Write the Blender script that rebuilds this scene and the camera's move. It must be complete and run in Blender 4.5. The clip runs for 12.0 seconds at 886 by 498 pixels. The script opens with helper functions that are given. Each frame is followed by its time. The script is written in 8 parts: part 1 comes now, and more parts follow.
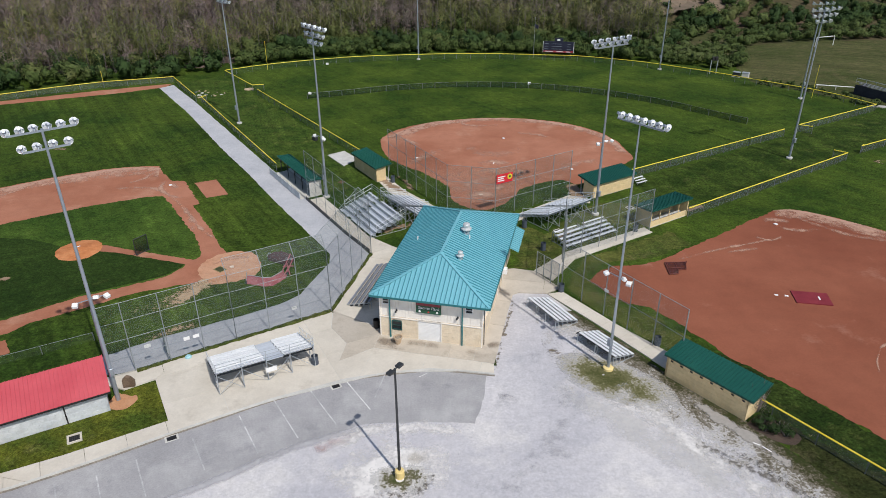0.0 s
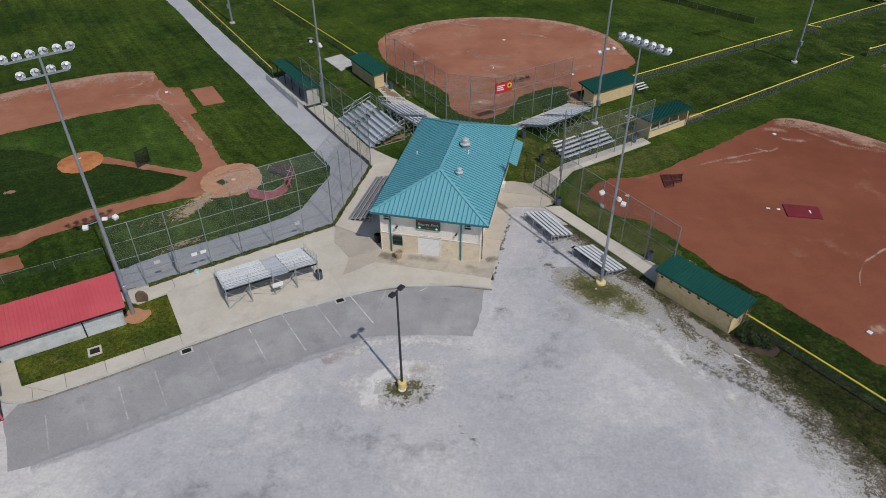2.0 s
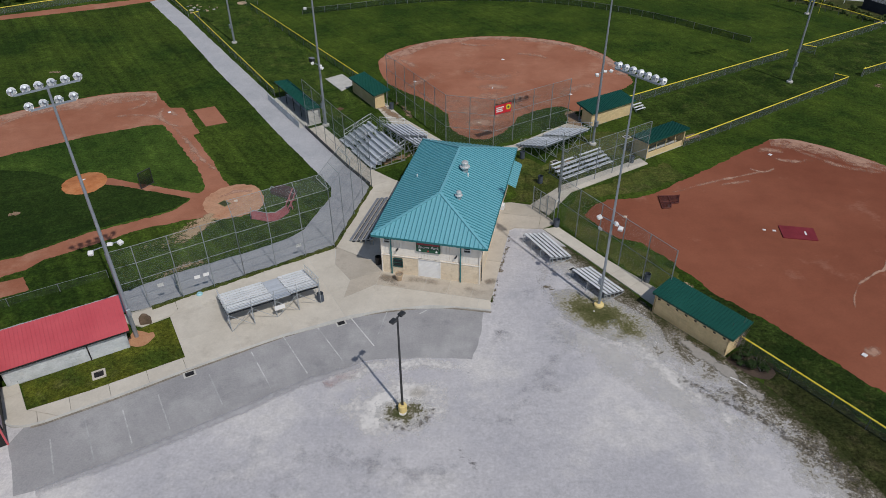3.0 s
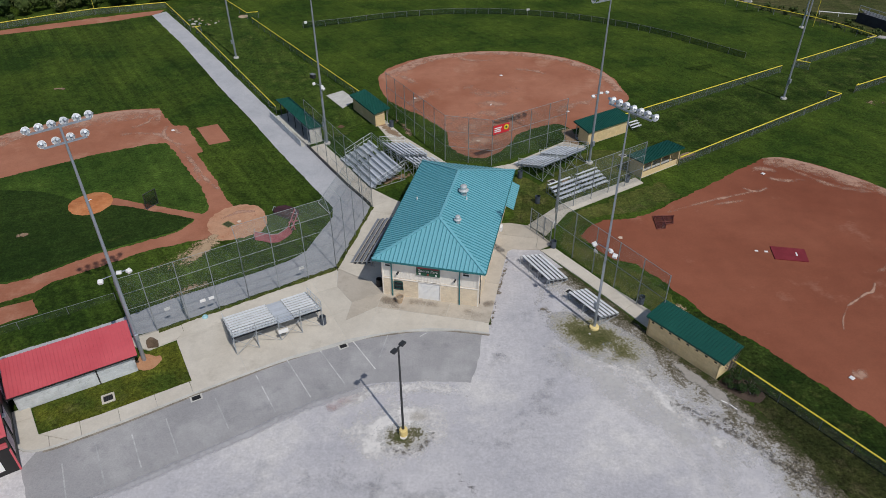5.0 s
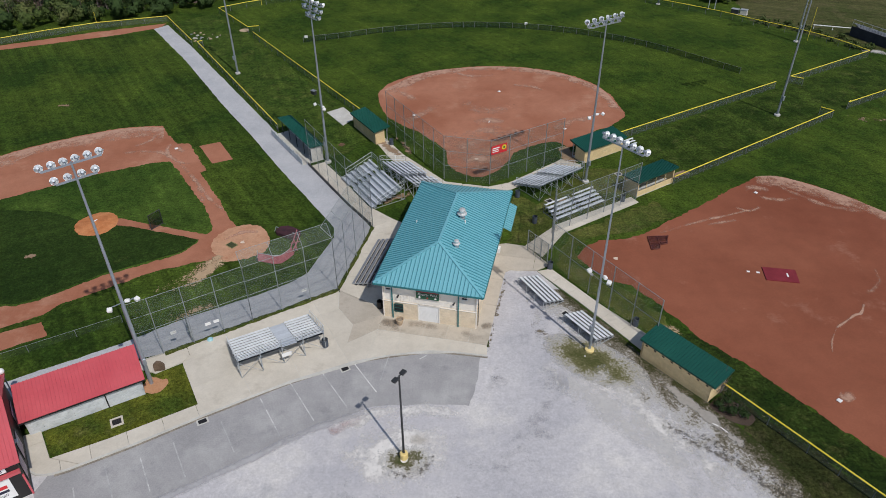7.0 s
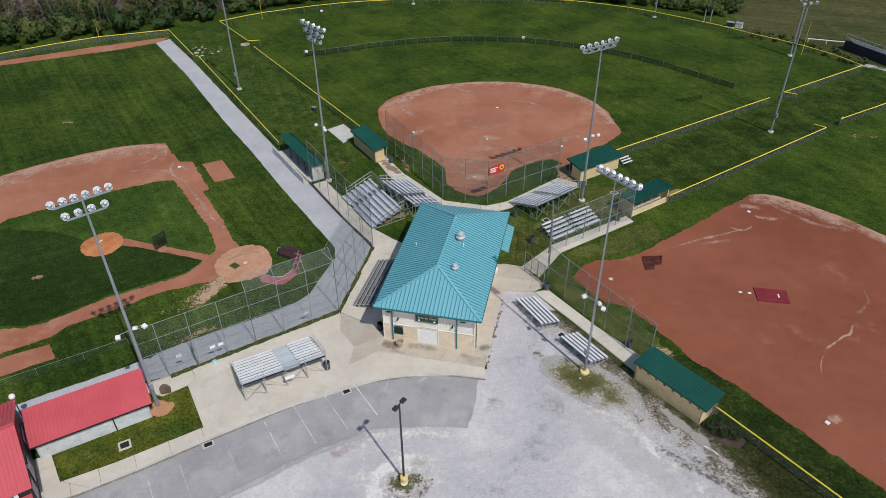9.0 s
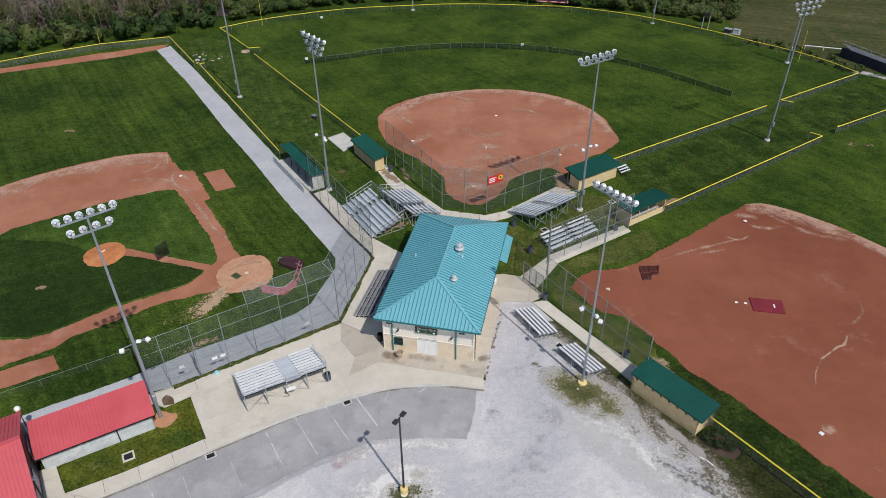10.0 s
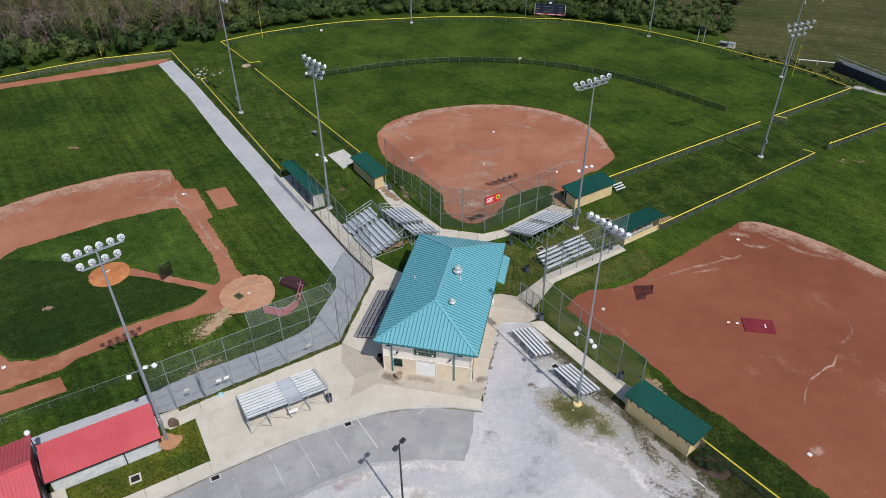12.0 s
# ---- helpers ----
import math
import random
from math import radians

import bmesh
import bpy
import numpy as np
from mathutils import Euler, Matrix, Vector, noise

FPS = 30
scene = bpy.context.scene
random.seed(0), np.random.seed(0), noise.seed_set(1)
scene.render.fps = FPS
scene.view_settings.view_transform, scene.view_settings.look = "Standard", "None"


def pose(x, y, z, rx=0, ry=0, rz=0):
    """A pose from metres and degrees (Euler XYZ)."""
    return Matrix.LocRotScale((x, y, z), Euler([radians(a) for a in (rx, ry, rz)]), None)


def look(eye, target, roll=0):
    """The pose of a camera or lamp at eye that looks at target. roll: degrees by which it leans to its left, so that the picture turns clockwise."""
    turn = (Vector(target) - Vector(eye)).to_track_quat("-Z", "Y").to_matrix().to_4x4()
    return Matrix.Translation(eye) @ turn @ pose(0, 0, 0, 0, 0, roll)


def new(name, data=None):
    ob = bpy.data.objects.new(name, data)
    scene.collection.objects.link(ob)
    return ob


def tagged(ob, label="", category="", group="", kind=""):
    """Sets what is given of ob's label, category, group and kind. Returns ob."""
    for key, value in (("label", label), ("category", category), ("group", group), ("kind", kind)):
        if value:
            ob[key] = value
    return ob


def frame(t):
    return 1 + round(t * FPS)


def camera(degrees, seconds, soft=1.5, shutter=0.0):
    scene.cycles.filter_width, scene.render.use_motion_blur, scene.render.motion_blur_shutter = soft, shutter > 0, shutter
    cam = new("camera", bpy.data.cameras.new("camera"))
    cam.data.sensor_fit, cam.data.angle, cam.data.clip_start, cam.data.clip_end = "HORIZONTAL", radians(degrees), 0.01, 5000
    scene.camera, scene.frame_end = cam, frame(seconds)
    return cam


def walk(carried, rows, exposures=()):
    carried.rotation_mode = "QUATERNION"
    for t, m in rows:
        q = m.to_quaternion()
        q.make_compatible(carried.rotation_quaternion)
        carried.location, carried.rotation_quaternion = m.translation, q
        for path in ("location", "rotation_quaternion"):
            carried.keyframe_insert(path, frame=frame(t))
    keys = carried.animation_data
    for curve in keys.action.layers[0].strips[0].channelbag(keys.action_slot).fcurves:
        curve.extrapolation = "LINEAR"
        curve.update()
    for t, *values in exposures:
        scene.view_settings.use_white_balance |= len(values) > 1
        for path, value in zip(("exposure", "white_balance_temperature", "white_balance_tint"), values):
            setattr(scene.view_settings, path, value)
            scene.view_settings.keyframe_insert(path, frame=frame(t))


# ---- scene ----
import itertools

# camera: t, x, y, z, pitch, yaw, roll
cam = camera(65.51, 12.0, soft=0.9)
PATH = [
    (0.0, 0.782, -6.577, 36.774, -27.64, 0.107, 0.325),
    (0.1, 0.780, -6.577, 36.904, -26.95, 0.104, 0.326),
    (0.2, 0.778, -6.577, 37.036, -25.60, 0.101, 0.327),
    (0.3, 0.776, -6.577, 37.167, -23.95, 0.098, 0.328),
    (0.4, 0.774, -6.577, 37.299, -22.30, 0.095, 0.330),
    (0.5, 0.772, -6.577, 37.432, -20.80, 0.092, 0.331),
    (0.6, 0.770, -6.577, 37.564, -21.25, 0.089, 0.332),
    (0.7, 0.769, -6.577, 37.697, -23.12, 0.086, 0.333),
    (0.8, 0.767, -6.576, 37.830, -25.52, 0.084, 0.335),
    (0.9, 0.766, -6.576, 37.964, -28.00, 0.081, 0.336),
    (1.0, 0.764, -6.576, 38.098, -30.50, 0.078, 0.337),
    (1.1, 0.763, -6.575, 38.232, -32.95, 0.075, 0.338),
    (1.2, 0.761, -6.575, 38.367, -35.30, 0.071, 0.339),
    (1.3, 0.760, -6.574, 38.502, -37.60, 0.068, 0.341),
    (1.4, 0.759, -6.574, 38.637, -39.60, 0.065, 0.342),
    (1.5, 0.757, -6.573, 38.772, -41.03, 0.062, 0.343),
    (1.6, 0.756, -6.572, 38.908, -41.30, 0.059, 0.344),
    (1.7, 0.755, -6.572, 39.044, -40.60, 0.056, 0.346),
    (1.8, 0.754, -6.571, 39.181, -39.16, 0.053, 0.347),
    (1.9, 0.753, -6.570, 39.317, -37.70, 0.050, 0.348),
    (2.0, 0.752, -6.569, 39.454, -36.64, 0.046, 0.349),
    (2.2, 0.751, -6.567, 39.729, -35.95, 0.040, 0.352),
    (2.5, 0.749, -6.564, 40.143, -35.76, 0.030, 0.356),
    (3.0, 0.747, -6.557, 40.840, -35.77, 0.014, 0.362),
    (4.0, 0.748, -6.540, 42.252, -35.81, -0.021, 0.374),
    (5.0, 0.755, -6.518, 43.688, -35.84, -0.058, 0.386),
    (6.0, 0.768, -6.491, 45.146, -35.87, -0.096, 0.399),
    (7.0, 0.788, -6.459, 46.623, -35.90, -0.136, 0.411),
    (8.0, 0.814, -6.422, 48.116, -35.92, -0.178, 0.424),
    (9.0, 0.846, -6.380, 49.623, -35.94, -0.222, 0.436),
    (10.0, 0.885, -6.332, 51.141, -35.96, -0.268, 0.448),
    (11.0, 0.930, -6.280, 52.667, -35.97, -0.315, 0.461),
    (12.0, 0.981, -6.223, 54.200, -35.98, -0.364, 0.473),
]
walk(cam, [(t, pose(x, y, z, 90 + pitch, 0, yaw) @ pose(0, 0, 0, 0, 0, -roll)) for t, x, y, z, pitch, yaw, roll in PATH],
     [(0.0, 0.0), (0.5, 0.0), (1.0, 0.09), (1.5, -0.26), (2.0, -0.52), (3.0, -0.54), (5.0, -0.42), (7.0, -0.31), (9.0, -0.20), (12.0, -0.08)])

# ---- world, sun ----
SUN_AZ, SUN_EL = (0.555, -0.832), 53.0
world = bpy.data.worlds.new("sky")
scene.world = world
world.use_nodes = True
wn = world.node_tree
sky = wn.nodes.new("ShaderNodeTexSky")
sky.sky_type, sky.sun_disc = "NISHITA", False
sky.sun_elevation, sky.sun_rotation = radians(SUN_EL), math.atan2(SUN_AZ[0], SUN_AZ[1])
wn.nodes["Background"].inputs["Strength"].default_value = 0.10
wn.links.new(sky.outputs[0], wn.nodes["Background"].inputs["Color"])
lamp = bpy.data.lights.new("sun", "SUN")
lamp.energy, lamp.angle, lamp.color = 3.5, radians(0.7), (1.0, 0.955, 0.89)
sun = new("sun", lamp)
e = radians(SUN_EL)
sun.matrix_world = look((60, -90, 130), (60 - SUN_AZ[0] * math.cos(e), -90 - SUN_AZ[1] * math.cos(e), 130 - math.sin(e)))

# ---- materials ----
MATS = {}


def nodes_of(m):
    m.use_nodes = True
    return m.node_tree, m.node_tree.nodes, m.node_tree.links


def noise_node(t, scale, detail=5.0, rough=0.6, vec=None):
    n = t.nodes.new("ShaderNodeTexNoise")
    n.inputs["Scale"].default_value, n.inputs["Detail"].default_value, n.inputs["Roughness"].default_value = scale, detail, rough
    if vec:
        t.links.new(vec, n.inputs["Vector"])
    return n.outputs["Fac"]


def ramp(t, fac, lo, hi, a=0.0, b=1.0):
    n = t.nodes.new("ShaderNodeMapRange")
    n.inputs["From Min"].default_value, n.inputs["From Max"].default_value = lo, hi
    n.inputs["To Min"].default_value, n.inputs["To Max"].default_value = a, b
    t.links.new(fac, n.inputs["Value"])
    return n.outputs[0]


def blend(t, fac, a, b, mode="MIX"):
    n = t.nodes.new("ShaderNodeMix")
    n.data_type, n.blend_type = "RGBA", mode
    for sock, val in ((n.inputs[0], fac), (n.inputs[6], a), (n.inputs[7], b)):
        if isinstance(val, (tuple, list)):
            sock.default_value = (*val, 1)
        elif isinstance(val, (int, float)):
            sock.default_value = val
        else:
            t.links.new(val, sock)
    return n.outputs[2]


def surface(name, c1, c2, big=0.3, fine=8.0, rough=0.9, metal=0.0, bump=0.2, dirt=None, dirt_at=(0.55, 0.75), dirt_scale=0.12,
            fleck=0.25, spread=(0.35, 0.65), per_piece=0.0, spec=0.5, bump_dist=0.02, dirt2=None, dirt2_scale=0.3, mid=0.0, mid_scale=0.8):
    """A worn surface: two colours in large patches, fine grain, stains of a third colour."""
    if name in MATS:
        return MATS[name]
    m = bpy.data.materials.new(name)
    t, n, l = nodes_of(m)
    bsdf = n["Principled BSDF"]
    pos = n.new("ShaderNodeNewGeometry").outputs["Position"]
    a = noise_node(t, big, 6, 0.62, pos)
    f = noise_node(t, fine, 4, 0.7, pos)
    col = blend(t, ramp(t, a, *spread), c1, c2)
    if dirt:
        col = blend(t, ramp(t, noise_node(t, dirt_scale, 8, 0.68, pos), dirt_at[0], dirt_at[1], 0, 0.85), col, dirt)
    if dirt2:
        col = blend(t, ramp(t, noise_node(t, dirt2_scale, 9, 0.7, pos), 0.56, 0.74, 0, 0.8), col, dirt2)
    v = ramp(t, f, 0.25, 0.75, 1 - fleck, 1 + fleck)
    if mid:
        mm = n.new("ShaderNodeMath")
        mm.operation = "MULTIPLY"
        l.new(v, mm.inputs[0])
        l.new(ramp(t, noise_node(t, mid_scale, 8, 0.72, pos), 0.32, 0.68, 1 - mid, 1 + mid), mm.inputs[1])
        v = mm.outputs[0]
    if per_piece:
        info = n.new("ShaderNodeObjectInfo")
        mul = n.new("ShaderNodeMath")
        mul.operation = "MULTIPLY"
        l.new(v, mul.inputs[0])
        l.new(ramp(t, info.outputs["Random"], 0, 1, 1 - per_piece, 1 + per_piece), mul.inputs[1])
        v = mul.outputs[0]
    hsv = n.new("ShaderNodeHueSaturation")
    l.new(v, hsv.inputs["Value"])
    l.new(col, hsv.inputs["Color"])
    l.new(hsv.outputs[0], bsdf.inputs["Base Color"])
    bsdf.inputs["Roughness"].default_value, bsdf.inputs["Metallic"].default_value = rough, metal
    bsdf.inputs["Specular IOR Level"].default_value = spec
    if bump:
        b = n.new("ShaderNodeBump")
        b.inputs["Strength"].default_value, b.inputs["Distance"].default_value = bump, bump_dist
        l.new(f, b.inputs["Height"])
        l.new(b.outputs[0], bsdf.inputs["Normal"])
    MATS[name] = m
    return m


def netting(name, color, cover):
    """Woven wire or mesh cloth: the share of it that is wire, the rest open."""
    m = bpy.data.materials.new(name)
    t, n, l = nodes_of(m)
    bsdf = n["Principled BSDF"]
    bsdf.inputs["Base Color"].default_value, bsdf.inputs["Roughness"].default_value = (*color, 1), 0.5
    pos = n.new("ShaderNodeNewGeometry").outputs["Position"]
    l.new(ramp(t, noise_node(t, 1.5, 3, 0.6, pos), 0.3, 0.7, cover * 0.8, cover * 1.2), bsdf.inputs["Alpha"])
    MATS[name] = m
    return m


def turf(name, c1, c2, c3, turn=33.0, contrast=0.5, spots=(0.57, 0.72), big=0.09, streaky=0.35):
    """Lawn: large tonal patches, streaks along the mowing, tufts and yellowed spots."""
    m = bpy.data.materials.new(name)
    t, n, l = nodes_of(m)
    bsdf = n["Principled BSDF"]
    pos = n.new("ShaderNodeNewGeometry").outputs["Position"]
    mp = n.new("ShaderNodeMapping")
    mp.inputs["Rotation"].default_value = (0, 0, radians(turn))
    mp.vector_type = "TEXTURE"
    mp.inputs["Scale"].default_value = (1.0, 26.0, 1.0)
    l.new(pos, mp.inputs["Vector"])
    streak = noise_node(t, 1.0, 3, 0.6, mp.outputs[0])
    col = blend(t, ramp(t, noise_node(t, big, 6, 0.65, pos), 0.39, 0.61), c1, c2)
    col = blend(t, ramp(t, noise_node(t, 0.35, 8, 0.72, pos), spots[0], spots[1], 0, 0.8), col, c3)
    tuft = noise_node(t, 3.2, 5, 0.75, pos)
    mid = noise_node(t, 0.8, 5, 0.7, pos)
    v = None
    blade = noise_node(t, 9.0, 3, 0.7, pos)
    for fac, amp in ((streak, contrast * streaky), (mid, contrast * 0.65), (tuft, contrast * 1.05), (blade, contrast * 0.7)):
        f = ramp(t, fac, 0.30, 0.70, 1 - amp, 1 + amp)
        if v is None:
            v = f
        else:
            mul = n.new("ShaderNodeMath")
            mul.operation = "MULTIPLY"
            l.new(v, mul.inputs[0])
            l.new(f, mul.inputs[1])
            v = mul.outputs[0]
    hsv = n.new("ShaderNodeHueSaturation")
    l.new(v, hsv.inputs["Value"])
    l.new(col, hsv.inputs["Color"])
    l.new(hsv.outputs[0], bsdf.inputs["Base Color"])
    bsdf.inputs["Roughness"].default_value, bsdf.inputs["Specular IOR Level"].default_value = 0.95, 0.1
    b = n.new("ShaderNodeBump")
    b.inputs["Strength"].default_value, b.inputs["Distance"].default_value = 0.7, 0.10
    l.new(tuft, b.inputs["Height"])
    l.new(b.outputs[0], bsdf.inputs["Normal"])
    MATS[name] = m
    return m


def mingled(name, stone1, stone2, green1, green2, attribute="verge", sharp=0.10, reach=0.9, stages=(), fade=False):
    """Stone giving way to grass: a share stored on the mesh, broken up by noise into flecks and islands."""
    m = bpy.data.materials.new(name)
    t, n, l = nodes_of(m)
    bsdf = n["Principled BSDF"]
    pos = n.new("ShaderNodeNewGeometry").outputs["Position"]
    at = n.new("ShaderNodeAttribute")
    at.attribute_name = attribute
    a = ramp(t, noise_node(t, 0.55, 8, 0.70, pos), 0.25, 0.75, -reach / 2.4, reach / 2.4)
    c = ramp(t, noise_node(t, 4.5, 5, 0.8, pos), 0.25, 0.75, -reach / 2.2, reach / 2.2)
    s1 = n.new("ShaderNodeMath")
    l.new(at.outputs["Fac"], s1.inputs[0])
    l.new(a, s1.inputs[1])
    s2 = n.new("ShaderNodeMath")
    l.new(s1.outputs[0], s2.inputs[0])
    l.new(c, s2.inputs[1])
    fac = ramp(t, s2.outputs[0], 0.5 - sharp, 0.5 + sharp)
    big = noise_node(t, 0.3, 5, 0.6, pos)
    fine = noise_node(t, 6.0, 4, 0.7, pos)
    col = blend(t, fac, blend(t, ramp(t, big, 0.35, 0.65), stone1, stone2), blend(t, ramp(t, big, 0.35, 0.65), green1, green2))
    if stages:
        cr = n.new("ShaderNodeValToRGB")
        cr.color_ramp.elements.remove(cr.color_ramp.elements[1])
        for k, (at_, c_) in enumerate(stages):
            el = cr.color_ramp.elements[0] if k == 0 else cr.color_ramp.elements.new(at_)
            el.position, el.color = at_, (*c_, 1)
        l.new(s2.outputs[0], cr.inputs[0])
        col = cr.outputs[0]
    if stages:
        l.new(ramp(t, s2.outputs[0], 0.04, 0.36), bsdf.inputs["Alpha"])
    if fade:
        l.new(ramp(t, fac, 0.84, 0.92, 1.0, 0.0), bsdf.inputs["Alpha"])
    hsv = n.new("ShaderNodeHueSaturation")
    l.new(ramp(t, fine, 0.25, 0.75, 0.72, 1.28), hsv.inputs["Value"])
    l.new(col, hsv.inputs["Color"])
    l.new(hsv.outputs[0], bsdf.inputs["Base Color"])
    bsdf.inputs["Roughness"].default_value, bsdf.inputs["Specular IOR Level"].default_value = 0.95, 0.15
    b = n.new("ShaderNodeBump")
    b.inputs["Strength"].default_value, b.inputs["Distance"].default_value = 0.5, 0.05
    l.new(fine, b.inputs["Height"])
    l.new(b.outputs[0], bsdf.inputs["Normal"])
    MATS[name] = m
    return m


def soft_wear(name, c1, c2, top=0.85, lo=0.30, hi=0.85, reach=0.9, scale=0.4, attribute="verge"):
    """Pale dust lying thin over the clay: thickest where the stored share is low, broken by wind streaks."""
    m = bpy.data.materials.new(name)
    t, n, l = nodes_of(m)
    bsdf = n["Principled BSDF"]
    pos = n.new("ShaderNodeNewGeometry").outputs["Position"]
    at = n.new("ShaderNodeAttribute")
    at.attribute_name = attribute
    total = ramp(t, at.outputs["Fac"], 0.0, 1.0, 1.0, 0.0)
    for sc, k in ((scale, reach), (scale * 3.5, reach * 0.40)):
        add = n.new("ShaderNodeMath")
        l.new(total, add.inputs[0])
        l.new(ramp(t, noise_node(t, sc, 8, 0.7, pos), 0.28, 0.72, -k / 2, k / 2), add.inputs[1])
        total = add.outputs[0]
    mr = n.new("ShaderNodeMapRange")
    mr.interpolation_type = "SMOOTHSTEP"
    for key, val in (("From Min", lo), ("From Max", hi), ("To Min", 0.0), ("To Max", top)):
        mr.inputs[key].default_value = val
    l.new(total, mr.inputs["Value"])
    l.new(mr.outputs[0], bsdf.inputs["Alpha"])
    l.new(blend(t, ramp(t, noise_node(t, 2.2, 5, 0.7, pos), 0.35, 0.65), c1, c2), bsdf.inputs["Base Color"])
    bsdf.inputs["Roughness"].default_value, bsdf.inputs["Specular IOR Level"].default_value = 0.95, 0.15
    MATS[name] = m
    return m


grass = turf("grass", (0.024, 0.050, 0.0065), (0.058, 0.092, 0.012), (0.092, 0.114, 0.021), 33, 0.50, (0.60, 0.80))
striped_grass = turf("striped_grass", (0.022, 0.046, 0.0065), (0.056, 0.088, 0.012), (0.086, 0.108, 0.021), 33, 0.50, (0.60, 0.80), 0.05, 0.62)
mottled_grass = turf("mottled_grass", (0.018, 0.037, 0.005), (0.044, 0.071, 0.011), (0.105, 0.118, 0.033), 20, 0.62, (0.56, 0.73), 0.25)
lush_grass = turf("lush_grass", (0.024, 0.053, 0.008), (0.066, 0.112, 0.018), (0.100, 0.130, 0.029), 33, 0.44, (0.60, 0.8), 0.06)
yellow_grass = turf("yellow_grass", (0.027, 0.055, 0.008), (0.054, 0.084, 0.014), (0.110, 0.118, 0.032), 20, 0.55, (0.54, 0.72), 0.2)
deep_grass = turf("deep_grass", (0.013, 0.027, 0.0045), (0.030, 0.048, 0.009), (0.085, 0.090, 0.026), 20, 0.64, (0.57, 0.75), 0.25)
olive_grass = turf("olive_grass", (0.018, 0.025, 0.007), (0.032, 0.037, 0.011), (0.080, 0.066, 0.036), 20, 0.60, (0.52, 0.72), 0.3)
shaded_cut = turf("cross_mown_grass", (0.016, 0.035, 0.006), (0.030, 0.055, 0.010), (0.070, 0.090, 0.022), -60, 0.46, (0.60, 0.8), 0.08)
rough_grass = turf("rough_grass", (0.050, 0.072, 0.014), (0.092, 0.102, 0.024), (0.155, 0.135, 0.058), 10, 0.48, (0.54, 0.72), 0.3)
mossy_lawn = turf("mossy_lawn", (0.044, 0.068, 0.010), (0.098, 0.108, 0.014), (0.12, 0.118, 0.04), 20, 0.55, (0.55, 0.72), 0.25)
verge_mix = mingled("verge_mix", (0.46, 0.44, 0.42), (0.36, 0.33, 0.31), (0.060, 0.072, 0.018), (0.10, 0.095, 0.035), reach=0.95, stages=(
    (0.0, (0.52, 0.51, 0.52)), (0.20, (0.55, 0.54, 0.535)), (0.36, (0.49, 0.475, 0.455)), (0.43, (0.32, 0.295, 0.26)), (0.49, (0.09, 0.080, 0.052)), (0.55, (0.20, 0.18, 0.148)), (0.66, (0.125, 0.108, 0.078)), (0.75, (0.055, 0.052, 0.025)), (1.0, (0.032, 0.042, 0.011))))
moss_mix = mingled("moss_mix", (0.46, 0.44, 0.42), (0.36, 0.33, 0.31), (0.060, 0.072, 0.018), (0.10, 0.095, 0.035), stages=(
    (0.0, (0.49, 0.485, 0.50)), (0.30, (0.46, 0.45, 0.43)), (0.46, (0.30, 0.28, 0.22)), (0.60, (0.150, 0.142, 0.068)), (1.0, (0.072, 0.078, 0.026))))
smudge = soft_wear("smudge", (0.30, 0.30, 0.31), (0.36, 0.355, 0.37), 0.34, 0.25, 0.85)
red_stain = soft_wear("red_stain", (0.52, 0.37, 0.36), (0.50, 0.40, 0.39), 0.5, 0.2, 0.9)
grit = soft_wear("grit", (0.16, 0.135, 0.10), (0.24, 0.20, 0.15), 0.85, 0.52, 0.75, 1.1, 1.2)
white_dust = soft_wear("white_dust", (0.64, 0.625, 0.605), (0.59, 0.58, 0.57), 0.7, 0.20, 1.0, 0.8, 0.5)
brown_soil = soft_wear("brown_soil", (0.26, 0.17, 0.11), (0.34, 0.25, 0.17), 0.9, 0.42, 0.62, 0.9, 0.7)
weedy_gravel = mingled("weedy_gravel", (0.50, 0.49, 0.47), (0.30, 0.28, 0.26), (0.075, 0.078, 0.028), (0.12, 0.105, 0.05), reach=1.2, stages=(
    (0.0, (0.52, 0.515, 0.52)), (0.2, (0.57, 0.56, 0.55)), (0.42, (0.54, 0.525, 0.50)), (0.52, (0.30, 0.28, 0.24)), (0.64, (0.13, 0.12, 0.07)), (1.0, (0.07, 0.08, 0.03))))
edge_wear = soft_wear("edge_wear", (0.58, 0.37, 0.28), (0.49, 0.285, 0.205), 0.80, 0.22, 0.90, 0.80)
trodden = mingled("trodden", (0.50, 0.38, 0.25), (0.44, 0.29, 0.19), (0.04, 0.065, 0.012), (0.07, 0.085, 0.02), reach=1.5, sharp=0.12, fade=True)
hill_ground = surface("hill_ground", (0.046, 0.060, 0.020), (0.074, 0.074, 0.032), 0.03, 0.7, 0.95, bump=0.6, dirt=(0.105, 0.078, 0.050),
                      dirt_at=(0.50, 0.62), dirt_scale=0.025, fleck=0.4, spec=0.1, bump_dist=0.4)
leaf_litter = surface("leaf_litter", (0.140, 0.105, 0.088), (0.185, 0.140, 0.118), 0.05, 0.8, 0.95, bump=0.4, fleck=0.3, spec=0.1, bump_dist=0.3)
hill_earth = surface("hill_earth", (0.056, 0.052, 0.024), (0.086, 0.070, 0.040), 0.04, 0.7, 0.95, bump=0.6, dirt=(0.125, 0.085, 0.063),
                     dirt_at=(0.50, 0.62), dirt_scale=0.03, fleck=0.4, spec=0.1, bump_dist=0.4)
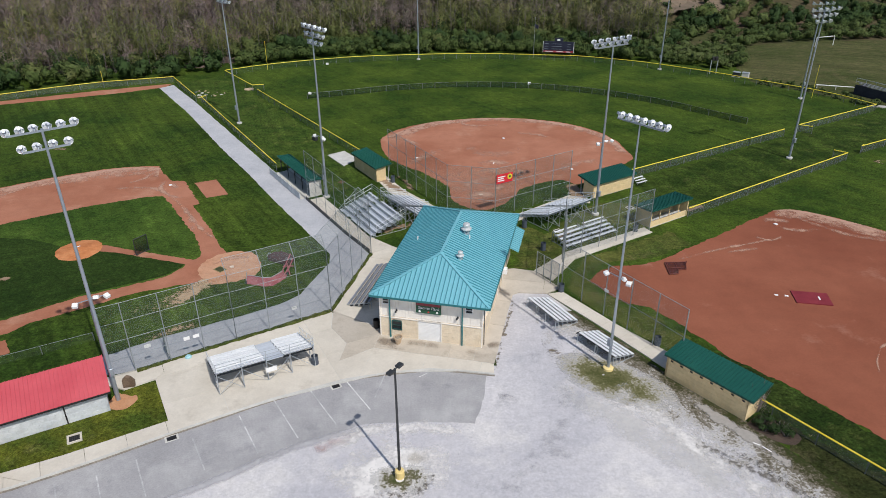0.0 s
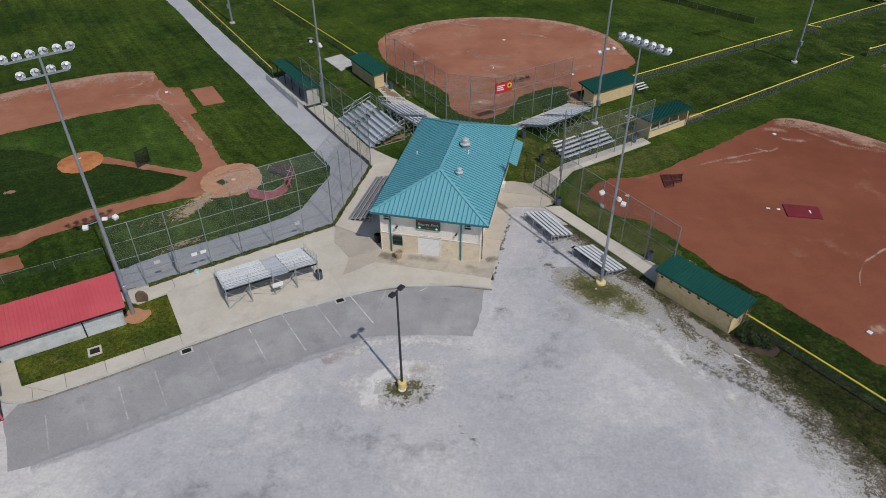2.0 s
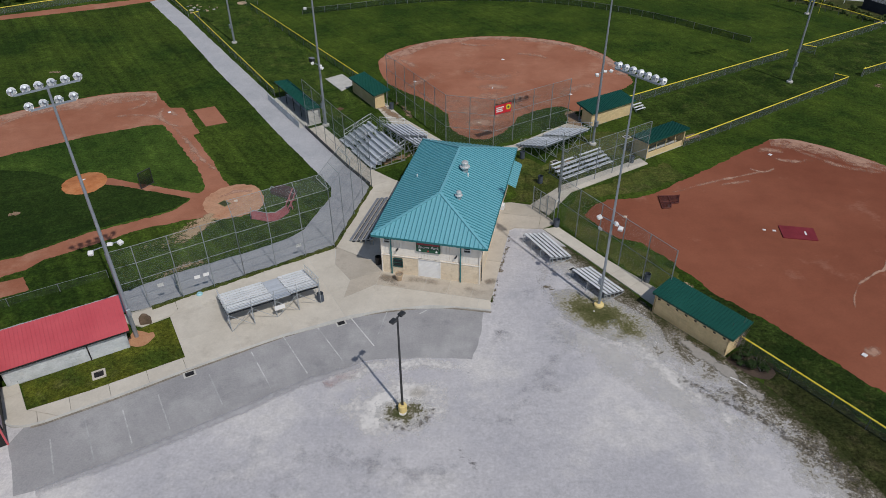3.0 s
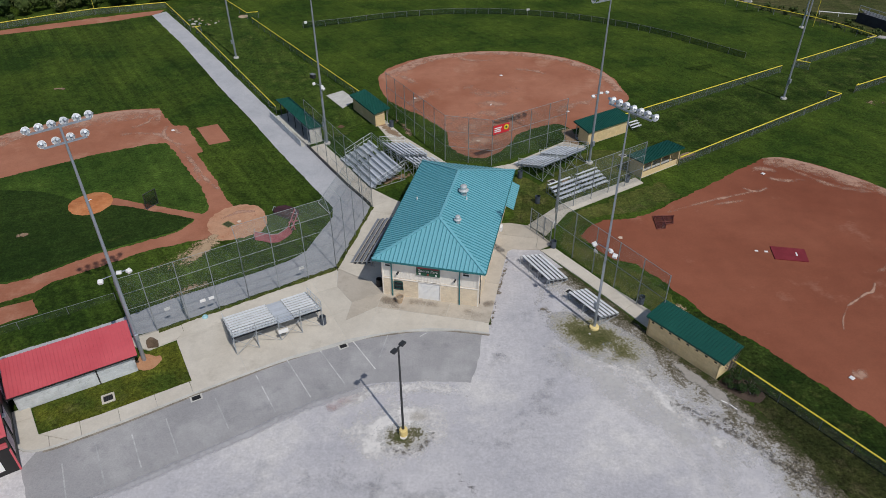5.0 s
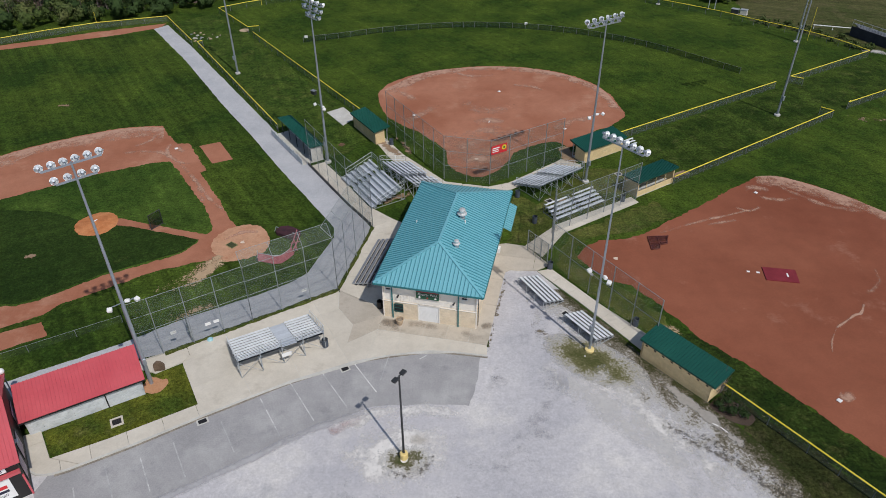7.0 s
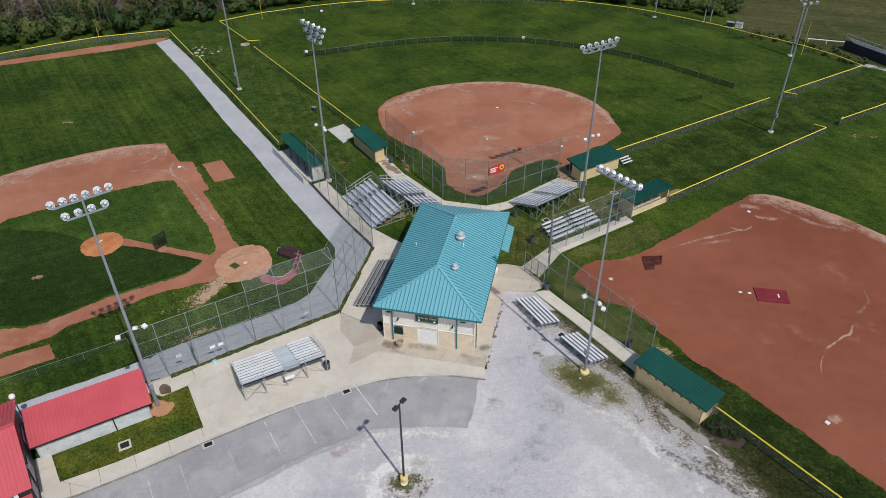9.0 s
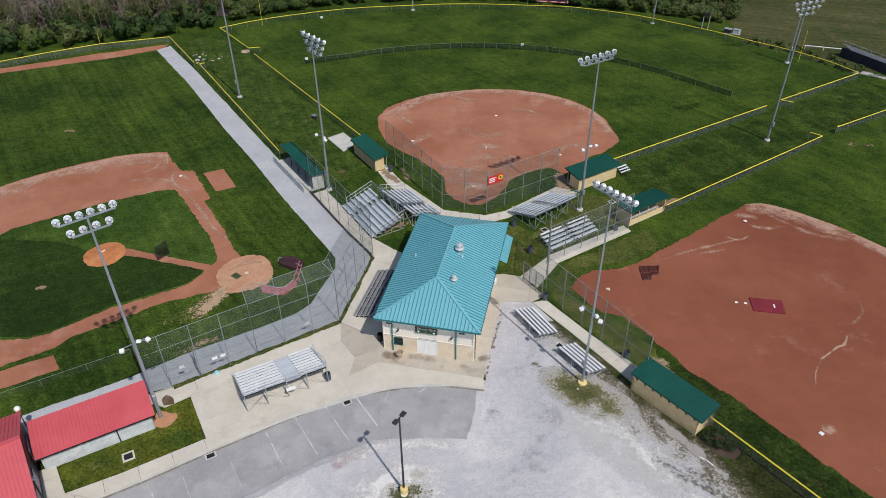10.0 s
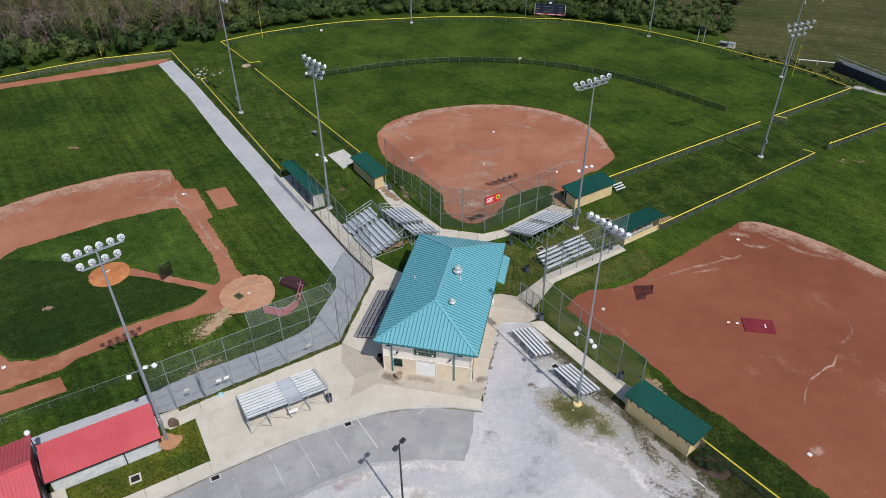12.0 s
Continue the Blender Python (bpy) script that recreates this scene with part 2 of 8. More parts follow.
clay = surface("clay", (0.310, 0.120, 0.070), (0.405, 0.180, 0.114), 0.09, 5.0, 0.95, bump=0.3, dirt=(0.50, 0.29, 0.20),
               dirt_at=(0.56, 0.76), dirt_scale=0.13, fleck=0.11, spec=0.2, mid=0.09, mid_scale=0.6)
red_clay = surface("red_clay", (0.208, 0.066, 0.037), (0.284, 0.100, 0.058), 0.05, 5.0, 0.95, bump=0.3, dirt=(0.42, 0.22, 0.16),
                   dirt_at=(0.60, 0.80), dirt_scale=0.12, fleck=0.08, spec=0.2, mid=0.07, mid_scale=0.5)
pale_clay = surface("pale_clay", (0.46, 0.24, 0.145), (0.53, 0.31, 0.20), 0.5, 4.0, 0.95, bump=0.3, dirt=(0.38, 0.17, 0.10), dirt_at=(0.57, 0.68), dirt_scale=1.3, fleck=0.1, spec=0.2, mid=0.10, mid_scale=1.4)
orange_clay = surface("orange_clay", (0.48, 0.175, 0.065), (0.55, 0.24, 0.105), 0.6, 4.0, 0.95, bump=0.3, dirt=(0.36, 0.12, 0.045), dirt_at=(0.50, 0.68), dirt_scale=0.45, fleck=0.1, spec=0.2, mid=0.14, mid_scale=1.1)
gravel = surface("gravel", (0.45, 0.443, 0.472), (0.55, 0.535, 0.55), 0.075, 4.5, 0.95, bump=0.35, dirt=(0.68, 0.655, 0.63),
                 dirt_at=(0.50, 0.66), dirt_scale=0.085, fleck=0.17, spec=0.2, dirt2=(0.37, 0.37, 0.395), dirt2_scale=0.33, spread=(0.40, 0.60), mid=0.10, mid_scale=1.5)
path_gravel = surface("path_gravel", (0.40, 0.41, 0.44), (0.48, 0.485, 0.51), 0.2, 5.0, 0.95, bump=0.5, fleck=0.16, spec=0.2, mid=0.07, mid_scale=1.2)
asphalt = surface("asphalt", (0.30, 0.297, 0.306), (0.37, 0.363, 0.37), 0.18, 7.0, 0.9, bump=0.3, dirt=(0.45, 0.445, 0.445),
                  dirt_at=(0.48, 0.70), dirt_scale=0.22, fleck=0.14, spec=0.3, dirt2=(0.235, 0.235, 0.25), dirt2_scale=0.4, mid=0.06, mid_scale=0.7)
concrete = surface("concrete", (0.54, 0.495, 0.425), (0.62, 0.575, 0.50), 0.25, 6.0, 0.85, bump=0.15, dirt=(0.40, 0.355, 0.295),
                   dirt_at=(0.55, 0.78), dirt_scale=0.35, fleck=0.06, per_piece=0.05, mid=0.05, mid_scale=1.2)
old_concrete = surface("old_concrete", (0.48, 0.47, 0.44), (0.58, 0.57, 0.54), 0.4, 6.0, 0.85, bump=0.15, fleck=0.08, mid=0.07, mid_scale=1.2)
apron_concrete = surface("apron_concrete", (0.44, 0.39, 0.325), (0.53, 0.475, 0.40), 0.5, 6.0, 0.85, bump=0.15, fleck=0.08, per_piece=0.05, dirt=(0.28, 0.235, 0.18), dirt_at=(0.56, 0.74), dirt_scale=0.5, mid=0.07, mid_scale=1.2)
side_concrete = surface("side_concrete", (0.43, 0.385, 0.325), (0.52, 0.47, 0.405), 0.4, 6.0, 0.85, bump=0.15, fleck=0.08, per_piece=0.06, dirt=(0.36, 0.315, 0.26), dirt_at=(0.56, 0.74), dirt_scale=0.4)
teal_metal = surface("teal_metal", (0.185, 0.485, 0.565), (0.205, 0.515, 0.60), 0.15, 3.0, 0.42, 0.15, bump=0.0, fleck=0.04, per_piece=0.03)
# Darker teal for the seams: their shadow lines are put into the colour.
teal_seam_shade = surface("teal_seam_shade", (0.075, 0.29, 0.35), (0.09, 0.32, 0.38), 0.5, 3.0, 0.42, 0.3, bump=0.0, fleck=0.05)
teal_trim = surface("teal_trim", (0.02, 0.15, 0.165), (0.025, 0.17, 0.185), 0.5, 3.0, 0.4, bump=0.0, fleck=0.05)
green_metal = surface("green_metal", (0.006, 0.072, 0.055), (0.010, 0.088, 0.066), 0.3, 3.0, 0.45, bump=0.0, fleck=0.06, per_piece=0.04)
red_metal = surface("red_metal", (0.50, 0.075, 0.095), (0.56, 0.10, 0.12), 0.3, 3.0, 0.5, bump=0.0, fleck=0.05, dirt=(0.46, 0.10, 0.12), per_piece=0.03)
tan_block = surface("tan_block", (0.66, 0.50, 0.27), (0.73, 0.57, 0.33), 0.6, 5.0, 0.85, bump=0.2, fleck=0.08, per_piece=0.05, mid=0.05, mid_scale=1.5)
split_block = surface("split_block", (0.69, 0.575, 0.43), (0.76, 0.65, 0.50), 1.2, 9.0, 0.9, bump=0.6, fleck=0.12, per_piece=0.03, mid=0.06, mid_scale=1.5)
siding = surface("siding", (0.81, 0.765, 0.70), (0.85, 0.805, 0.74), 0.8, 4.0, 0.6, bump=0.05, fleck=0.04)
white_block = surface("white_block", (0.50, 0.53, 0.56), (0.62, 0.645, 0.67), 0.8, 5.0, 0.85, bump=0.2, fleck=0.1, dirt=(0.50, 0.49, 0.46), dirt_scale=0.5, per_piece=0.05, mid=0.08, mid_scale=2.0)
white_paint = surface("white_paint", (0.78, 0.78, 0.78), (0.82, 0.82, 0.82), 0.8, 4.0, 0.5, bump=0.0, fleck=0.04)
fence_steel = surface("fence_steel", (0.24, 0.265, 0.28), (0.32, 0.345, 0.36), 1.0, 6.0, 0.5, 0.3, bump=0.05, fleck=0.08)
galvanised = surface("galvanised", (0.38, 0.41, 0.44), (0.48, 0.51, 0.54), 1.0, 6.0, 0.45, 0.4, bump=0.05, fleck=0.08)
aluminium = surface("aluminium", (0.78, 0.80, 0.82), (0.86, 0.88, 0.90), 0.8, 6.0, 0.45, 0.2, bump=0.05, fleck=0.07, per_piece=0.05)
dull_aluminium = surface("dull_aluminium", (0.21, 0.225, 0.26), (0.27, 0.285, 0.325), 0.8, 6.0, 0.5, 0.3, bump=0.05, fleck=0.08, per_piece=0.05)
pole_steel = surface("pole_steel", (0.34, 0.38, 0.44), (0.42, 0.46, 0.52), 0.3, 3.0, 0.5, 0.6, bump=0.03, fleck=0.06)
dark_steel = surface("dark_steel", (0.035, 0.038, 0.042), (0.06, 0.062, 0.066), 0.5, 4.0, 0.5, 0.3, bump=0.03, fleck=0.1)
black_paint = surface("black_paint", (0.012, 0.011, 0.012), (0.02, 0.018, 0.019), 0.5, 4.0, 0.55, bump=0.03, fleck=0.1)
yellow_plastic = surface("yellow_plastic", (0.75, 0.60, 0.04), (0.82, 0.68, 0.08), 0.4, 4.0, 0.5, bump=0.03, fleck=0.06)
yellow_concrete = surface("yellow_concrete", (0.72, 0.55, 0.22), (0.80, 0.64, 0.30), 0.9, 5.0, 0.8, bump=0.2, fleck=0.1)
maroon_turf = surface("maroon_turf", (0.17, 0.012, 0.022), (0.22, 0.02, 0.032), 0.8, 5.0, 0.85, bump=0.2, fleck=0.1)
faded_pad = surface("faded_pad", (0.44, 0.16, 0.18), (0.30, 0.08, 0.10), 1.2, 5.0, 0.7, bump=0.1, fleck=0.12)
dark_net = surface("dark_net", (0.035, 0.012, 0.018), (0.06, 0.018, 0.026), 1.2, 5.0, 0.8, bump=0.1, fleck=0.2)
window_dark = surface("window_dark", (0.015, 0.02, 0.025), (0.03, 0.035, 0.04), 0.6, 2.0, 0.12, bump=0.0, fleck=0.1)
sign_green = surface("sign_green", (0.01, 0.075, 0.04), (0.015, 0.09, 0.05), 0.8, 4.0, 0.5, bump=0.0, fleck=0.08)
sign_red = surface("sign_red", (0.60, 0.02, 0.03), (0.66, 0.03, 0.04), 0.8, 4.0, 0.5, bump=0.0, fleck=0.06)
navy_paint = surface("navy_paint", (0.012, 0.014, 0.035), (0.02, 0.022, 0.05), 0.8, 4.0, 0.5, bump=0.0, fleck=0.06)
terracotta = surface("terracotta", (0.45, 0.33, 0.22), (0.52, 0.40, 0.28), 2.0, 8.0, 0.85, bump=0.1, fleck=0.1)
rock = surface("rock", (0.20, 0.16, 0.12), (0.30, 0.25, 0.19), 2.0, 8.0, 0.9, bump=0.6, fleck=0.2)
lens = surface("lamp_lens", (0.80, 0.83, 0.86), (0.88, 0.90, 0.92), 2.0, 8.0, 0.18, 0.35, bump=0.0, fleck=0.04)
bark = surface("bark", (0.10, 0.085, 0.08), (0.17, 0.145, 0.135), 1.0, 6.0, 0.95, bump=0.3, fleck=0.2)
chain_link = netting("chain_link", (0.07, 0.10, 0.085), 0.14)
mesh_link = netting("mesh_link", (0.10, 0.135, 0.125), 0.20)
hazy_link = netting("hazy_link", (0.22, 0.26, 0.27), 0.17)
dense_link = netting("dense_link", (0.12, 0.14, 0.132), 0.36)
green_cloth = netting("green_cloth", (0.016, 0.034, 0.018), 0.64)
faint_link = netting("faint_link", (0.30, 0.33, 0.33), 0.04)
black_net = netting("black_net", (0.012, 0.014, 0.013), 0.66)


def leaf_material(name, tones, grain=0.28):
    m = bpy.data.materials.new(name)
    t, n, l = nodes_of(m)
    bsdf = n["Principled BSDF"]
    g = n.new("ShaderNodeNewGeometry")
    cr = n.new("ShaderNodeValToRGB")
    cr.color_ramp.elements.remove(cr.color_ramp.elements[1])
    for i, c in enumerate(tones):
        el = cr.color_ramp.elements[0] if i == 0 else cr.color_ramp.elements.new(i / (len(tones) - 1))
        el.position, el.color = i / (len(tones) - 1), (*c, 1)
    a = noise_node(t, 0.045, 3, 0.6, g.outputs["Position"])
    mx = n.new("ShaderNodeMath")
    mx.operation = "MULTIPLY_ADD"
    tone = n.new("ShaderNodeAttribute")
    tone.attribute_name = "tone"
    l.new(tone.outputs["Fac"], mx.inputs[0])
    mx.inputs[1].default_value = 0.62
    l.new(ramp(t, a, 0.32, 0.68, 0.0, 0.40), mx.inputs[2])
    l.new(mx.outputs[0], cr.inputs[0])
    fine = noise_node(t, 1.6, 5, 0.75, g.outputs["Position"])
    hsv = n.new("ShaderNodeHueSaturation")
    l.new(ramp(t, fine, 0.28, 0.72, 1 - grain, 1 + grain), hsv.inputs["Value"])
    l.new(cr.outputs[0], hsv.inputs["Color"])
    l.new(hsv.outputs[0], bsdf.inputs["Base Color"])
    bp = n.new("ShaderNodeBump")
    bp.inputs["Strength"].default_value, bp.inputs["Distance"].default_value = 0.6, 0.25
    l.new(fine, bp.inputs["Height"])
    l.new(bp.outputs[0], bsdf.inputs["Normal"])
    bsdf.inputs["Roughness"].default_value = 0.75
    bsdf.inputs["Specular IOR Level"].default_value = 0.2
    MATS[name] = m
    return m


foliage = leaf_material("foliage", [(0.029, 0.052, 0.012), (0.045, 0.072, 0.017), (0.063, 0.091, 0.023), (0.083, 0.110, 0.033), (0.099, 0.116, 0.044)])
spring_foliage = leaf_material("spring_foliage", [(0.064, 0.090, 0.022), (0.088, 0.110, 0.032), (0.112, 0.126, 0.042), (0.116, 0.116, 0.050)])
twigs = leaf_material("twigs", [(0.150, 0.116, 0.110), (0.188, 0.144, 0.138), (0.225, 0.172, 0.164), (0.250, 0.198, 0.172), (0.225, 0.200, 0.095), (0.190, 0.195, 0.066), (0.150, 0.172, 0.054)], 0.15)

# ---- building blocks ----


def finish(name, bm, material, parent=None, label="", smooth=False):
    me = bpy.data.meshes.new(name)
    bm.normal_update()
    bm.to_mesh(me)
    bm.free()
    me.materials.append(material)
    if smooth:
        me.polygons.foreach_set("use_smooth", [True] * len(me.polygons))
    ob = new(name, me)
    if parent:
        ob.parent = parent
    if label:
        ob["label"] = label
    return ob


def part(name, bm, material, parent, label=""):
    return finish(name, bm, material, parent, label)


def thing(name, x, y, z=0.0, turn=0.0, label="", category="", group="", kind=""):
    ob = new(name)
    ob.matrix_world = pose(x, y, z, 0, 0, turn)
    ob.empty_display_size = 0.3
    return tagged(ob, label, category, group, kind)


def box(bm, x0, y0, z0, x1, y1, z1):
    v = [bm.verts.new(p) for p in ((x0, y0, z0), (x1, y0, z0), (x1, y1, z0), (x0, y1, z0), (x0, y0, z1), (x1, y0, z1), (x1, y1, z1), (x0, y1, z1))]
    for f in ((3, 2, 1, 0), (4, 5, 6, 7), (0, 1, 5, 4), (1, 2, 6, 5), (2, 3, 7, 6), (3, 0, 4, 7)):
        bm.faces.new([v[i] for i in f])
    return bm


def boxed(*a):
    return box(bmesh.new(), *a)


def bevelled(bm, w):
    bmesh.ops.bevel(bm, geom=bm.edges[:], offset=w, segments=1, affect="EDGES")
    return bm


def tube(bm, p, q, r, r2=None, sides=8, cap=True):
    """A straight round bar from p to q."""
    p, q = Vector(p), Vector(q)
    d = (q - p).normalized()
    a = d.orthogonal().normalized()
    b = d.cross(a)
    r2 = r if r2 is None else r2
    rings = []
    for c, rr in ((p, r), (q, r2)):
        rings.append([bm.verts.new(c + rr * (math.cos(2 * math.pi * i / sides) * a + math.sin(2 * math.pi * i / sides) * b)) for i in range(sides)])
    for i in range(sides):
        bm.faces.new((rings[0][i], rings[0][(i + 1) % sides], rings[1][(i + 1) % sides], rings[1][i]))
    if cap:
        bm.faces.new(rings[0][::-1])
        bm.faces.new(rings[1])
    return bm


def tubed(*a, **k):
    return tube(bmesh.new(), *a, **k)


def beam(bm, p, q, w, h):
    """A square bar from p to q, w across and h deep."""
    p, q = Vector(p), Vector(q)
    d = (q - p).normalized()
    side = d.cross(Vector((0, 0, 1)))
    side = side.normalized() if side.length > 1e-4 else Vector((1, 0, 0))
    up = side.cross(d)
    v = [bm.verts.new(c + sx * side * w / 2 + sz * up * h / 2) for c in (p, q) for sx, sz in ((-1, -1), (1, -1), (1, 1), (-1, 1))]
    for f in ((3, 2, 1, 0), (4, 5, 6, 7), (0, 1, 5, 4), (1, 2, 6, 5), (2, 3, 7, 6), (3, 0, 4, 7)):
        bm.faces.new([v[i] for i in f])
    return bm


def beamed(*a):
    return beam(bmesh.new(), *a)


def slab_of(bm, ring, z0, z1):
    """An upright-sided plate over a closed outline, counter-clockwise."""
    lo = [bm.verts.new((x, y, z0)) for x, y in ring]
    hi = [bm.verts.new((x, y, z1)) for x, y in ring]
    bm.faces.new(hi)
    bm.faces.new(lo[::-1])
    for i in range(len(ring)):
        j = (i + 1) % len(ring)
        bm.faces.new((lo[i], lo[j], hi[j], hi[i]))
    return bm


def lathe(bm, profile, sides=16, at=(0, 0)):
    rings = [[bm.verts.new((at[0] + r * math.cos(2 * math.pi * i / sides), at[1] + r * math.sin(2 * math.pi * i / sides), z)) for i in range(sides)] for r, z in profile]
    for a, b in zip(rings, rings[1:]):
        for i in range(sides):
            bm.faces.new((a[i], a[(i + 1) % sides], b[(i + 1) % sides], b[i]))
    bm.faces.new(rings[0][::-1])
    bm.faces.new(rings[-1])
    return bm


def curve_through(pts, n=6, closed=True):
    """A smooth line through the corners."""
    out, k = [], len(pts)
    for i in range(k if closed else k - 1):
        p0, p1, p2, p3 = (pts[(i + j) % k] if closed else pts[min(max(i + j, 0), k - 1)] for j in (-1, 0, 1, 2))
        for s in range(n):
            u = s / n
            out.append(tuple(0.5 * (2 * b + (c - a) * u + (2 * a - 5 * b + 4 * c - d) * u * u + (3 * b - a - 3 * c + d) * u ** 3) for a, b, c, d in zip(p0, p1, p2, p3)))
    if not closed:
        out.append(tuple(pts[-1]))
    return out


def area(ring):
    return sum(a[0] * b[1] - b[0] * a[1] for a, b in zip(ring, ring[1:] + ring[:1])) / 2


def ragged(ring, amp=0.15, step=0.5, seed=0.0):
    """The outline cut fine and frayed as turf and dirt edges are."""
    out = []
    if area(ring) < 0:
        ring = ring[::-1]
    for (ax, ay), (bx, by) in zip(ring, ring[1:] + ring[:1]):
        d = math.hypot(bx - ax, by - ay)
        k = max(1, int(d / step))
        nx, ny = (by - ay) / max(d, 1e-6), -(bx - ax) / max(d, 1e-6)
        for i in range(k):
            x, y = ax + (bx - ax) * i / k, ay + (by - ay) * i / k
            o = amp * (noise.noise((x * 0.55, y * 0.55, seed)) * 1.3 + noise.noise((x * 1.9, y * 1.9, seed + 7)) * 0.9 + noise.noise((x * 5.3, y * 5.3, seed + 3)) * 0.8)
            out.append((x + nx * o, y + ny * o))
    return out


def sheet(name, ring, z, material, amp=0.15, step=0.5, label="", category="", kind="structure"):
    bm = bmesh.new()
    ring = ragged(list(ring), amp, step, z * 100) if amp else (list(ring) if area(list(ring)) > 0 else list(ring)[::-1])
    bm.faces.new([bm.verts.new((x, y, z)) for x, y in ring])
    bm.normal_update()
    bmesh.ops.triangulate(bm, faces=bm.faces[:], ngon_method="EAR_CLIP")
    return tagged(finish(name, bm, material), label, category, "", kind)


def clip(poly, px, py, nx, ny):
    """The part of a polygon on the far side of a line."""
    out = []
    for a, b in zip(poly, poly[1:] + poly[:1]):
        da, db = (a[0] - px) * nx + (a[1] - py) * ny, (b[0] - px) * nx + (b[1] - py) * ny
        if da >= 0:
            out.append(a)
        if (da >= 0) != (db >= 0):
            u = da / (da - db)
            out.append((a[0] + (b[0] - a[0]) * u, a[1] + (b[1] - a[1]) * u))
    return out


def paving(parent, ring, turn, size, z0, z1, material, gap=0.025, name="slab"):
    """A paved area cast in bays: every bay is a plate of its own."""
    c, s = math.cos(radians(turn)), math.sin(radians(turn))
    us, vs = [x * c + y * s for x, y in ring], [-x * s + y * c for x, y in ring]
    if area(ring) < 0:
        ring = ring[::-1]
    u = min(us)
    while u < max(us):
        v = min(vs)
        while v < max(vs):
            p = ring
            for pu, pv, nu, nv in ((u + gap / 2, 0, 1, 0), (u + size[0] - gap / 2, 0, -1, 0), (0, v + gap / 2, 0, 1), (0, v + size[1] - gap / 2, 0, -1)):
                if len(p) > 2:
                    p = clip(p, pu * c - pv * s, pu * s + pv * c, nu * c - nv * s, nu * s + nv * c)
            clean = [q for i, q in enumerate(p) if math.dist(q, p[i - 1]) > 0.02]
            if len(clean) > 2 and abs(area(clean)) > 0.08:
                bm = slab_of(bmesh.new(), clean if area(clean) > 0 else clean[::-1], z0, z1)
                part(name, bm, material, parent)
            v += size[1]
        u += size[0]

# ---- ground: one sheet, flat by the fields, rising to the wooded hill beyond ----


def foot_of_hill(x):
    return float(np.interp(x, (-300, -100, -62, -45, -20, 35, 52, 66, 80, 130, 300), (120, 150, 160, 168, 182, 182, 172, 182, 200, 205, 215)))


def height(x, y):
    d = y - foot_of_hill(x)
    if d <= 0:
        return 0.0
    rise = 0.40 * d * d / (d + 25) + 5.0 * noise.noise((x * 0.012, y * 0.012, 3)) * min(d / 60, 1.5)
    gully = 3.5 * math.exp(-((x - 42 - 0.12 * d) / 9) ** 2) * min(d / 40, 1)
    return max(0.0, min(rise - gully, 170 + 20 * noise.noise((x * 0.004, 0, 1))))


def litter(x, y):
    return x < -0.195 * (y + 6.0) - 7 + 16 * noise.noise((x * 0.035, y * 0.035, 9)) - max(0.0, (y - 215) * 0.95)


def build_ground():
    xs = list(np.unique(np.r_[np.linspace(-1500, -320, 12), np.arange(-320, 321, 5.0), np.linspace(320, 1500, 12)]))
    ys = list(np.unique(np.r_[np.linspace(-1500, -150, 12), np.arange(-150, 130, 20.0), np.arange(130, 480, 5.0), np.linspace(480, 1500, 14)]))
    verts = [(x, y, height(x, y)) for y in ys for x in xs]
    w = len(xs)
    faces = [(j * w + i, j * w + i + 1, (j + 1) * w + i + 1, (j + 1) * w + i) for j in range(len(ys) - 1) for i in range(w - 1)]
    me = bpy.data.meshes.new("ground")
    me.from_pydata(verts, [], faces)
    me.materials.append(grass)
    me.materials.append(hill_ground)
    me.materials.append(hill_earth)
    me.materials.append(leaf_litter)
    me.polygons.foreach_set("material_index", [(3 if litter(verts[f[0]][0], verts[f[0]][1]) else 2 if verts[f[0]][0] > 62 + 26 * noise.noise((verts[f[0]][0] * 0.03, verts[f[0]][1] * 0.03, 61)) and verts[f[0]][1] > 190 else 1) if sum(verts[k][2] for k in f) > 0.05 or (verts[f[0]][0] > 62 and verts[f[0]][1] > 150) or verts[f[0]][1] > foot_of_hill(verts[f[0]][0]) - 6 else 0 for f in faces])
    me.polygons.foreach_set("use_smooth", [True] * len(faces))
    tagged(new("ground", me), "mown green grass running to a wooded hillside", "ground", "", "structure")


build_ground()

# ---- ground surfaces ----
CURB = [(5.0, 40.5), (2.0, 41.0), (-0.5, 41.2), (-4.1, 40.7), (-7.6, 39.85), (-13.2, 37.4), (-17.4, 35.0), (-20.2, 33.4), (-25.0, 30.5), (-28.5, 28.6), (-33.0, 26.4), (-60, 12)]
KERB = CURB[:10] + [(-29.4, 28.1), (-30.3, 27.75), (-31.0, 27.6), (-31.7, 27.65), (-32.5, 28.05), (-33.3, 29.0)]
UNDER = [(x + 0.3, y + 1.2) for x, y in CURB]
sheet("gravel_lot", [(5.3, 44.0), (7.5, 54.0), (11.0, 54.0), (14.6, 48.4), (16.5, 45.8), (19.0, 41.5), (20.5, 38.0),
                     (22.5, 35.0), (24.8, 31.6), (27.0, 27.5), (28.0, 24.5), (29.3, 20), (30.5, 10), (34, -20), (37, -60), (-70, -60), (-70, 6)] + UNDER[::-1], 0.006, gravel, 0.0, 0.5,
      "pale crushed-stone parking lot", "parking lot")
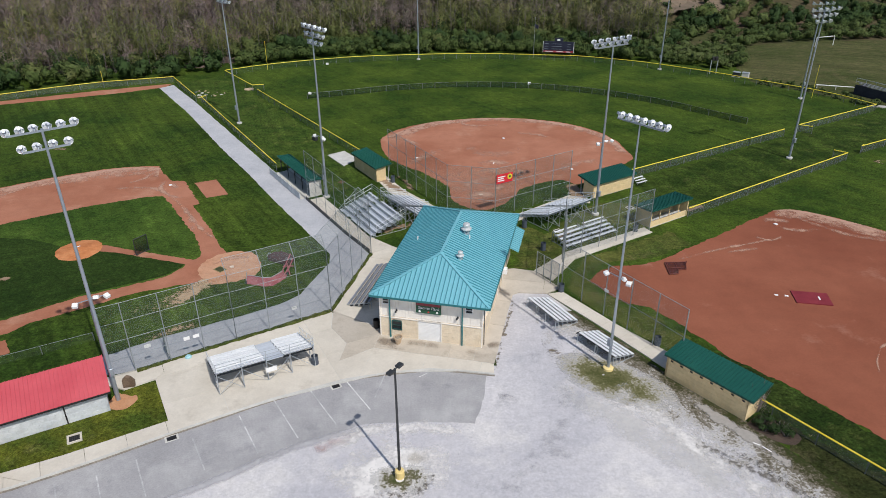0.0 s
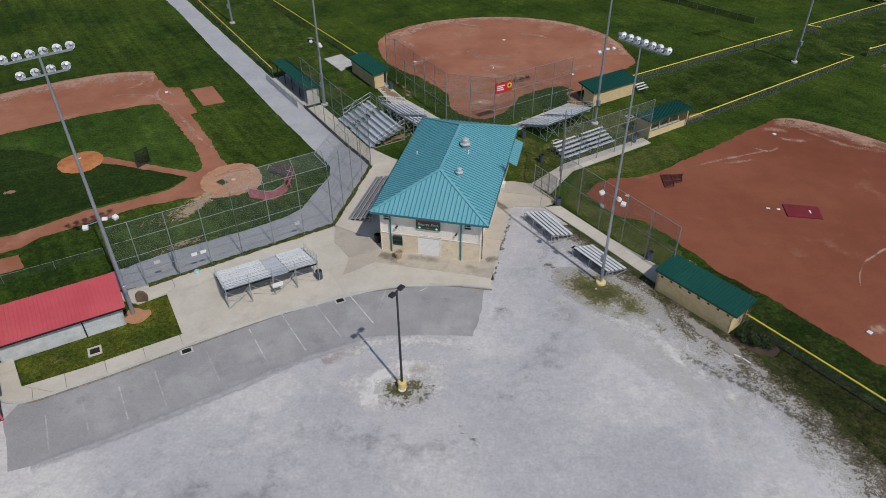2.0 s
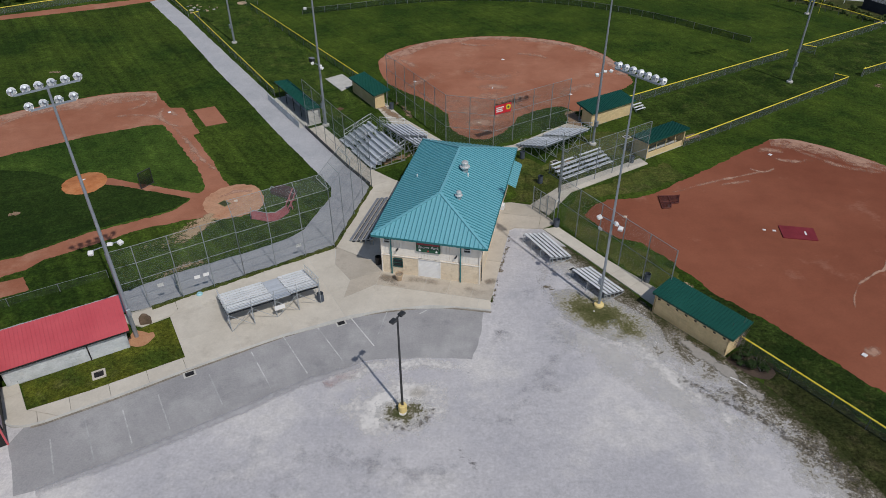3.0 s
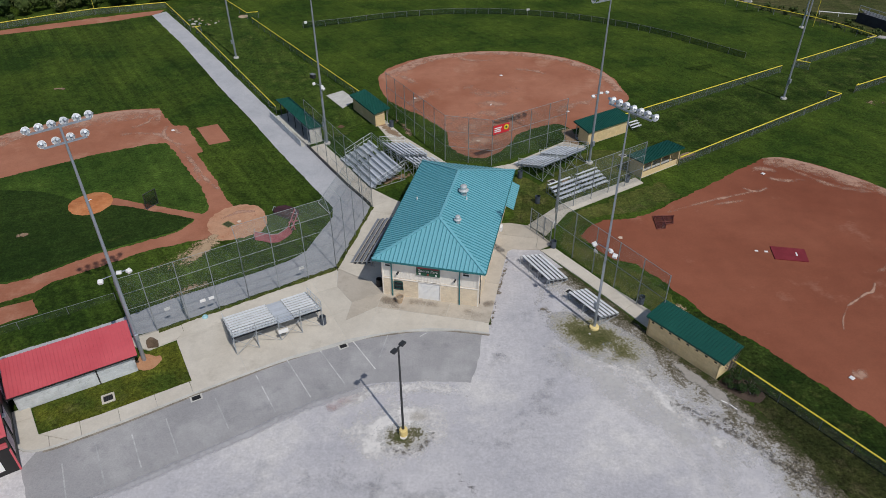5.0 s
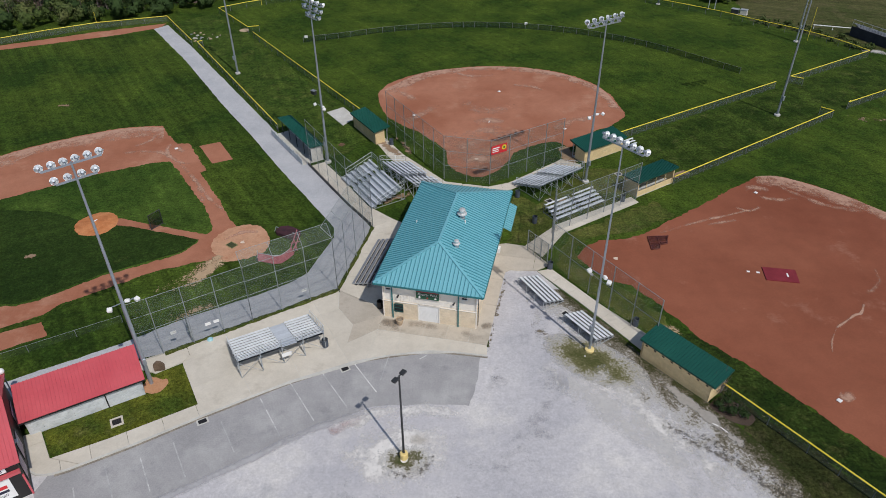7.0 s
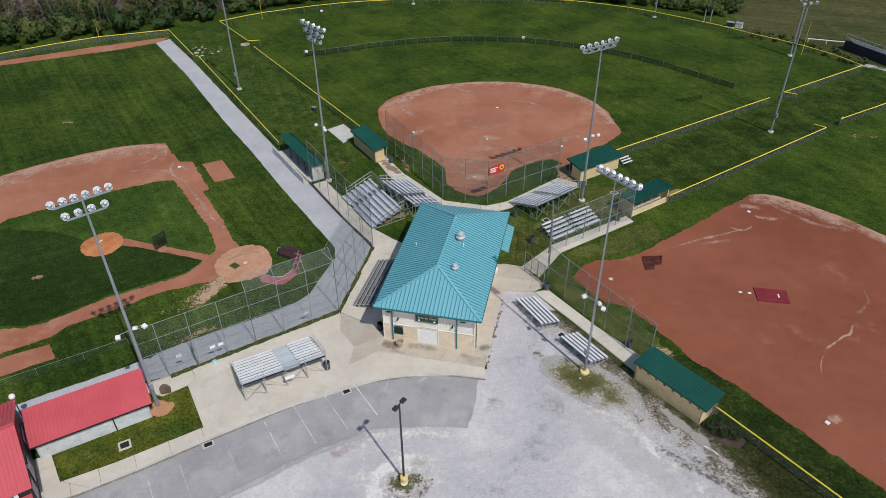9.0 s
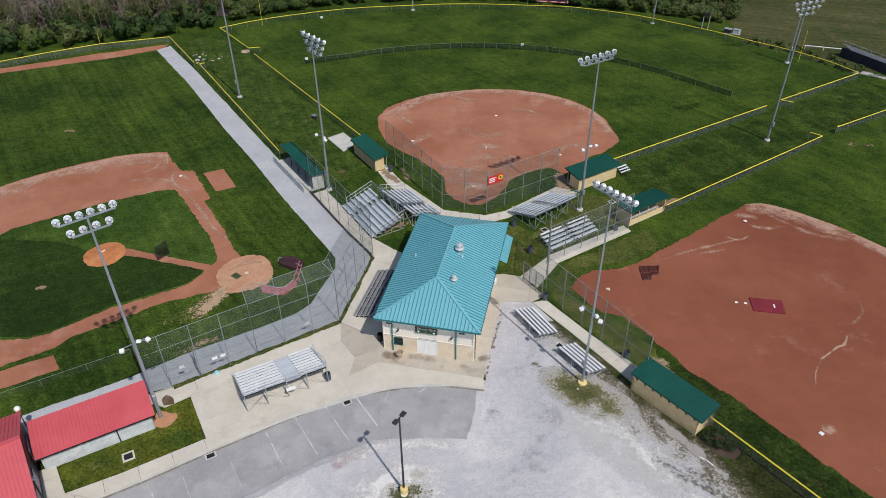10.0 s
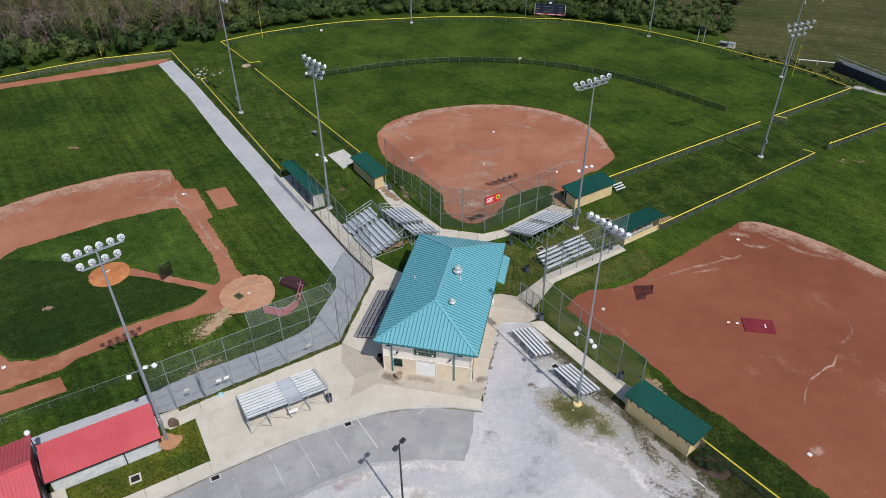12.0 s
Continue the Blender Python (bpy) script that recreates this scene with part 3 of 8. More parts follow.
sheet("asphalt", [(4.8, 42.0), (3.2, 34.4), (1.4, 34.65), (-3.2, 34.6), (-5.4, 34.45), (-9.7, 32.4), (-16.0, 28.5), (-22.6, 24.6), (-27.1, 22.2), (-28.6, 21.7), (-31.1, 26.0), (-30.6, 28.4)] + UNDER[8:0:-1], 0.014, asphalt, 0.12, 0.6,
      "grey asphalt strip of parking bays along the kerb", "road")


def mixed_strip(name, inner, outer, z, material, label, category, across=10, profile=None, n=10):
    """A band between two lines; its share of grass grows from the first line to the second."""
    a, b = curve_through(inner, n, False), curve_through(outer, n, False)
    vs, fs, w = [], [], []
    for i, (p, q) in enumerate(zip(a, b)):
        for k in range(across + 1):
            u = k / across
            vs.append((p[0] + (q[0] - p[0]) * u, p[1] + (q[1] - p[1]) * u, z))
            w.append(profile(u, i / (len(a) - 1)) if profile else u)
        if i:
            for k in range(across):
                o = (i - 1) * (across + 1) + k
                fs.append((o, o + 1, o + across + 2, o + across + 1))
    me = bpy.data.meshes.new(name)
    me.from_pydata(vs, [], fs)
    me.attributes.new("verge", "FLOAT", "POINT").data.foreach_set("value", w)
    me.materials.append(material)
    return tagged(new(name, me), label, category, "", "structure")


mixed_strip("verge", [(9.6, 50.6), (9.6, 46.8), (9.8, 43.6), (10.8, 40.2), (13.2, 37.4), (16.2, 34.6), (18.8, 31.8), (21.2, 29.0), (23.4, 25.9), (24.8, 22.2), (26.6, 17.4), (30, 4), (34, -20)],
            [(13.4, 50.4), (15.4, 47.4), (16.8, 45.4), (18.2, 43.3), (19.7, 40.5), (20.8, 39.2), (23.0, 36.2), (25.2, 33.0), (27.2, 29.6), (28.8, 26.0), (31.2, 19), (35, 4), (39, -20)], 0.016, verge_mix,
            "gravel giving way to moss and thin grass", "grass", 14, lambda u, s: 0.02 + 0.86 * u ** (1.35 if s > 0.36 else 2.2))
mixed_strip("moss", [(14.3 + 0.1 * math.cos(k * 0.7854), 40.4 + 0.1 * math.sin(k * 0.7854)) for k in range(9)], [(15.2 + 5.6 * math.cos(k * 0.7854) * 0.8 + 2.6 * math.sin(k * 0.7854) * 0.6, 39.6 - 5.6 * math.cos(k * 0.7854) * 0.6 + 2.6 * math.sin(k * 0.7854) * 0.8) for k in range(9)], 0.020, moss_mix,
            "yellow-green moss and weeds round the pole's footing", "grass", 10, lambda u, s: 1.05 - 0.9 * u)
sheet("path", [(-58.7, 136.9), (-46.7, 118.6), (-35.1, 99.2), (-27.7, 87.5), (-21.6, 77.4), (-16.2, 68.9), (-13.6, 64.8), (-12.2, 62.5), (-12.0, 60.5), (-13.0, 57.0), (-14.0, 53.8), (-15.3, 52.2),
               (-18.6, 50.0), (-22.7, 47.8), (-25.9, 46.0), (-30.1, 42.9), (-34.9, 40.2), (-39.2, 37.8), (-46, 34), (-44, 31), (-36, 36), (-28.2, 40.6), (-25.6, 41.3), (-10.2, 50.6), (-7.6, 62.4), (-10.8, 67.3), (-17.3, 77.8), (-24.2, 88.6), (-47.8, 126.2), (-56.6, 139.4)],
      0.010, path_gravel, 0.06, 0.35, "grey gravel path beside the ball field", "path")

# sidewalks, cast in bays with open joints
walk_front = thing("pavement", 0, 0, 0, 0, "pale concrete pavement with kerb round the building", "pavement", "", "structure")
paving(walk_front, [(-8.48, 42.35)] + CURB[4:8] + [(-20.8, 34.8), (-23.7, 39.9), (-22.2, 43.3), (-10.2, 50.4), (-9.92, 47.57), (-8.17, 45.0)], 28, (4.6, 3.9), -0.1, 0.12, concrete, 0.03)
paving(walk_front, [(5.06, 41.85)] + CURB[:5] + [(-8.48, 42.33), (-5.62, 44.25)], -12.9, (2.45, 6.0), -0.1, 0.12, concrete, 0.03)
paving(walk_front, [(-5.6, 44.29), (5.08, 41.9), (5.45, 43.4), (4.3, 44.6), (-4.9, 46.7), (-5.3, 46.1)], -12.9, (2.3, 4.6), -0.1, 0.122, apron_concrete, 0.03, "stained_slab")
paving(walk_front, [(-8.45, 42.38), (-5.63, 44.32), (-5.33, 46.1), (-5.0, 46.6), (-8.14, 45.0)], -28, (9, 9), -0.1, 0.122, apron_concrete, 0.02, "stained_slab")
paving(walk_front, [(-8.14, 45.03), (-5.0, 46.63), (-5.2, 47.4), (-10.1, 50.4), (-9.89, 47.57)], -28, (9, 3.6), -0.1, 0.121, side_concrete, 0.02)
paving(walk_front, [(5.46, 43.43), (7.0, 50.3), (7.76, 53.4), (8.3, 53.8), (11.2, 53.6), (12.8, 54.6), (10.6, 58.2), (8.4, 58.8), (7.3, 58.7), (4.05, 44.7)], -12.9, (4.6, 4.4), -0.1, 0.12, side_concrete, 0.03)
paving(walk_front, [(-5.2, 47.42), (-10.2, 50.5), (-7.4, 62.4), (-5.2, 64.2), (-1.8, 61.8)], -12.9, (4.6, 4.4), -0.1, 0.12, concrete, 0.03)
paving(walk_front, [(-22.2, 43.2), (-23.7, 40.0), (-25.8, 38.6), (-27.6, 39.2), (-27.9, 40.2)], 28, (4.6, 4.4), -0.1, 0.12, concrete, 0.03)
for ring in ([(-20.2, 33.4), (-25.0, 30.5), (-28.5, 28.6), (-31.2, 29.2), (-27.3, 31.1), (-20.8, 34.8)], [(-28.55, 28.57)] + KERB[10:] + [(-34.4, 30.4), (-35.0, 31.3), (-33.3, 32.0), (-31.3, 29.2)]):
    paving(walk_front, ring, 29, (2.9, 4.0), -0.1, 0.12, concrete, 0.03)
part("bed", slab_of(bmesh.new(), [(4.8, 41.0), (4.3, 44.5), (-5.3, 46.8), (-10.0, 50.2), (-22.0, 43.1), (-23.5, 39.9), (-20.6, 34.8), (-20.0, 33.7), (-13.0, 37.3), (-7.4, 39.6), (-4.0, 40.8)][::-1], -0.08, 0.105), old_concrete, walk_front)
kerb = bmesh.new()
for a, b in zip(KERB, KERB[1:]):
    beam(kerb, (a[0], a[1], 0.04), (b[0], b[1], 0.04), 0.16, 0.17)
part("kerb", kerb, old_concrete, walk_front)
walk_right = thing("pavement", 0, 0, 0, 0, "narrow concrete walk behind the backstop", "pavement", "", "structure")
paving(walk_right, [(11.3, 53.5), (14.8, 48.6), (19.9, 41.0), (21.3, 42.7), (17.1, 47.9), (12.9, 53.9)], -54, (2.4, 3.0), -0.1, 0.11, concrete, 0.03)
walk_side = thing("pavement", 0, 0, 0, 0, "concrete walk leading to the right-hand dugout", "pavement", "", "structure")
paving(walk_side, [(10.5, 58.4), (12.2, 56.2), (15.4, 61.0), (25.8, 67.6), (25.1, 68.9), (14.6, 62.6)], 32, (3.0, 3.0), -0.1, 0.10, concrete, 0.03)
walk_back = thing("pavement", 0, 0, 0, 0, "concrete walk behind the centre backstop", "pavement", "", "structure")
paving(walk_back, [(-9.4, 86.4), (-7.8, 86.8), (-4.6, 81.0), (1.4, 73.2), (7.0, 71.8), (9.8, 72.8), (17.6, 79.0), (20.2, 77.6), (20.0, 76.4), (16.8, 76.6), (10.2, 71.2), (7.2, 69.9), (0.2, 71.2), (-3.6, 75.2), (-6.8, 80.6)], 0, (2.6, 2.6), -0.1, 0.06, concrete, 0.03)
walk_link = thing("pavement", 0, 0, 0, 0, "concrete strip beside the fence by the tall bleacher", "pavement", "", "structure")
paving(walk_link, [(-7.4, 62.5), (-5.2, 64.3), (-8.4, 67.2), (-12.9, 74.8), (-15.5, 78.9), (-17.1, 77.9), (-10.7, 67.4)], -57, (3.0, 3.0), -0.1, 0.06, concrete, 0.03)
pad = thing("pavement", 0, 0, 0, 0, "bare concrete pad on the grass beside the dugout", "slab", "", "structure")
paving(pad, [(-17.3, 95.2), (-14.9, 97.1), (-12.4, 93.4), (-14.2, 90.4)], -57, (4, 4), -0.05, 0.10, old_concrete, 0.03)

# left baseball field
sheet("outfield", [(-57.8, 136.6), (-44.9, 116.8), (-33.2, 98.2), (-24.7, 84.6), (-15.9, 70.6), (-13.0, 65.1), (-12.1, 62.2), (-13.0, 57.0), (-15.4, 52.3), (-22.8, 47.9), (-30.2, 43.0), (-39.3, 37.9), (-60, 26), (-110, 60), (-139, 102.6), (-86.1, 124.0), (-66.4, 132.2)],
      0.004, striped_grass, 0.0, 0.5, "mown outfield grass streaked along the mower's path", "grass")
sheet("infield", curve_through([(-75, 68), (-63.7, 80.3), (-57.6, 85.3), (-49.7, 89.6), (-44.7, 90.8)], 5, False) + [(-42.1, 90.9), (-40.2, 88.0), (-38.0, 84.9), (-36.2, 84.9), (-31.5, 76.9), (-32.2, 76.3), (-27.7, 69.0), (-25.4, 64.8), (-24.2, 63.3), (-22.5, 60),
      (-24.6, 56.4), (-27.8, 55.5), (-31.3, 54.0), (-36.0, 50.8), (-39.0, 48.7), (-40.1, 47.0), (-45.3, 44.0), (-52, 40), (-75, 50)], 0.008, clay, 0.15, 0.22, "brown clay baseball infield", "dirt field")
sheet("infield_grass", [(-61, 58), (-57.1, 67.2), (-56.1, 69.7), (-48.8, 74.3), (-45.6, 76.4), (-40.0, 79.0), (-37.3, 79.5), (-33.9, 74.7), (-29.9, 68.6), (-27.6, 64.8), (-26.7, 62.2), (-27.8, 60.4), (-27.9, 59.6), (-29.0, 57.5), (-36.9, 53.2), (-41.7, 49.3), (-43.8, 48.3), (-46.6, 48.4)],
      0.016, lush_grass, 0.15, 0.22, "mown green infield grass", "grass")
sheet("infield_grass", [(-60.2, 58.4), (-46.7, 48.8), (-43.9, 48.7), (-41.9, 49.7), (-37.0, 53.6), (-29.3, 57.8), (-28.2, 59.4), (-28.0, 60.4), (-33.2, 62.4), (-38.6, 64.2), (-41.2, 63.7), (-48.5, 66.6), (-56.4, 67.4)],
      0.0195, shaded_cut, 0.12, 0.4, "darker cross-mown infield grass", "grass")
sheet("clay_strip", [(-27.0, 61.2), (-33.0, 63.0), (-38.4, 64.8), (-40.0, 65.2), (-40.2, 64.0), (-38.6, 63.5), (-33.2, 62.0), (-27.2, 60.1)], 0.022, clay, 0.1, 0.4, "clay strip from mound to plate", "dirt")
sheet("home_circle", curve_through([(-26.2, 59.6), (-24.7, 62.6), (-21.4, 63.0), (-19.4, 60.2), (-19.7, 57.7), (-21.9, 56.1), (-24.4, 56.2)], 6), 0.024, pale_clay, 0.16, 0.2, "pale sandy circle round home plate", "dirt")
sheet("coach_box", [(-34.5, 84.1), (-31.8, 85.4), (-28.6, 80.0), (-31.2, 78.8)], 0.012, clay, 0.05, 0.3, "square clay coach's box in the grass", "dirt")
sheet("coach_box", [(-50, 40.4), (-44.9, 43.4), (-39.8, 46.0), (-38.3, 43.9), (-43.6, 40.8), (-48.5, 38)], 0.012, clay, 0.1, 0.3, "clay coach's box in the grass", "dirt")
sheet("warning_track", [(-140, 103), (-86.1, 124.4), (-66.4, 132.6), (-57.5, 137.6), (-57.2, 140.6), (-69.8, 135.4), (-87.4, 127.0), (-140, 106)], 0.008, clay, 0.2, 0.6, "brown clay warning track along the fence", "dirt")
# centre softball field
CENTRE = [(-9.5, 102.9), (-7.7, 107.3), (-2.6, 111.5), (3.7, 113.8), (10.1, 114.6), (17.4, 113.4), (23.3, 110.3), (28.3, 103.9), (29.9, 94.4), (28.8, 91.8), (26.5, 89.5), (23.4, 87.3), (20.7, 83.8), (19.0, 82.8), (17.9, 84.5), (15.0, 83.8), (12.1, 81.9), (10.7, 80.0), (9.4, 77.3), (8.0, 75.5), (6.6, 74.7), (4.6, 74.7), (2.7, 76.4), (1.6, 78.8), (1.4, 82.2), (-1.6, 86.8), (-4.2, 89.6), (-7.2, 93.0), (-9.0, 98.0)]
sheet("infield", curve_through(CENTRE, 5), 0.010, clay, 0.16, 0.22, "brown clay softball infield", "dirt field")
# right softball field
sheet("infield", curve_through([(16.2, 56.3), (17.3, 58.0), (19.2, 59.4)], 4, False) + [(22.4, 59.6), (24.4, 60.5), (30.4, 64.6), (38.2, 70.4)] + curve_through([(43.3, 73.8), (45.7, 74.0), (49.4, 71.8), (54.2, 67.0), (60.0, 58), (63.5, 44), (60, 30), (52, 18)], 5, False)
      + [(44, 18), (35.5, 30.0), (32.7, 34.0), (29.9, 38.1), (25.7, 43.2), (22.9, 48.4), (21.0, 51.1), (18.9, 51.6), (17.2, 54.0)], 0.010, red_clay, 0.17, 0.2, "red-brown clay softball infield", "dirt field")

RIMS = (([(43.0, 73.9), (46.0, 73.9), (50.0, 71.2), (54.4, 66.7), (60.1, 57.8), (63.3, 44.2)], [(42.4, 71.6), (46.0, 69.8), (49.7, 66.6), (54.0, 63.4), (57.6, 56.0), (60.8, 44)]),
        ([(-8.9, 104.0), (-2.8, 111.2), (3.7, 113.6), (10.1, 114.4), (17.3, 113.2), (23.1, 110.1), (28.0, 103.9), (29.5, 96)], [(-6.0, 102.4), (-1.2, 108.6), (4.2, 111.2), (10.0, 112.2), (16.4, 111.0), (21.4, 108.2), (26.0, 103.0), (27.8, 96)]),
        ([(-72, 71), (-63.5, 80.2), (-57.5, 85.0), (-49.7, 89.3), (-44.7, 90.5), (-41.6, 90.2)], [(-69, 68), (-60.6, 76.4), (-56.6, 82.0), (-48.8, 84.4), (-43.4, 86.6), (-40.2, 85.6)]))
for a, b in RIMS:
    mixed_strip("worn_edge", a, b, 0.028, edge_wear, "paler windblown clay along the infield's edge", "dirt", 10, lambda u, s: 0.16 + 0.50 * u if u < 0.72 else 0.52 + (u - 0.72) * 1.8)


layer = itertools.cycle(range(5))


def streak(pts, wide, low=0.34, material=None, z=0.031, label="pale scuffed streak on the clay"):
    """A worn line along some points, thickest in its middle."""
    side = []
    for i, (x, y) in enumerate(pts):
        p, q = pts[max(i - 1, 0)], pts[min(i + 1, len(pts) - 1)]
        d = math.hypot(q[0] - p[0], q[1] - p[1])
        side.append(((p[1] - q[1]) / d * wide, (q[0] - p[0]) / d * wide))
    mixed_strip("scuff", [(x + a, y + b) for (x, y), (a, b) in zip(pts, side)], [(x - a, y - b) for (x, y), (a, b) in zip(pts, side)], z, material or edge_wear, label, "dirt", 8,
                lambda u, s: 1.0 - (1.0 - low) * math.sin(3.14 * u) * math.sin(3.14 * (0.08 + 0.84 * s)) ** 0.5)


for pts, wide, low in (([(-44.9, 82.3), (-40.2, 82.5), (-36.8, 80.2)], 0.7, 0.42), ([(-38.8, 84.9), (-38.7, 82.5), (-36.3, 79.5), (-34.1, 78.8)], 0.55, 0.30), ([(-42.2, 87.5), (-42.3, 85.7), (-43.9, 84.3)], 0.5, 0.42),
                       ([(-33.4, 76.3), (-31.3, 72.7), (-28.6, 68.8), (-26.2, 66.3)], 0.45, 0.36), ([(-35.8, 78.8), (-32.1, 73.9), (-29.8, 68.8)], 0.5, 0.42), ([(-37.6, 83.9), (-36.6, 82.6), (-35.6, 83.2)], 0.6, 0.34),
                       ([(26.8, 60.8), (32.1, 63.1), (37.5, 65.0), (39.7, 65.9)], 0.34, 0.40), ([(37.6, 66.3), (39.2, 65.4), (40.7, 66.3)], 0.36, 0.26), ([(41.0, 69.3), (43.4, 68.0), (46.4, 68.2)], 0.6, 0.46),
                       ([(44.6, 73.0), (46.0, 70.2), (49.2, 66.6), (54.0, 64.7)], 0.8, 0.40), ([(32.6, 62.4), (36.8, 63.4)], 0.4, 0.40), ([(25.3, 57.3), (26.5, 58.8)], 0.3, 0.40), ([(40.4, 70.6), (42.0, 71.0), (43.4, 70.2)], 0.9, 0.40),
                       ([(44.4, 47.6), (43.4, 46.2), (42.5, 45.8), (39.9, 44.0)], 0.22, 0.04), ([(39.9, 44.0), (38.6, 42.2), (37.9, 40.6)], 0.15, 0.30), ([(36.0, 35.3), (36.5, 34.9), (37.4, 35.5)], 0.7, 0.34), ([(45.6, 49.2), (47.8, 51.2), (48.6, 53.6)], 0.4, 0.46),
                       ([(-7.7, 105.4), (-4.7, 101.9), (-3.2, 99.6)], 1.0, 0.42), ([(2.2, 112.0), (6.2, 109.9), (10.3, 110.3)], 0.9, 0.44), ([(12.8, 106.1), (16.8, 104.8), (18.0, 103.4)], 0.8, 0.36),
                       ([(3.8, 99.5), (8.4, 95.2), (13.0, 97.6)], 2.2, 0.52), ([(6.2, 91.0), (8.4, 92.0), (10.6, 91.2)], 1.5, 0.34), ([(2.7, 84.9), (8.0, 88.4), (13.9, 86.5)], 2.4, 0.52), ([(4.4, 78.6), (6.0, 79.8), (8.0, 78.6)], 1.8, 0.34),
                       ([(-5.0, 91.4), (-2.4, 94.0), (0.2, 98.0)], 1.2, 0.46), ([(18.0, 88.4), (21.0, 91.4), (24.0, 92.4)], 1.4, 0.42)):
    streak(pts, wide, low, z=0.032 + 0.004 * next(layer))
mixed_strip("scuff", [(2.0, 76.6), (1.6, 80.0), (0.0, 84.8), (-4.0, 89.6)], [(9.0, 76.6), (10.4, 80.6), (13.0, 83.8), (22.0, 88.6)], 0.024, edge_wear, "paler dry clay round home plate", "dirt", 16, lambda u, s: 0.95 - 0.50 * math.sin(3.14 * u) ** 0.5 * math.sin(3.14 * min(1, 0.12 + 0.88 * s)) ** 0.6)
streak([(-21.2, 61.8), (-23.2, 61.6), (-24.8, 60.2)], 0.5, 0.30, z=0.033, label="trodden batter's box on the circle")
# bare soil where people walk, leaves and grit
for pts, wide, low, lab in (([(18.4, 83.0), (18.9, 80.6), (18.8, 77.8)], 1.5, 0.02, "bare brown soil by the dugout's end"), ([(32.0, 73.6), (33.2, 74.8), (34.6, 75.4)], 0.8, 0.05, "bare brown soil behind the dugout"),
                            ([(-9.0, 87.0), (-7.2, 83.6), (-4.4, 79.8)], 0.9, 0.20, "bare brown soil along the walk"), ([(-5.9, 86.6), (-4.4, 83.4), (-3.4, 81.0)], 0.9, 0.38, "worn soil inside the backstop"),
                            ([(-6.6, 67.6), (-5.2, 69.2), (-2.9, 70.6)], 0.9, 0.25, "dry leaves and soil under the bleacher"), ([(22.4, 44.6), (23.2, 43.0), (24.4, 41.6)], 1.0, 0.10, "bare soil inside the backstop"),
                            ([(14.4, 66.2), (15.6, 67.6), (17.4, 69.0)], 0.7, 0.36, "bare soil beside the bleacher"), ([(64.0, 92.6), (67.0, 91.2), (70.0, 90.6)], 1.6, 0.56, "dry patch in the outfield grass"), ([(-61.6, 98.6), (-60.6, 98.9), (-59.6, 98.6)], 0.6, 0.2, "bare spot in the outfield grass"),
                            ([(-46.9, 57.0), (-46.3, 57.3), (-45.7, 57.1)], 0.7, 0.15, "bare spot in the infield grass")):
    streak(pts, wide, low, brown_soil, 0.066 if pts[0][0] == -9.0 else 0.034, lab)
streak([(x + 0.05, y - 0.15) for x, y in KERB[:12]], 0.13, 0.02, surface("gutter_dirt", (0.20, 0.175, 0.145), (0.27, 0.24, 0.20), 1.0, 6.0, 0.95, bump=0.2, fleck=0.25, mid=0.2, mid_scale=1.5), 0.0185, "dark silt along the kerb's foot")
damp_stain = soft_wear("damp_stain", (0.17, 0.125, 0.09), (0.23, 0.18, 0.135), 0.50, 0.32, 1.0, 0.6, 0.6)
for pts, wide, low in (([(-5.3, 45.6), (-4.6, 45.2), (-3.4, 45.0)], 0.95, 0.10), ([(-2.9, 45.1), (-1.2, 44.8), (0.6, 44.5)], 0.8, 0.30), ([(2.4, 43.7), (3.7, 43.1), (4.9, 42.8)], 0.85, 0.30), ([(4.6, 44.5), (5.2, 44.6), (5.9, 44.9)], 0.7, 0.12), ([(-5.6, 44.6), (-4.2, 44.3), (-2.6, 43.9)], 0.5, 0.45)):
    streak(pts, wide, low, damp_stain, 0.128 + 0.004 * next(layer), "damp brown stain on the concrete by the wall")
streak([(-24.5, 57.0), (-25.0, 55.0), (-25.7, 53.2), (-26.6, 51.3)], 1.15, 0.26, soft_wear("dry_dust", (0.50, 0.37, 0.24), (0.43, 0.30, 0.19), 0.92, 0.38, 0.62, 1.3, 0.55), 0.036, "dry bare earth trodden behind the plate")
streak([(5.25, 41.0), (5.65, 43.6), (7.2, 50.2), (7.9, 53.4)], 0.38, 0.40, grit, 0.0215, "dark grit along the walk's edge")
for pts, wide, low, m, lab in (([(10.6, 39.4), (12.6, 36.6), (15.6, 33.8), (18.2, 30.8), (20.6, 27.6), (22.6, 23.6)], 2.6, 0.25, white_dust, "bleached stone along the lot's edge"), ([(-8.8, 31.6), (-7.0, 32.6), (-5.4, 33.6)], 0.8, 0.30, red_stain, "faint reddish stain on the lot"),
                               ([(4.6, 36.4), (5.6, 37.4), (6.6, 36.8)], 1.6, 0.62, smudge, "grey tyre scuffs on the gravel"), ([(9.4, 46.0), (10.6, 43.6), (12.4, 41.4)], 1.0, 0.56, grit, "thin weeds and grit on the gravel"),
                               ([(-16, 22), (-8, 24.6), (-3, 23.0), (4, 22.6)], 2.6, 0.55, smudge, "grey tyre tracks across the gravel"), ([(2, 27), (8, 30), (10, 36), (9, 44)], 2.2, 0.60, smudge, "grey tyre tracks across the gravel"), ([(-22, 19), (-14, 20), (-4, 17)], 2.4, 0.56, smudge, "grey tyre tracks across the gravel")):
    streak(pts, wide, low, m, 0.026 + 0.004 * next(layer), lab)
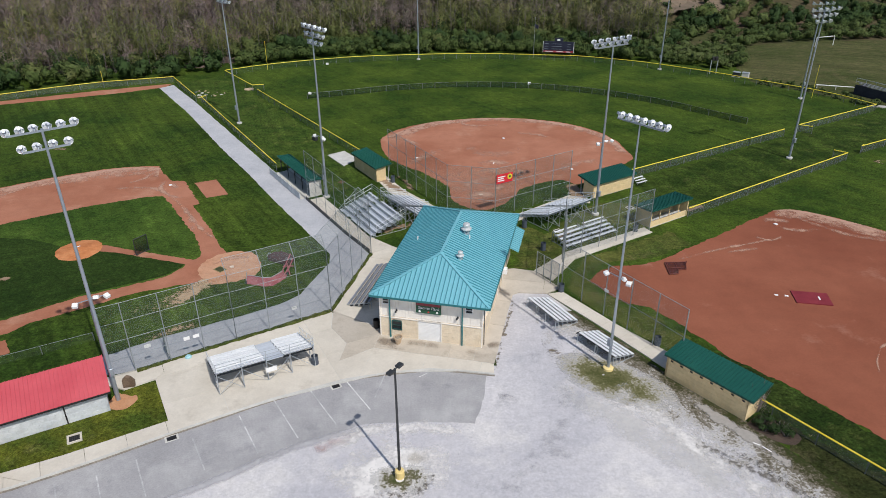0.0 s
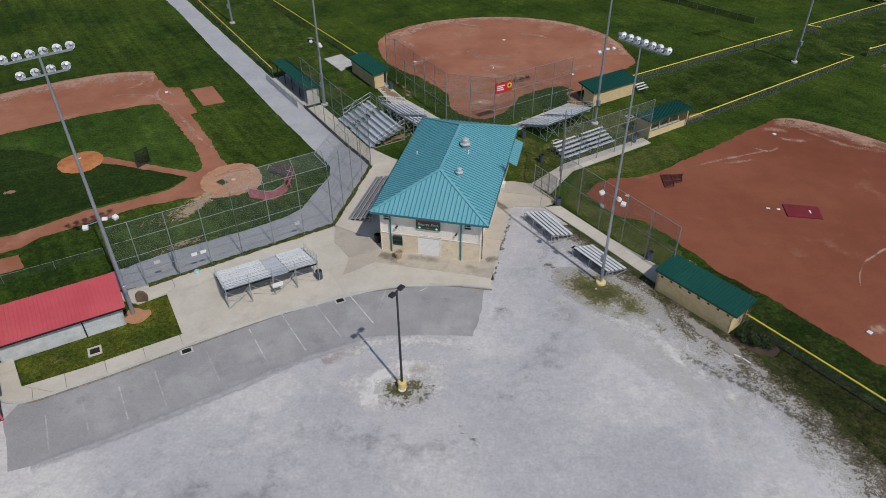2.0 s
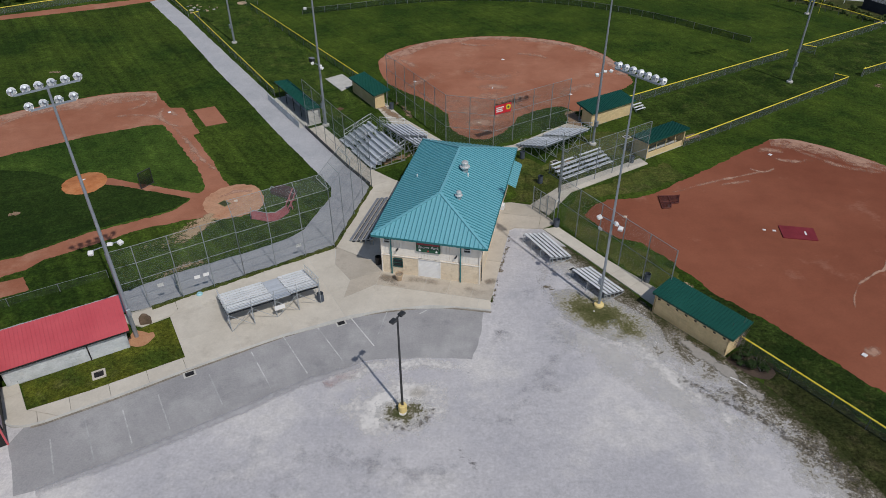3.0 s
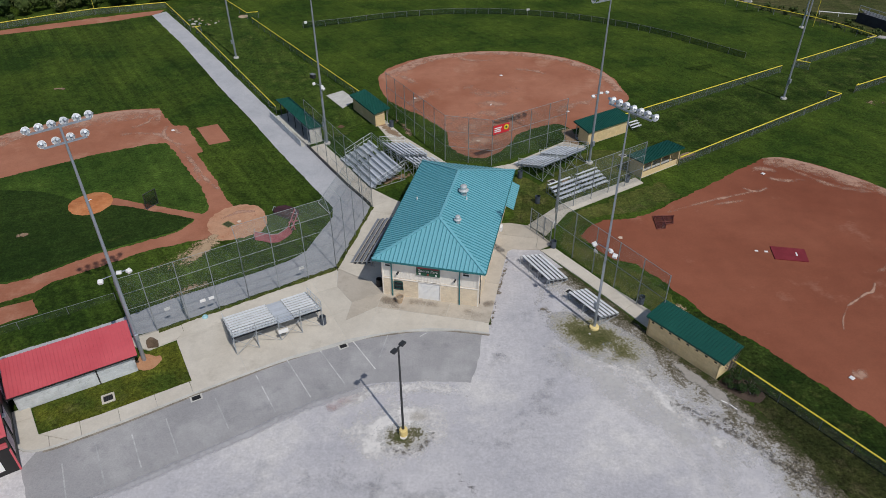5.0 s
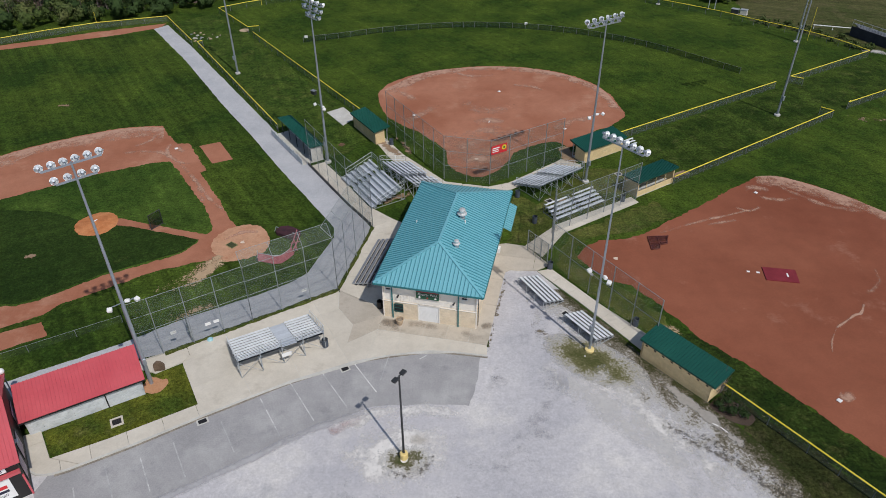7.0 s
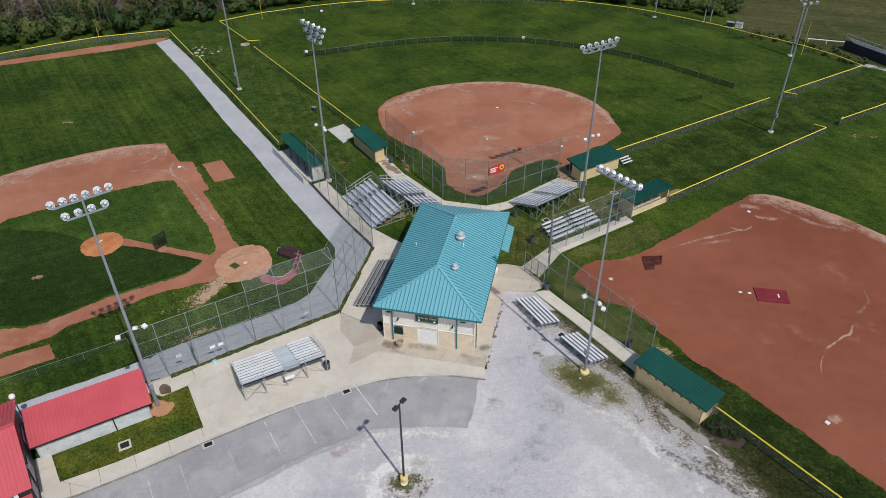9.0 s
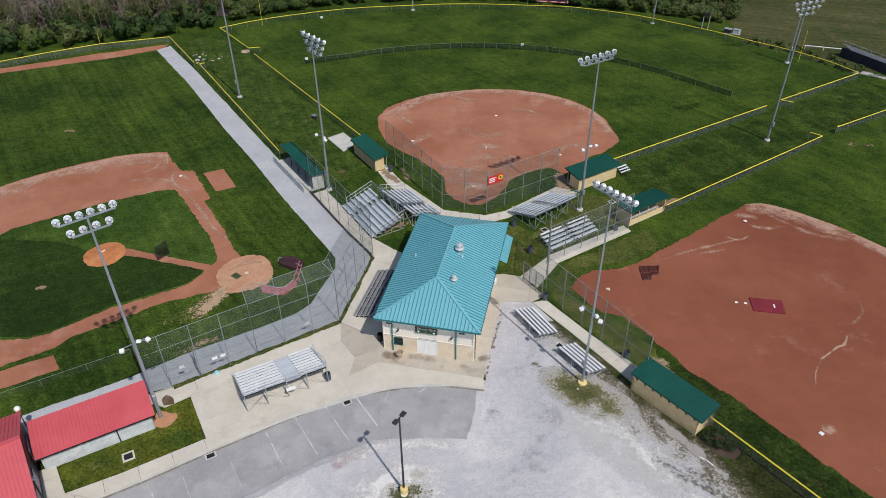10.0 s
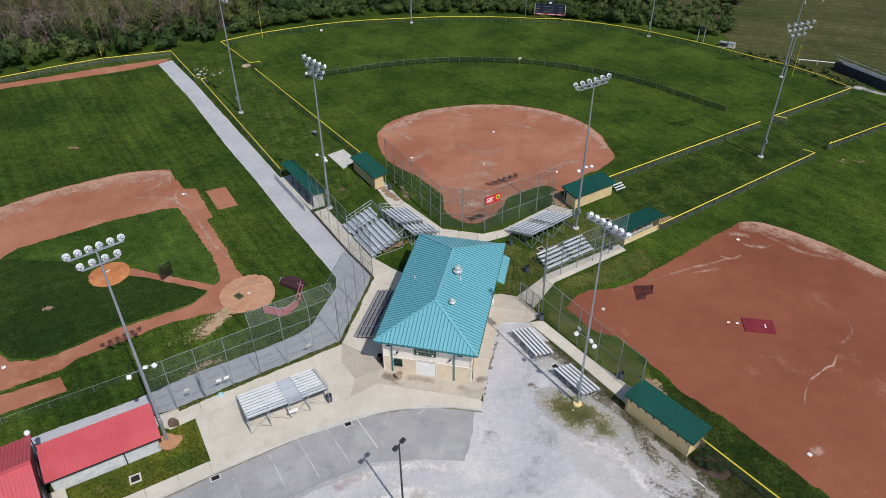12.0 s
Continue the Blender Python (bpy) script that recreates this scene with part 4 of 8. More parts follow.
streak([(-4.0, 34.4), (-9.8, 32.2), (-16.0, 28.3), (-22.6, 24.4), (-27.2, 22.0)], 0.5, 0.30, soft_wear("lot_dust", (0.49, 0.483, 0.50), (0.46, 0.455, 0.475), 0.9, 0.0, 0.9, 0.45, 0.6), 0.050, "stone dust spread over the asphalt's edge")
streak([(20.4, 37.6), (22.0, 35.2), (24.0, 32.4), (25.6, 29.6)], 0.8, 0.30, soft_wear("grey_soil", (0.33, 0.31, 0.285), (0.40, 0.375, 0.345), 0.9, 0.3, 0.6, 0.8, 0.5), 0.046, "bare grey soil beside the planting bed")
for k, (x, y, tn) in enumerate(((24.5, 31.5, -52), (23.95, 32.05, -35))):
    ob = finish("chalk_streak", bevelled(boxed(-0.36 + 0.1 * k, -0.045, 0, 0.36 - 0.1 * k, 0.045, 0.03), 0.01), white_paint)
    ob.matrix_world = pose(x, y, 0.046, 0, 0, tn)
    tagged(ob, "white plaster scrap lying on bare soil", "debris", "plaster scraps")
mixed_strip("worn_patch", [(-25.6, 56.4), (-27.4, 54.6), (-29.2, 52.6), (-30.2, 50.6)], [(-23.4, 56.0), (-24.2, 53.6), (-25.8, 51.6), (-27.0, 50.0)], 0.026, trodden, "bare trodden earth behind the plate", "dirt", 10, lambda u, s: 0.98 - 0.66 * math.sin(3.14 * u) * (1 - 0.8 * s))
mixed_strip("worn_patch", [(-27.6, 47.0), (-25.4, 47.9), (-22.6, 49.2)], [(-27.2, 45.2), (-24.6, 46.4), (-21.8, 48.0)], 0.026, trodden, "worn grass along the path's edge", "dirt", 10, lambda u, s: 1.0 - 0.40 * math.sin(3.14 * u) * math.sin(3.14 * s))
for ring in ([(-25.6, 40.9), (-10.3, 50.2), (-10.0, 50.7), (-10.5, 50.75), (-25.8, 41.4)], [(-10.1, 50.4), (-7.3, 62.3), (-7.7, 62.5), (-10.5, 50.6)]):
    sheet("weed_strip", ring, 0.13, rough_grass, 0.10, 0.25, "weedy grass strip along the foot of the fence", "grass")
sheet("lawn", [(-33.1, 32.0), (-31.75, 29.9), (-31.45, 29.55), (-31.1, 29.42), (-30.7, 29.5), (-27.3, 31.1), (-20.8, 34.8), (-23.7, 39.8), (-25.8, 38.5), (-26.0, 36.4)], 0.012, mossy_lawn, 0.06, 0.3, "mossy olive lawn beside the red-roofed dugout", "grass")
sheet("lawn", [(11.4, 58.6), (14.5, 62.7), (25.2, 69.2), (31, 73.0), (27, 76.4), (20.6, 76.4), (13.0, 67.6), (10.2, 69.8), (9.4, 64.5), (8.6, 59.0)], 0.012, rough_grass, 0.4, 0.4, "patchy yellow-green grass between the bleachers", "grass")
sheet("lawn", [(13.2, 54.8), (16.0, 50.2), (21.6, 42.6), (22.4, 43.6), (24.0, 43.8), (21.6, 49.0), (18.6, 51.4), (16.4, 54.6), (16.0, 57.6), (18.8, 60.2), (24.0, 61.0), (29.5, 64.8), (27.8, 67.8), (16.2, 61.0)], 0.009, rough_grass, 0.4, 0.4, "patchy yellow-green grass inside the backstop", "grass")
mixed_strip("verge", [(26.2, 34.6), (29.0, 30.6), (33, 25), (38, 17)], [(27.6, 36.0), (30.4, 32.2), (34.4, 26.4), (40, 18)], 0.008, trodden, "thin yellowed grass along the fence", "grass", 8, lambda u, s: 0.93 + 0.2 * u)

sheet("lawn", [(-45.4, 125.0), (-23.4, 89.0), (-17.5, 79.5), (-12.6, 81.5), (-9.8, 86.6), (-12.0, 92.8), (-37.0, 130.4), (-38.6, 134.4), (-48.2, 147.0), (-56.8, 141.0)], 0.007, yellow_grass, 0.3, 0.8, "patchy yellow-green grass between the two fences", "grass")
sheet("lawn", [(27.2, 84.2), (57.4, 103.0), (60.8, 105.2), (80.4, 117.0), (88, 110.0), (81.8, 104.4), (66.0, 95.4), (61.4, 92.2), (31.6, 72.6), (28.6, 76.8)], 0.007, mottled_grass, 0.3, 0.8, "patchy yellow-green grass between the field fences", "grass")

sheet("lawn", [(26.4, 32.0), (26.9, 35.0), (31.0, 29.5), (37.3, 20.5), (52.6, -1.2), (60, -20), (38, -20), (34.2, 4), (30.4, 19), (28.2, 26), (26.8, 29.4)], 0.0135, olive_grass, 0.3, 0.5, "dull olive weedy grass between lot and fence", "grass")
sheet("lawn", [(24.2, 37.2), (26.6, 35.4), (37.2, 21.0), (46, 8), (54, 10), (44, 18), (35.5, 30.0), (29.9, 38.1), (25.9, 43.0), (23.6, 43.4), (22.4, 42.0)], 0.0075, deep_grass, 0.3, 0.6, "flecked yellow-green grass between fence and infield", "grass")
mixed_strip("worn_patch", [(21.5, 43.8), (22.3, 44.9), (23.2, 45.2)], [(22.9, 41.6), (24.1, 42.6), (24.6, 43.8)], 0.026, trodden, "bare soil inside the backstop", "dirt", 8, lambda u, s: 0.95 - 0.6 * math.sin(3.14 * u) * math.sin(3.14 * s) ** 0.5)


def patch(x, y, a, b, turn, material, label, low=0.42, z=0.0165):
    """A soft-edged patch on the lot."""
    c, s = math.cos(radians(turn)), math.sin(radians(turn))
    rim = [(math.cos(k * 0.7854), math.sin(k * 0.7854)) for k in range(9)]
    mixed_strip("worn_patch", [(x + 0.05 * p, y + 0.05 * q) for p, q in rim], [(x + a * p * c - b * q * s, y + a * p * s + b * q * c) for p, q in rim], z, material, label, "stain", 8, lambda u, s: low + (1.05 - low) * u)


halo = soft_wear("bleached_stone", (0.80, 0.775, 0.75), (0.72, 0.70, 0.68), 0.95, 0.40, 1.15, 0.8, 0.6)
for pts, wide, low in (([(-7.6, 31.9), (-5.9, 33.2), (-3.2, 33.9), (0.6, 33.8), (3.2, 33.4)], 1.3, 0.15),
                       ([(15.0, 38.9), (16.8, 36.1), (18.2, 33.6), (20.1, 30.9), (21.9, 28.6), (24.4, 26.0)], 1.9, 0.12)):
    streak(pts, wide, low, halo, 0.054 + 0.004 * next(layer), "bleached white stone dust on the lot")
dark_grit = soft_wear("dark_grit", (0.10, 0.088, 0.070), (0.18, 0.158, 0.13), 0.70, 0.45, 1.0, 1.3, 2.6)
for pts, wide, low in (([(19.2, 32.6), (20.7, 31.1), (22.9, 29.3), (24.4, 28.2), (25.8, 26.4), (27.4, 23.9), (28.6, 20.5)], 0.75, 0.24), ([(21.4, 31.6), (23.4, 30.0), (25.2, 28.2)], 0.7, 0.36), ([(26.6, 27.0), (28.2, 24.2), (29.6, 20.8)], 1.0, 0.30),
                       ([(-4.4, 28.0), (-2.4, 27.2), (-0.6, 28.0), (0.0, 29.4)], 0.7, 0.36), ([(1.6, 25.4), (2.6, 24.2), (3.2, 23.6)], 0.5, 0.50)):
    streak(pts, wide, low, dark_grit, 0.078 + 0.004 * next(layer), "dark washed-out grit on the stone")
patch(-2.9, 29.4, 7.2, 4.9, 20, halo, "bleached stone dust round the island", -0.50, 0.050)
patch(-1.4, 30.8, 1.9, 1.1, -5, soft_wear("muddy_stone", (0.24, 0.20, 0.145), (0.36, 0.32, 0.25), 0.42, 0.20, 1.1, 0.7, 0.9), "muddy stain beside the island", 0.10, 0.100)
for x, y, a, b, turn in ((5.6, 38.9, 0.8, 0.4, 10), (5.6, 37.8, 0.8, 0.4, 0), (-22.0, 22.0, 0.9, 0.25, 20)):
    patch(x, y, a, b, turn, smudge, "dark scuffed smudge on the gravel")

# ---- the sports building ----
BX, BY, BT = -0.62, 44.7, -12.9
bldg = thing("sports_building", BX, BY, 0, BT, "tan block and siding building under a teal metal hip roof", "building")
W, LEN, EAVE, RIDGE = 5.45, 19.85, 4.72, 6.95
WX, WY0, WY1 = 4.75, 0.62, 19.0


def roof_planes():
    a, b, c, d = Vector((-W, 0, EAVE)), Vector((W, 0, EAVE)), Vector((W, LEN, EAVE)), Vector((-W, LEN, EAVE))
    f, g = Vector((0, W * 0.92, RIDGE)), Vector((0, LEN - W * 0.98, RIDGE))
    return {"front": (a, b, f), "right": (b, c, g, f), "back": (c, d, g), "left": (d, a, f, g)}


def roof(parent):
    for side, pts in roof_planes().items():
        nrm = (pts[1] - pts[0]).cross(pts[2] - pts[0]).normalized()
        bm = bmesh.new()
        top = [bm.verts.new(p) for p in pts]
        low = [bm.verts.new(p - Vector((0, 0, 0.12))) for p in pts]
        bm.faces.new(top)
        bm.faces.new(low[::-1])
        for i in range(len(pts)):
            j = (i + 1) % len(pts)
            bm.faces.new((low[i], low[j], top[j], top[i]))
        plane = part("roof_plane", bm, teal_metal, parent)
        e0, e1 = pts[0], pts[1]
        along = (e1 - e0).normalized()
        up = nrm.cross(along)
        n = round((e1 - e0).length / 0.41)
        for k in range(1, n):
            s = e0 + along * (e1 - e0).length * k / n
            best = 0.0
            for p, q in zip(pts[1:], pts[2:] + pts[:1]):
                m1, m2 = (p - s).dot(along), (q - s).dot(along)
                if (m1 < 0) != (m2 < 0):
                    u = m1 / (m1 - m2)
                    best = max(best, (p + (q - p) * u - s).dot(up))
            if best > 0.1:
                part("seam", beamed(s + nrm * 0.03, s + up * best + nrm * 0.03, 0.06, 0.09), teal_seam_shade, plane)
    a, b, f = roof_planes()["front"]
    c, d, g = roof_planes()["back"]
    for p, q in ((a, f), (b, f), (c, g), (d, g), (f, g)):
        part("ridge_cap", beamed(p + Vector((0, 0, 0.05)), q + Vector((0, 0, 0.05)), 0.26, 0.06), teal_metal, parent)
    for p, q in ((a, b), (b, c), (c, d), (d, a)):
        part("gutter", beamed(p + Vector((0, 0, -0.10)), q + Vector((0, 0, -0.10)), 0.14, 0.17), teal_trim, parent)
    part("soffit", boxed(-W + 0.1, 0.1, EAVE - 0.24, W - 0.1, LEN - 0.1, EAVE - 0.2), siding, parent)


roof(bldg)
# walls: split-face block below, ribbed siding above
part("wall", boxed(-WX + 0.12, WY0 + 0.12, 0, WX - 0.12, WY1 - 0.12, EAVE - 0.22), siding, bldg, "cream inner wall of the building")


def block_course(parent, p, q, z0, z1, cut=(), size=(0.8, 0.4), material=split_block, proud=0.10):
    """A wall face of single blocks from p to q, with openings (start, end, low, high)."""
    p, q = Vector((*p, 0)), Vector((*q, 0))
    run = (q - p).length
    d = (q - p).normalized()
    n = Vector((d.y, -d.x, 0))
    made = {}
    z, row = z0, 0
    while z < z1 - 0.05:
        zt = min(z + size[1], z1)
        s = -size[0] / 2 if row % 2 else 0.0
        while s < run - 0.02:
            a, b = max(s, 0.0), min(s + size[0], run)
            spans = [(a, b)]
            for c0, c1, cz0, cz1 in cut:
                if zt > cz0 + 0.02 and z < cz1 - 0.02:
                    spans = [x for u, v in spans for x in ((u, min(v, c0)), (max(u, c1), v)) if x[1] - x[0] > 0.04]
            for u, v in spans:
                key = (round(v - u, 3), round(zt - z, 3))
                if key not in made:
                    bm = boxed(0.004, -proud, 0.004, key[0] - 0.004, 0, key[1] - 0.004)
                    bmesh.ops.bevel(bm, geom=[e for e in bm.edges if all(w.co.y < -proud + 0.001 for w in e.verts)], offset=0.010, segments=1, affect="EDGES")
                    me = bpy.data.meshes.new("block")
                    bm.to_mesh(me)
                    bm.free()
                    me.materials.append(material)
                    made[key] = me
                ob = new("block", made[key])
                ob.parent = parent
                o = p + d * u + n * 0
                ob.matrix_basis = Matrix.Translation((o.x, o.y, z)) @ Matrix(((d.x, -n.x, 0, 0), (d.y, -n.y, 0, 0), (0, 0, 1, 0), (0, 0, 0, 1)))
            s += size[0]
        z, row = zt, row + 1


front_wall = part("front_wall", boxed(-WX + 0.1, WY0 + 0.09, 0, WX - 0.1, WY0 + 0.14, 2.3), split_block, bldg, "tan split-face block wainscot")
DOOR = (3.62, 5.72, 0.0, 2.12)
WIN = (1.18, 2.0, 1.0, 1.82)
block_course(front_wall, (-WX, WY0 + 0.1), (WX, WY0 + 0.1), 0, 2.2, (DOOR, (WIN[0], WIN[1], WIN[2], WIN[3])))
for side, (p, q) in {"right": ((WX - 0.1, WY0 + 0.1), (WX - 0.1, WY1 - 0.1)), "left": ((-WX + 0.1, WY1 - 0.1), (-WX + 0.1, WY0 + 0.1))}.items():
    w = part("side_wall", boxed(min(p[0], 0) if p[0] < 0 else p[0] - 0.04, WY0 + 0.2, 0, p[0] + 0.04 if p[0] < 0 else p[0], WY1 - 0.2, 2.2), split_block, bldg, "tan split-face block wainscot")
    block_course(w, p, q, 0, 2.2, ((8.6, 9.6, 0, 2.1), (12.0, 13.0, 0, 2.1)) if side == "right" else ((10.0, 11.0, 0, 2.1),))
part("back_wall", boxed(-WX, WY1 - 0.1, 0, WX, WY1, 2.2), split_block, bldg, "tan split-face block wainscot")


def ribbed(parent, p, q, z0, z1):
    p, q = Vector((*p, 0)), Vector((*q, 0))
    d = (q - p).normalized()
    n = Vector((d.y, -d.x, 0))
    bm = bmesh.new()
    for k in range(int((q - p).length / 0.30)):
        a = p + d * (0.30 * k + 0.006) + n * 0.022
        b = p + d * (0.30 * k + 0.294) + n * 0.022
        v = [bm.verts.new((c.x, c.y, z)) for z in (z0, z1) for c in (a, b, b - n * 0.05, a - n * 0.05)]
        for f in ((0, 1, 5, 4), (1, 2, 6, 5), (3, 0, 4, 7), (4, 5, 6, 7), (3, 2, 1, 0)):
            bm.faces.new([v[i] for i in f])
    return part("siding", bm, siding, parent)


ribbed(bldg, (-WX, WY0 + 0.1), (WX, WY0 + 0.1), 2.24, EAVE - 0.24)
ribbed(bldg, (WX - 0.1, WY0), (WX - 0.1, WY1), 2.24, EAVE - 0.24)
ribbed(bldg, (-WX + 0.1, WY1), (-WX + 0.1, WY0), 2.24, EAVE - 0.24)
part("belt_trim", boxed(-WX - 0.05, WY0 - 0.05, 2.16, WX + 0.05, WY0 + 0.02, 2.25), siding, bldg)
for x in (-WX - 0.02, WX - 0.08):
    part("corner_trim", boxed(x, WY0 - 0.03, 0, x + 0.1, WY0 + 0.08, EAVE - 0.24), siding, bldg)
# roll-up door of slats
door = part("rollup_door", boxed(-WX + DOOR[0], WY0 + 0.06, 0.02, -WX + DOOR[1], WY0 + 0.085, DOOR[3]), white_paint, bldg, "white roll-up door, closed")
for k in range(14):
    part("door_slat", bevelled(boxed(-WX + DOOR[0] + 0.03, WY0 + 0.035, 0.06 + k * 0.145, -WX + DOOR[1] - 0.03, WY0 + 0.075, 0.06 + k * 0.145 + 0.138), 0.012), white_paint, door)
for x0 in (DOOR[0] - 0.07, DOOR[1] - 0.01):
    part("door_jamb", boxed(-WX + x0, WY0 - 0.02, 0, -WX + x0 + 0.08, WY0 + 0.07, DOOR[3] + 0.02), siding, bldg)
part("door_head", boxed(-WX + DOOR[0] - 0.07, WY0 - 0.04, DOOR[3] + 0.025, -WX + DOOR[1] + 0.07, WY0 + 0.07, DOOR[3] + 0.13), siding, bldg)


def window_front(x0, x1, z0, z1, frame_mat):
    w = part("window", boxed(-WX + x0, WY0 + 0.03, z0, -WX + x1, WY0 + 0.05, z1), window_dark, bldg, "dark glazed window")
    for a in ((x0 - 0.07, z0 - 0.07, x0, z1 + 0.07), (x1, z0 - 0.07, x1 + 0.07, z1 + 0.07), (x0, z1, x1, z1 + 0.07), (x0, z0 - 0.07, x1, z0), (x0, (z0 + z1) / 2 - 0.02, x1, (z0 + z1) / 2 + 0.02)):
        part("window_frame", boxed(-WX + a[0], WY0 - 0.05, a[1], -WX + a[2], WY0 + 0.04, a[3]), frame_mat, w)


window_front(WIN[0], WIN[1], WIN[2], WIN[3], surface("dark_teal", (0.012, 0.06, 0.06), (0.018, 0.075, 0.07), 1.0, 4.0, 0.5, bump=0.0))
window_front(0.34, 0.86, 3.62, 4.16, white_paint)
window_front(7.98, 8.56, 3.62, 4.16, white_paint)
for x in (0.92, 7.62):
    d = part("downspout", boxed(-WX + x, WY0 - 0.12, 0.06, -WX + x + 0.11, WY0 - 0.01, EAVE - 0.3), teal_trim, bldg, "teal rainwater pipe")
    part("pipe_shoe", beamed((-WX + x + 0.055, WY0 - 0.06, 0.10), (-WX + x + 0.055, WY0 - 0.30, 0.05), 0.11, 0.09), teal_trim, d)
for x in (1.55, 7.2):
    wl = part("wall_lamp", boxed(-WX + x, WY0 - 0.10, 2.96, -WX + x + 0.14, WY0 + 0.02, 3.1), dark_steel, bldg, "small dark flood lamp")
    part("lamp_head", lathe(bmesh.new(), [(0.05, 2.84), (0.10, 2.89), (0.08, 3.0)], 10, (-WX + x + 0.0, WY0 - 0.15)), dark_steel, wl)
# side doors and fittings
for x, s, ys in ((WX - 0.06, 1, (9.22, 12.62)), (-WX + 0.06, -1, (8.0,))):
    for y in ys:
        part("side_door", boxed(min(x, x + s * 0.04), y, 0.02, max(x, x + s * 0.04), y + 1.0, 2.08), siding, bldg, "plain steel side door")
part("gas_pipe", tubed((WX + 0.08, WY0 + 0.5, 0.1), (WX + 0.08, WY0 + 0.5, 4.2), 0.04), dark_steel, bldg)
part("conduit", tubed((-WX - 0.08, WY0 + 0.2, 0.1), (-WX - 0.08, WY0 + 0.2, 3.2), 0.05), terracotta, bldg)
# awning on the far right side
aw = bmesh.new()
beam(aw, (W + 0.62, 14.2, 3.05), (W + 0.62, 19.2, 3.05), 0.04, 0.12)
v = [aw.verts.new(p) for p in ((WX, 14.0, 3.75), (WX + 1.45, 14.0, 3.1), (WX + 1.45, 19.3, 3.1), (WX, 19.3, 3.75), (WX, 14.0, 3.68), (WX + 1.45, 14.0, 3.03), (WX + 1.45, 19.3, 3.03), (WX, 19.3, 3.68))]
for f in ((0, 1, 2, 3), (7, 6, 5, 4), (0, 4, 5, 1), (1, 5, 6, 2), (2, 6, 7, 3)):
    aw.faces.new([v[i] for i in f])
awning = part("awning", aw, teal_metal, bldg, "teal metal awning")
for k in range(13):
    part("seam", beamed((WX, 14.1 + k * 0.42, 3.77), (WX + 1.45, 14.1 + k * 0.42, 3.12), 0.04, 0.06), teal_seam_shade, awning)
part("cooler", bevelled(boxed(WX + 0.02, 11.6, 1.6, WX + 0.6, 12.2, 2.2), 0.03), white_paint, bldg, "white wall-mounted cooling unit")


def roof_z(x, y):
    return EAVE + (RIDGE - EAVE) * min((W - abs(x)) / W, y / (W * 0.92), (LEN - y) / (W * 0.98))


# roof vents
weathered = surface("weathered_vent", (0.55, 0.57, 0.58), (0.66, 0.68, 0.69), 1.5, 8.0, 0.4, 0.3, bump=0.05, fleck=0.12)
for x, y, s in ((1.28, 10.6, 1.0), (1.70, 5.55, 0.72)):
    z = roof_z(x, y)
    vent = part("roof_vent", lathe(bmesh.new(), [(0.34 * s, z - 0.2), (0.34 * s, z + 0.32 * s), (0.30 * s, z + 0.34 * s)], 14, (x, y)), galvanised, bldg, "bright metal exhaust vent")
    part("vent_cap", lathe(bmesh.new(), [(0.36 * s, z + 0.40 * s), (0.52 * s, z + 0.46 * s), (0.52 * s, z + 0.56 * s), (0.35 * s, z + 0.66 * s), (0.36 * s, z + 0.98 * s), (0.30 * s, z + 1.08 * s), (0.06, z + 1.14 * s)], 18, (x, y)), weathered, vent)
for x, y in ((1.75, 9.9), (-3.55, 9.95)):
    z = roof_z(x, y)
    part("vent_pipe", tubed((x, y, z - 0.1), (x, y, z + 0.35), 0.07), white_paint, bldg, "short white vent pipe")
# sign over the door
SIGN = (3.45, 5.75, 3.10, 4.22)
sign = part("sign", boxed(-WX + SIGN[0], WY0 - 0.10, SIGN[2], -WX + SIGN[1], WY0 - 0.02, SIGN[3]), sign_green, bldg, "dark green name board")
part("sign_band", boxed(-WX + SIGN[0] + 0.06, WY0 - 0.112, SIGN[3] - 0.32, -WX + SIGN[1] - 0.06, WY0 - 0.104, SIGN[3] - 0.06), surface("sign_maroon", (0.22, 0.025, 0.04), (0.30, 0.04, 0.055), 3.0, 12.0, 0.5, bump=0.0, fleck=0.2), sign, "maroon unreadable line of lettering")


def lettering(text, parent, m, size, material, name="lettering"):
    cu = bpy.data.curves.new(name, "FONT")
    cu.body, cu.size, cu.align_x, cu.align_y, cu.extrude, cu.shear = text, size, "CENTER", "CENTER", 0.004, 0.25
    cu.materials.append(material)
    ob = new(name, cu)
    ob.parent = parent
    ob.matrix_basis = m
    return ob


lettering("Sports Park", sign, pose(-WX + (SIGN[0] + SIGN[1]) / 2, WY0 - 0.108, 3.66, 90, 0, 0), 0.42, white_paint)
for k, r in enumerate((0.11, 0.08, 0.11)):
    part("ball_emblem", tubed((-WX + SIGN[0] + 0.35 + 0.8 * k, WY0 - 0.115, 3.28), (-WX + SIGN[0] + 0.35 + 0.8 * k, WY0 - 0.103, 3.28), r, sides=14), white_paint if k != 1 else sign_red, sign)

# ---- tall floodlight poles ----


